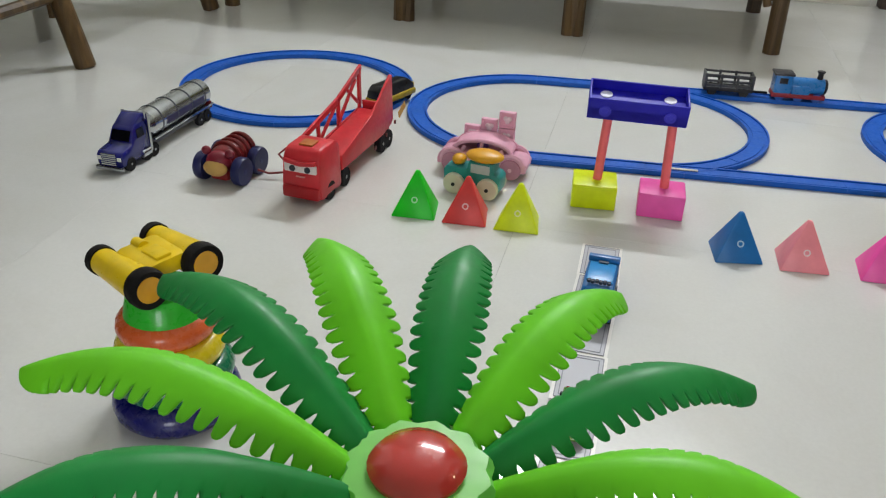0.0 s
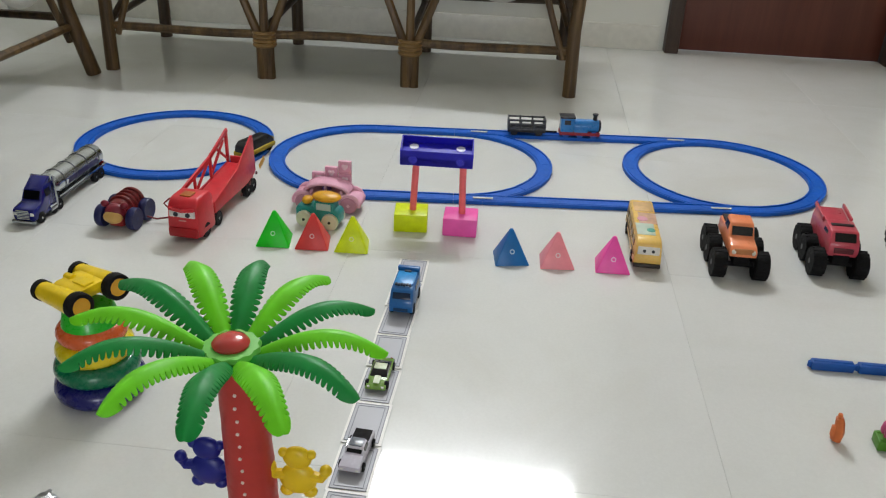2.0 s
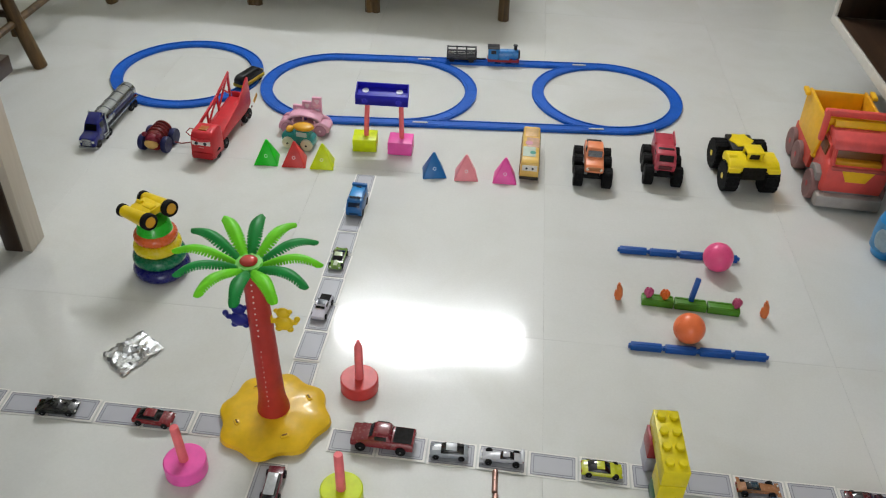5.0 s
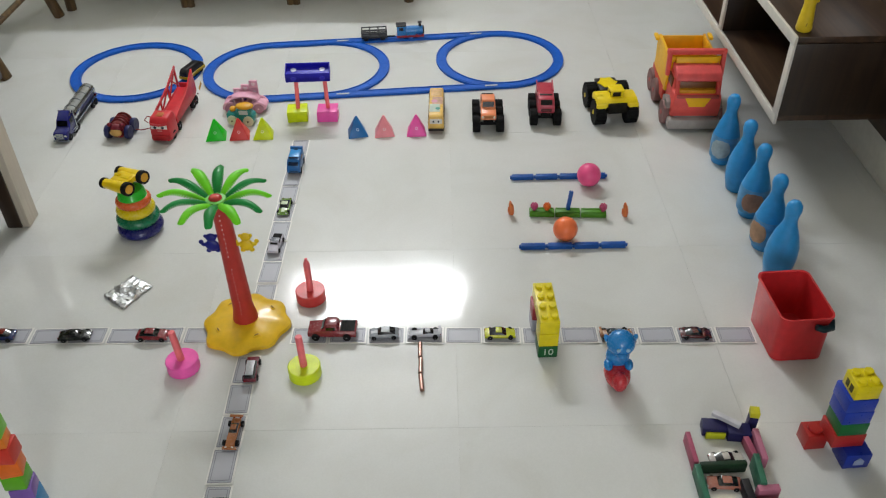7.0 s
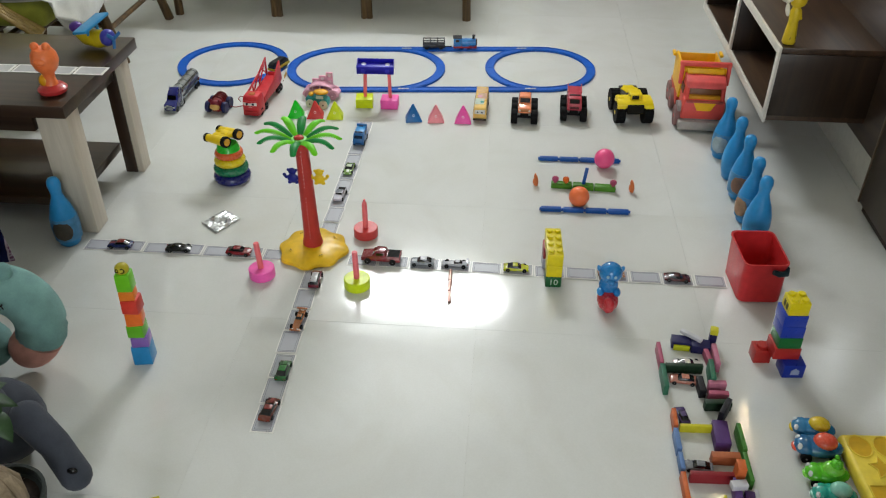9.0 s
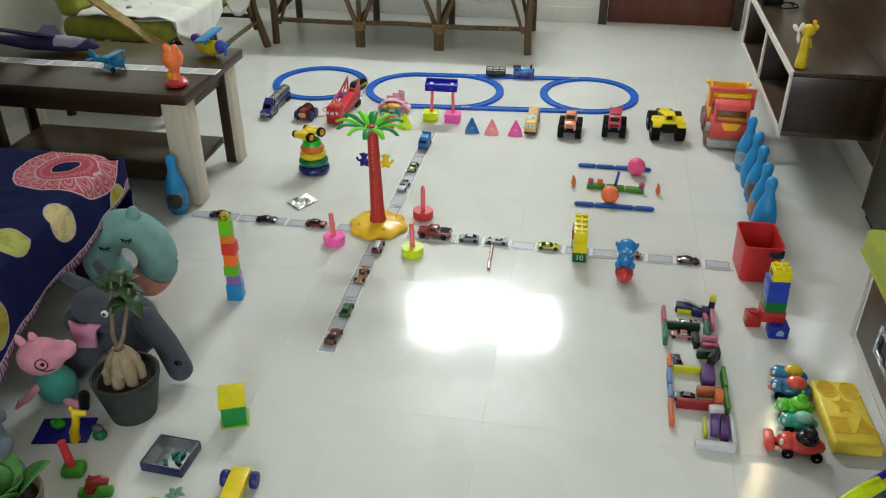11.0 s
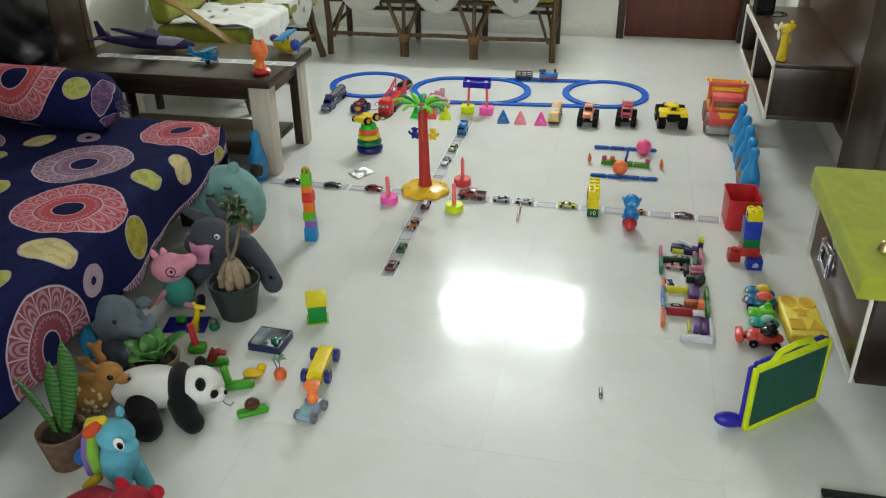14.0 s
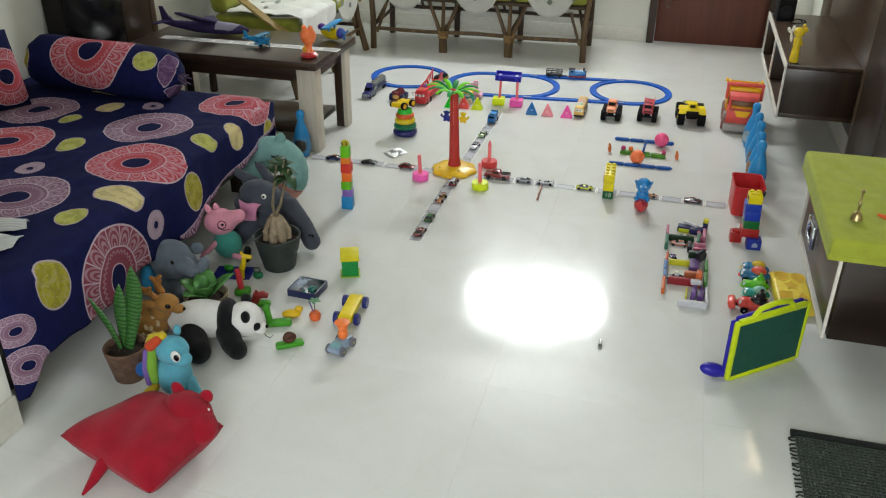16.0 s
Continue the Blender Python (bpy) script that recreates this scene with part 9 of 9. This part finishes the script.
for s in (-1, 1):
    g.box((s * 0.1325, 0, 0.106), (0.015, 0.016, 0.198), bev=0.006)
g.box((0, 0, 0.010), (0.256, 0.0156, 0.018), bev=0.006)
g.box((0, 0, 0.200), (0.256, 0.0156, 0.020), bev=0.006)
for s in (-1, 1):
    g.tube([(s * 0.075, 0, 0.205), (s * 0.055, 0, 0.228), (0, 0, 0.234)], 0.0085, 10)
part("frame", g, LM, bd2, "lime yellow frame with a carrying grip")
part("slate", G().box((0, -0.002, 0.105), (0.254, 0.006, 0.176)), plastic("0f4a3c", 0.45, 0.15), bd2, "dark green slate")
g = G()
for s in (-1, 1):
    g.box((s * 0.132, 0.014, 0.106), (0.020, 0.013, 0.196), bev=0.006)
g.box((0, 0.014, 0.204), (0.25, 0.013, 0.020), bev=0.006)
g.box((0, 0.0135, 0.104), (0.25, 0.009, 0.19), bev=0.002)
part("back", g, BLU, bd2, "blue back shell")
g = G()
g.ball((-0.156, 0.034, 0.026), (0.042, 0.021, 0.021), (0, 14, -23), 24, 14)
g.box((-0.128, 0.022, 0.022), (0.030, 0.016, 0.022), (0, 0, -23), bev=0.006)
part("foot_tray", g, BLU, bd2, "blue oval foot")
g = G()
g.box((0.11, 0.034, 0.014), (0.03, 0.03, 0.022), bev=0.006)
part("foot", g, BLU, bd2)

# ---- things on the bench table ----
TZ = 0.4495
fp = thing("foam_glider", -1.85, 0.405, TZ, 4, "purple foam toy glider with a grey nose on the table", "toy aeroplane")
PUR = plastic("2b1f49", 0.6, 0.2, key="_foam")
g = G()
g.tube([(-0.235, 0, 0.050), (-0.16, 0, 0.040), (-0.05, 0, 0.032), (0.10, 0, 0.030), (0.19, 0, 0.030), (0.225, 0, 0.028)], [0.010, 0.018, 0.028, 0.030, 0.022, 0.008], 14)
part("fuselage", g, PUR, fp)
part("nose_patch", G().tube([(0.06, -0.004, 0.038), (0.13, -0.004, 0.036), (0.18, 0, 0.034)], [0.027, 0.026, 0.019], 12), plastic("8a8798", 0.6), fp, "grey nose patch")
part("tail_fin", G().side([(-0.235, 0.045), (-0.150, 0.042), (-0.195, 0.075), (-0.225, 0.125), (-0.245, 0.125)], 0.007, 0.002), PUR, fp)
part("tailplane", G().prism([(-0.02, -0.085), (0.03, -0.02), (0.03, 0.02), (-0.02, 0.085), (-0.035, 0.08), (-0.02, 0.0), (-0.035, -0.08)], 0.006, (-0.215, 0, 0.052)), PUR, fp)
part("wing", G().prism([(-0.06, -0.20), (-0.02, -0.205), (0.07, -0.02), (0.07, 0.0), (-0.03, 0.0)], 0.008, (-0.005, 0, 0.052), (-24, 0, 0)), PUR, fp, "raised foam wing")
part("wing", G().prism([(-0.03, 0.0), (0.07, 0.0), (0.07, 0.03), (-0.02, 0.145), (-0.06, 0.14)], 0.008, (-0.005, 0, 0.050)), PUR, fp)

bp = thing("toy_biplane", -1.492, 0.255, TZ, -8, "bright blue plastic toy biplane on the table", "toy aeroplane")
PB2 = plastic("1a76a6", 0.3, coat=0.2)
g = G()
g.tube([(-0.07, 0, 0.034), (-0.02, 0, 0.032), (0.03, 0, 0.030), (0.052, 0, 0.030)], [0.006, 0.013, 0.018, 0.016], 12)
part("fuselage", g, PB2, bp)
for z in (0.022, 0.058):
    part("wing", G().box((0.022, 0, z), (0.032, 0.10, 0.005), bev=0.002), PB2, bp)
for y in (-0.040, 0.040):
    for x in (0.012, 0.034):
        part("strut", G().tube([(x, y, 0.022), (x, y, 0.058)], 0.0022, 6), PB2, bp)
part("tail", G().side([(-0.078, 0.030), (-0.050, 0.036), (-0.066, 0.066), (-0.080, 0.066)], 0.005, 0.001), PB2, bp)
part("tailplane", G().box((-0.066, 0, 0.036), (0.020, 0.06, 0.004), bev=0.001), PB2, bp)
g = G()
g.ball((0.058, 0, 0.030), (0.007, 0.006, 0.006), u=10, v=8)
for a in (40, 160, 280):
    g.box((0.060, 0.014 * math.cos(radians(a)), 0.030 + 0.014 * math.sin(radians(a))), (0.003, 0.026, 0.006), (a, 0, 0), bev=0.001)
part("propeller", g, plastic("155f86", 0.35), bp)
for y in (-0.026, 0.026):
    wheel(bp, 0.03, y, 0.011, 0.006, rubber(), PB2)

og = thing("orange_rattle", -1.178, 0.135, TZ, 0, "orange animal figure on a red rocking base", "toy figure")
g = G()
g.mat(1)
g.lathe([(0.020, 0.0), (0.037, 0.006), (0.040, 0.016), (0.030, 0.026), (0.0, 0.030)], n=28)
g.mat(2)
g.ball((-0.012, 0.0, 0.036), (0.020, 0.018, 0.020))
g.mat(0)
g.lathe([(0.020, 0.026), (0.015, 0.045), (0.017, 0.060), (0.030, 0.075), (0.037, 0.095), (0.034, 0.115), (0.024, 0.130), (0.0, 0.134)], n=24)
for s in (-1, 1):
    g.ball((s * 0.016, -0.004, 0.135), (0.012, 0.011, 0.013))
g.ball((0.0, -0.030, 0.102), (0.018, 0.012, 0.011))
part("figure", g, [plastic("f07c44", 0.3, coat=0.3), plastic("b83032", 0.3, coat=0.3), plastic("d99a1c", 0.3)], og)

hp = thing("toy_seaplane", -1.200, 0.470, TZ + 0.004, -20, "yellow, blue and purple rounded toy aeroplane on the table", "toy aeroplane")
YS = plastic("c9b41a", 0.3, coat=0.2)
g = G()
g.tube([(-0.062, 0, 0.034), (-0.03, 0, 0.026), (0.02, 0, 0.026), (0.05, 0, 0.034)], [0.016, 0.026, 0.028, 0.024], 14)
part("hull", g, YS, hp)
part("nose", G().ball((0.056, 0, 0.036), (0.022, 0.026, 0.026)), plastic("3b3ea0", 0.3), hp, "blue-violet nose")
part("tail_ball", G().ball((-0.066, 0, 0.050), (0.022, 0.020, 0.018)), plastic("4f2a86", 0.3), hp, "purple tail")
part("wing", G().box((0.0, 0, 0.072), (0.050, 0.130, 0.010), (8, -10, 8), bev=0.004), plastic("2a86bc", 0.32), hp, "blue wing")
g = G()
for y in (-0.02, 0.02):
    g.tube([(0.0, y, 0.04), (0.0, y, 0.070)], 0.005, 8)
part("strut", g, plastic("2a86bc", 0.32), hp)
g = G()
for a in (20, 140, 260):
    g.box((0.080, 0.016 * math.cos(radians(a)), 0.036 + 0.016 * math.sin(radians(a))), (0.004, 0.030, 0.012), (a, 0, 0), bev=0.002)
part("propeller", g, plastic("2c6aa8", 0.32), hp)


# ---- floor tiles ----
floor = tagged(part("floor", G().box((-0.5, -1.0, -0.0209), (4.2, 8.0, 0.04)), plastic("d4d2cb", 0.7, 0.10, key="_grout")), "pale polished vitrified tiles with fine joints", "floor", kind="structure")
TILE = tile_mat()
me = None
for i in range(-4, 3):
    for j in range(-8, 6):
        x0, y0 = 0.027 + 0.6 * i, -0.249 + 0.6 * j
        if x0 > 1.35 or x0 + 0.6 < -2.4:
            continue
        if me is None:
            t = part("tile", G().box((0, 0, -0.0055), (0.5998, 0.5998, 0.011), bev=0.0002, seg=1), TILE, floor, m=pose(x0 + 0.3, y0 + 0.3, 0))
            me = t.data
        else:
            t = new("tile", me)
            t.parent, t.matrix_basis = floor, pose(x0 + 0.3, y0 + 0.3, 0)
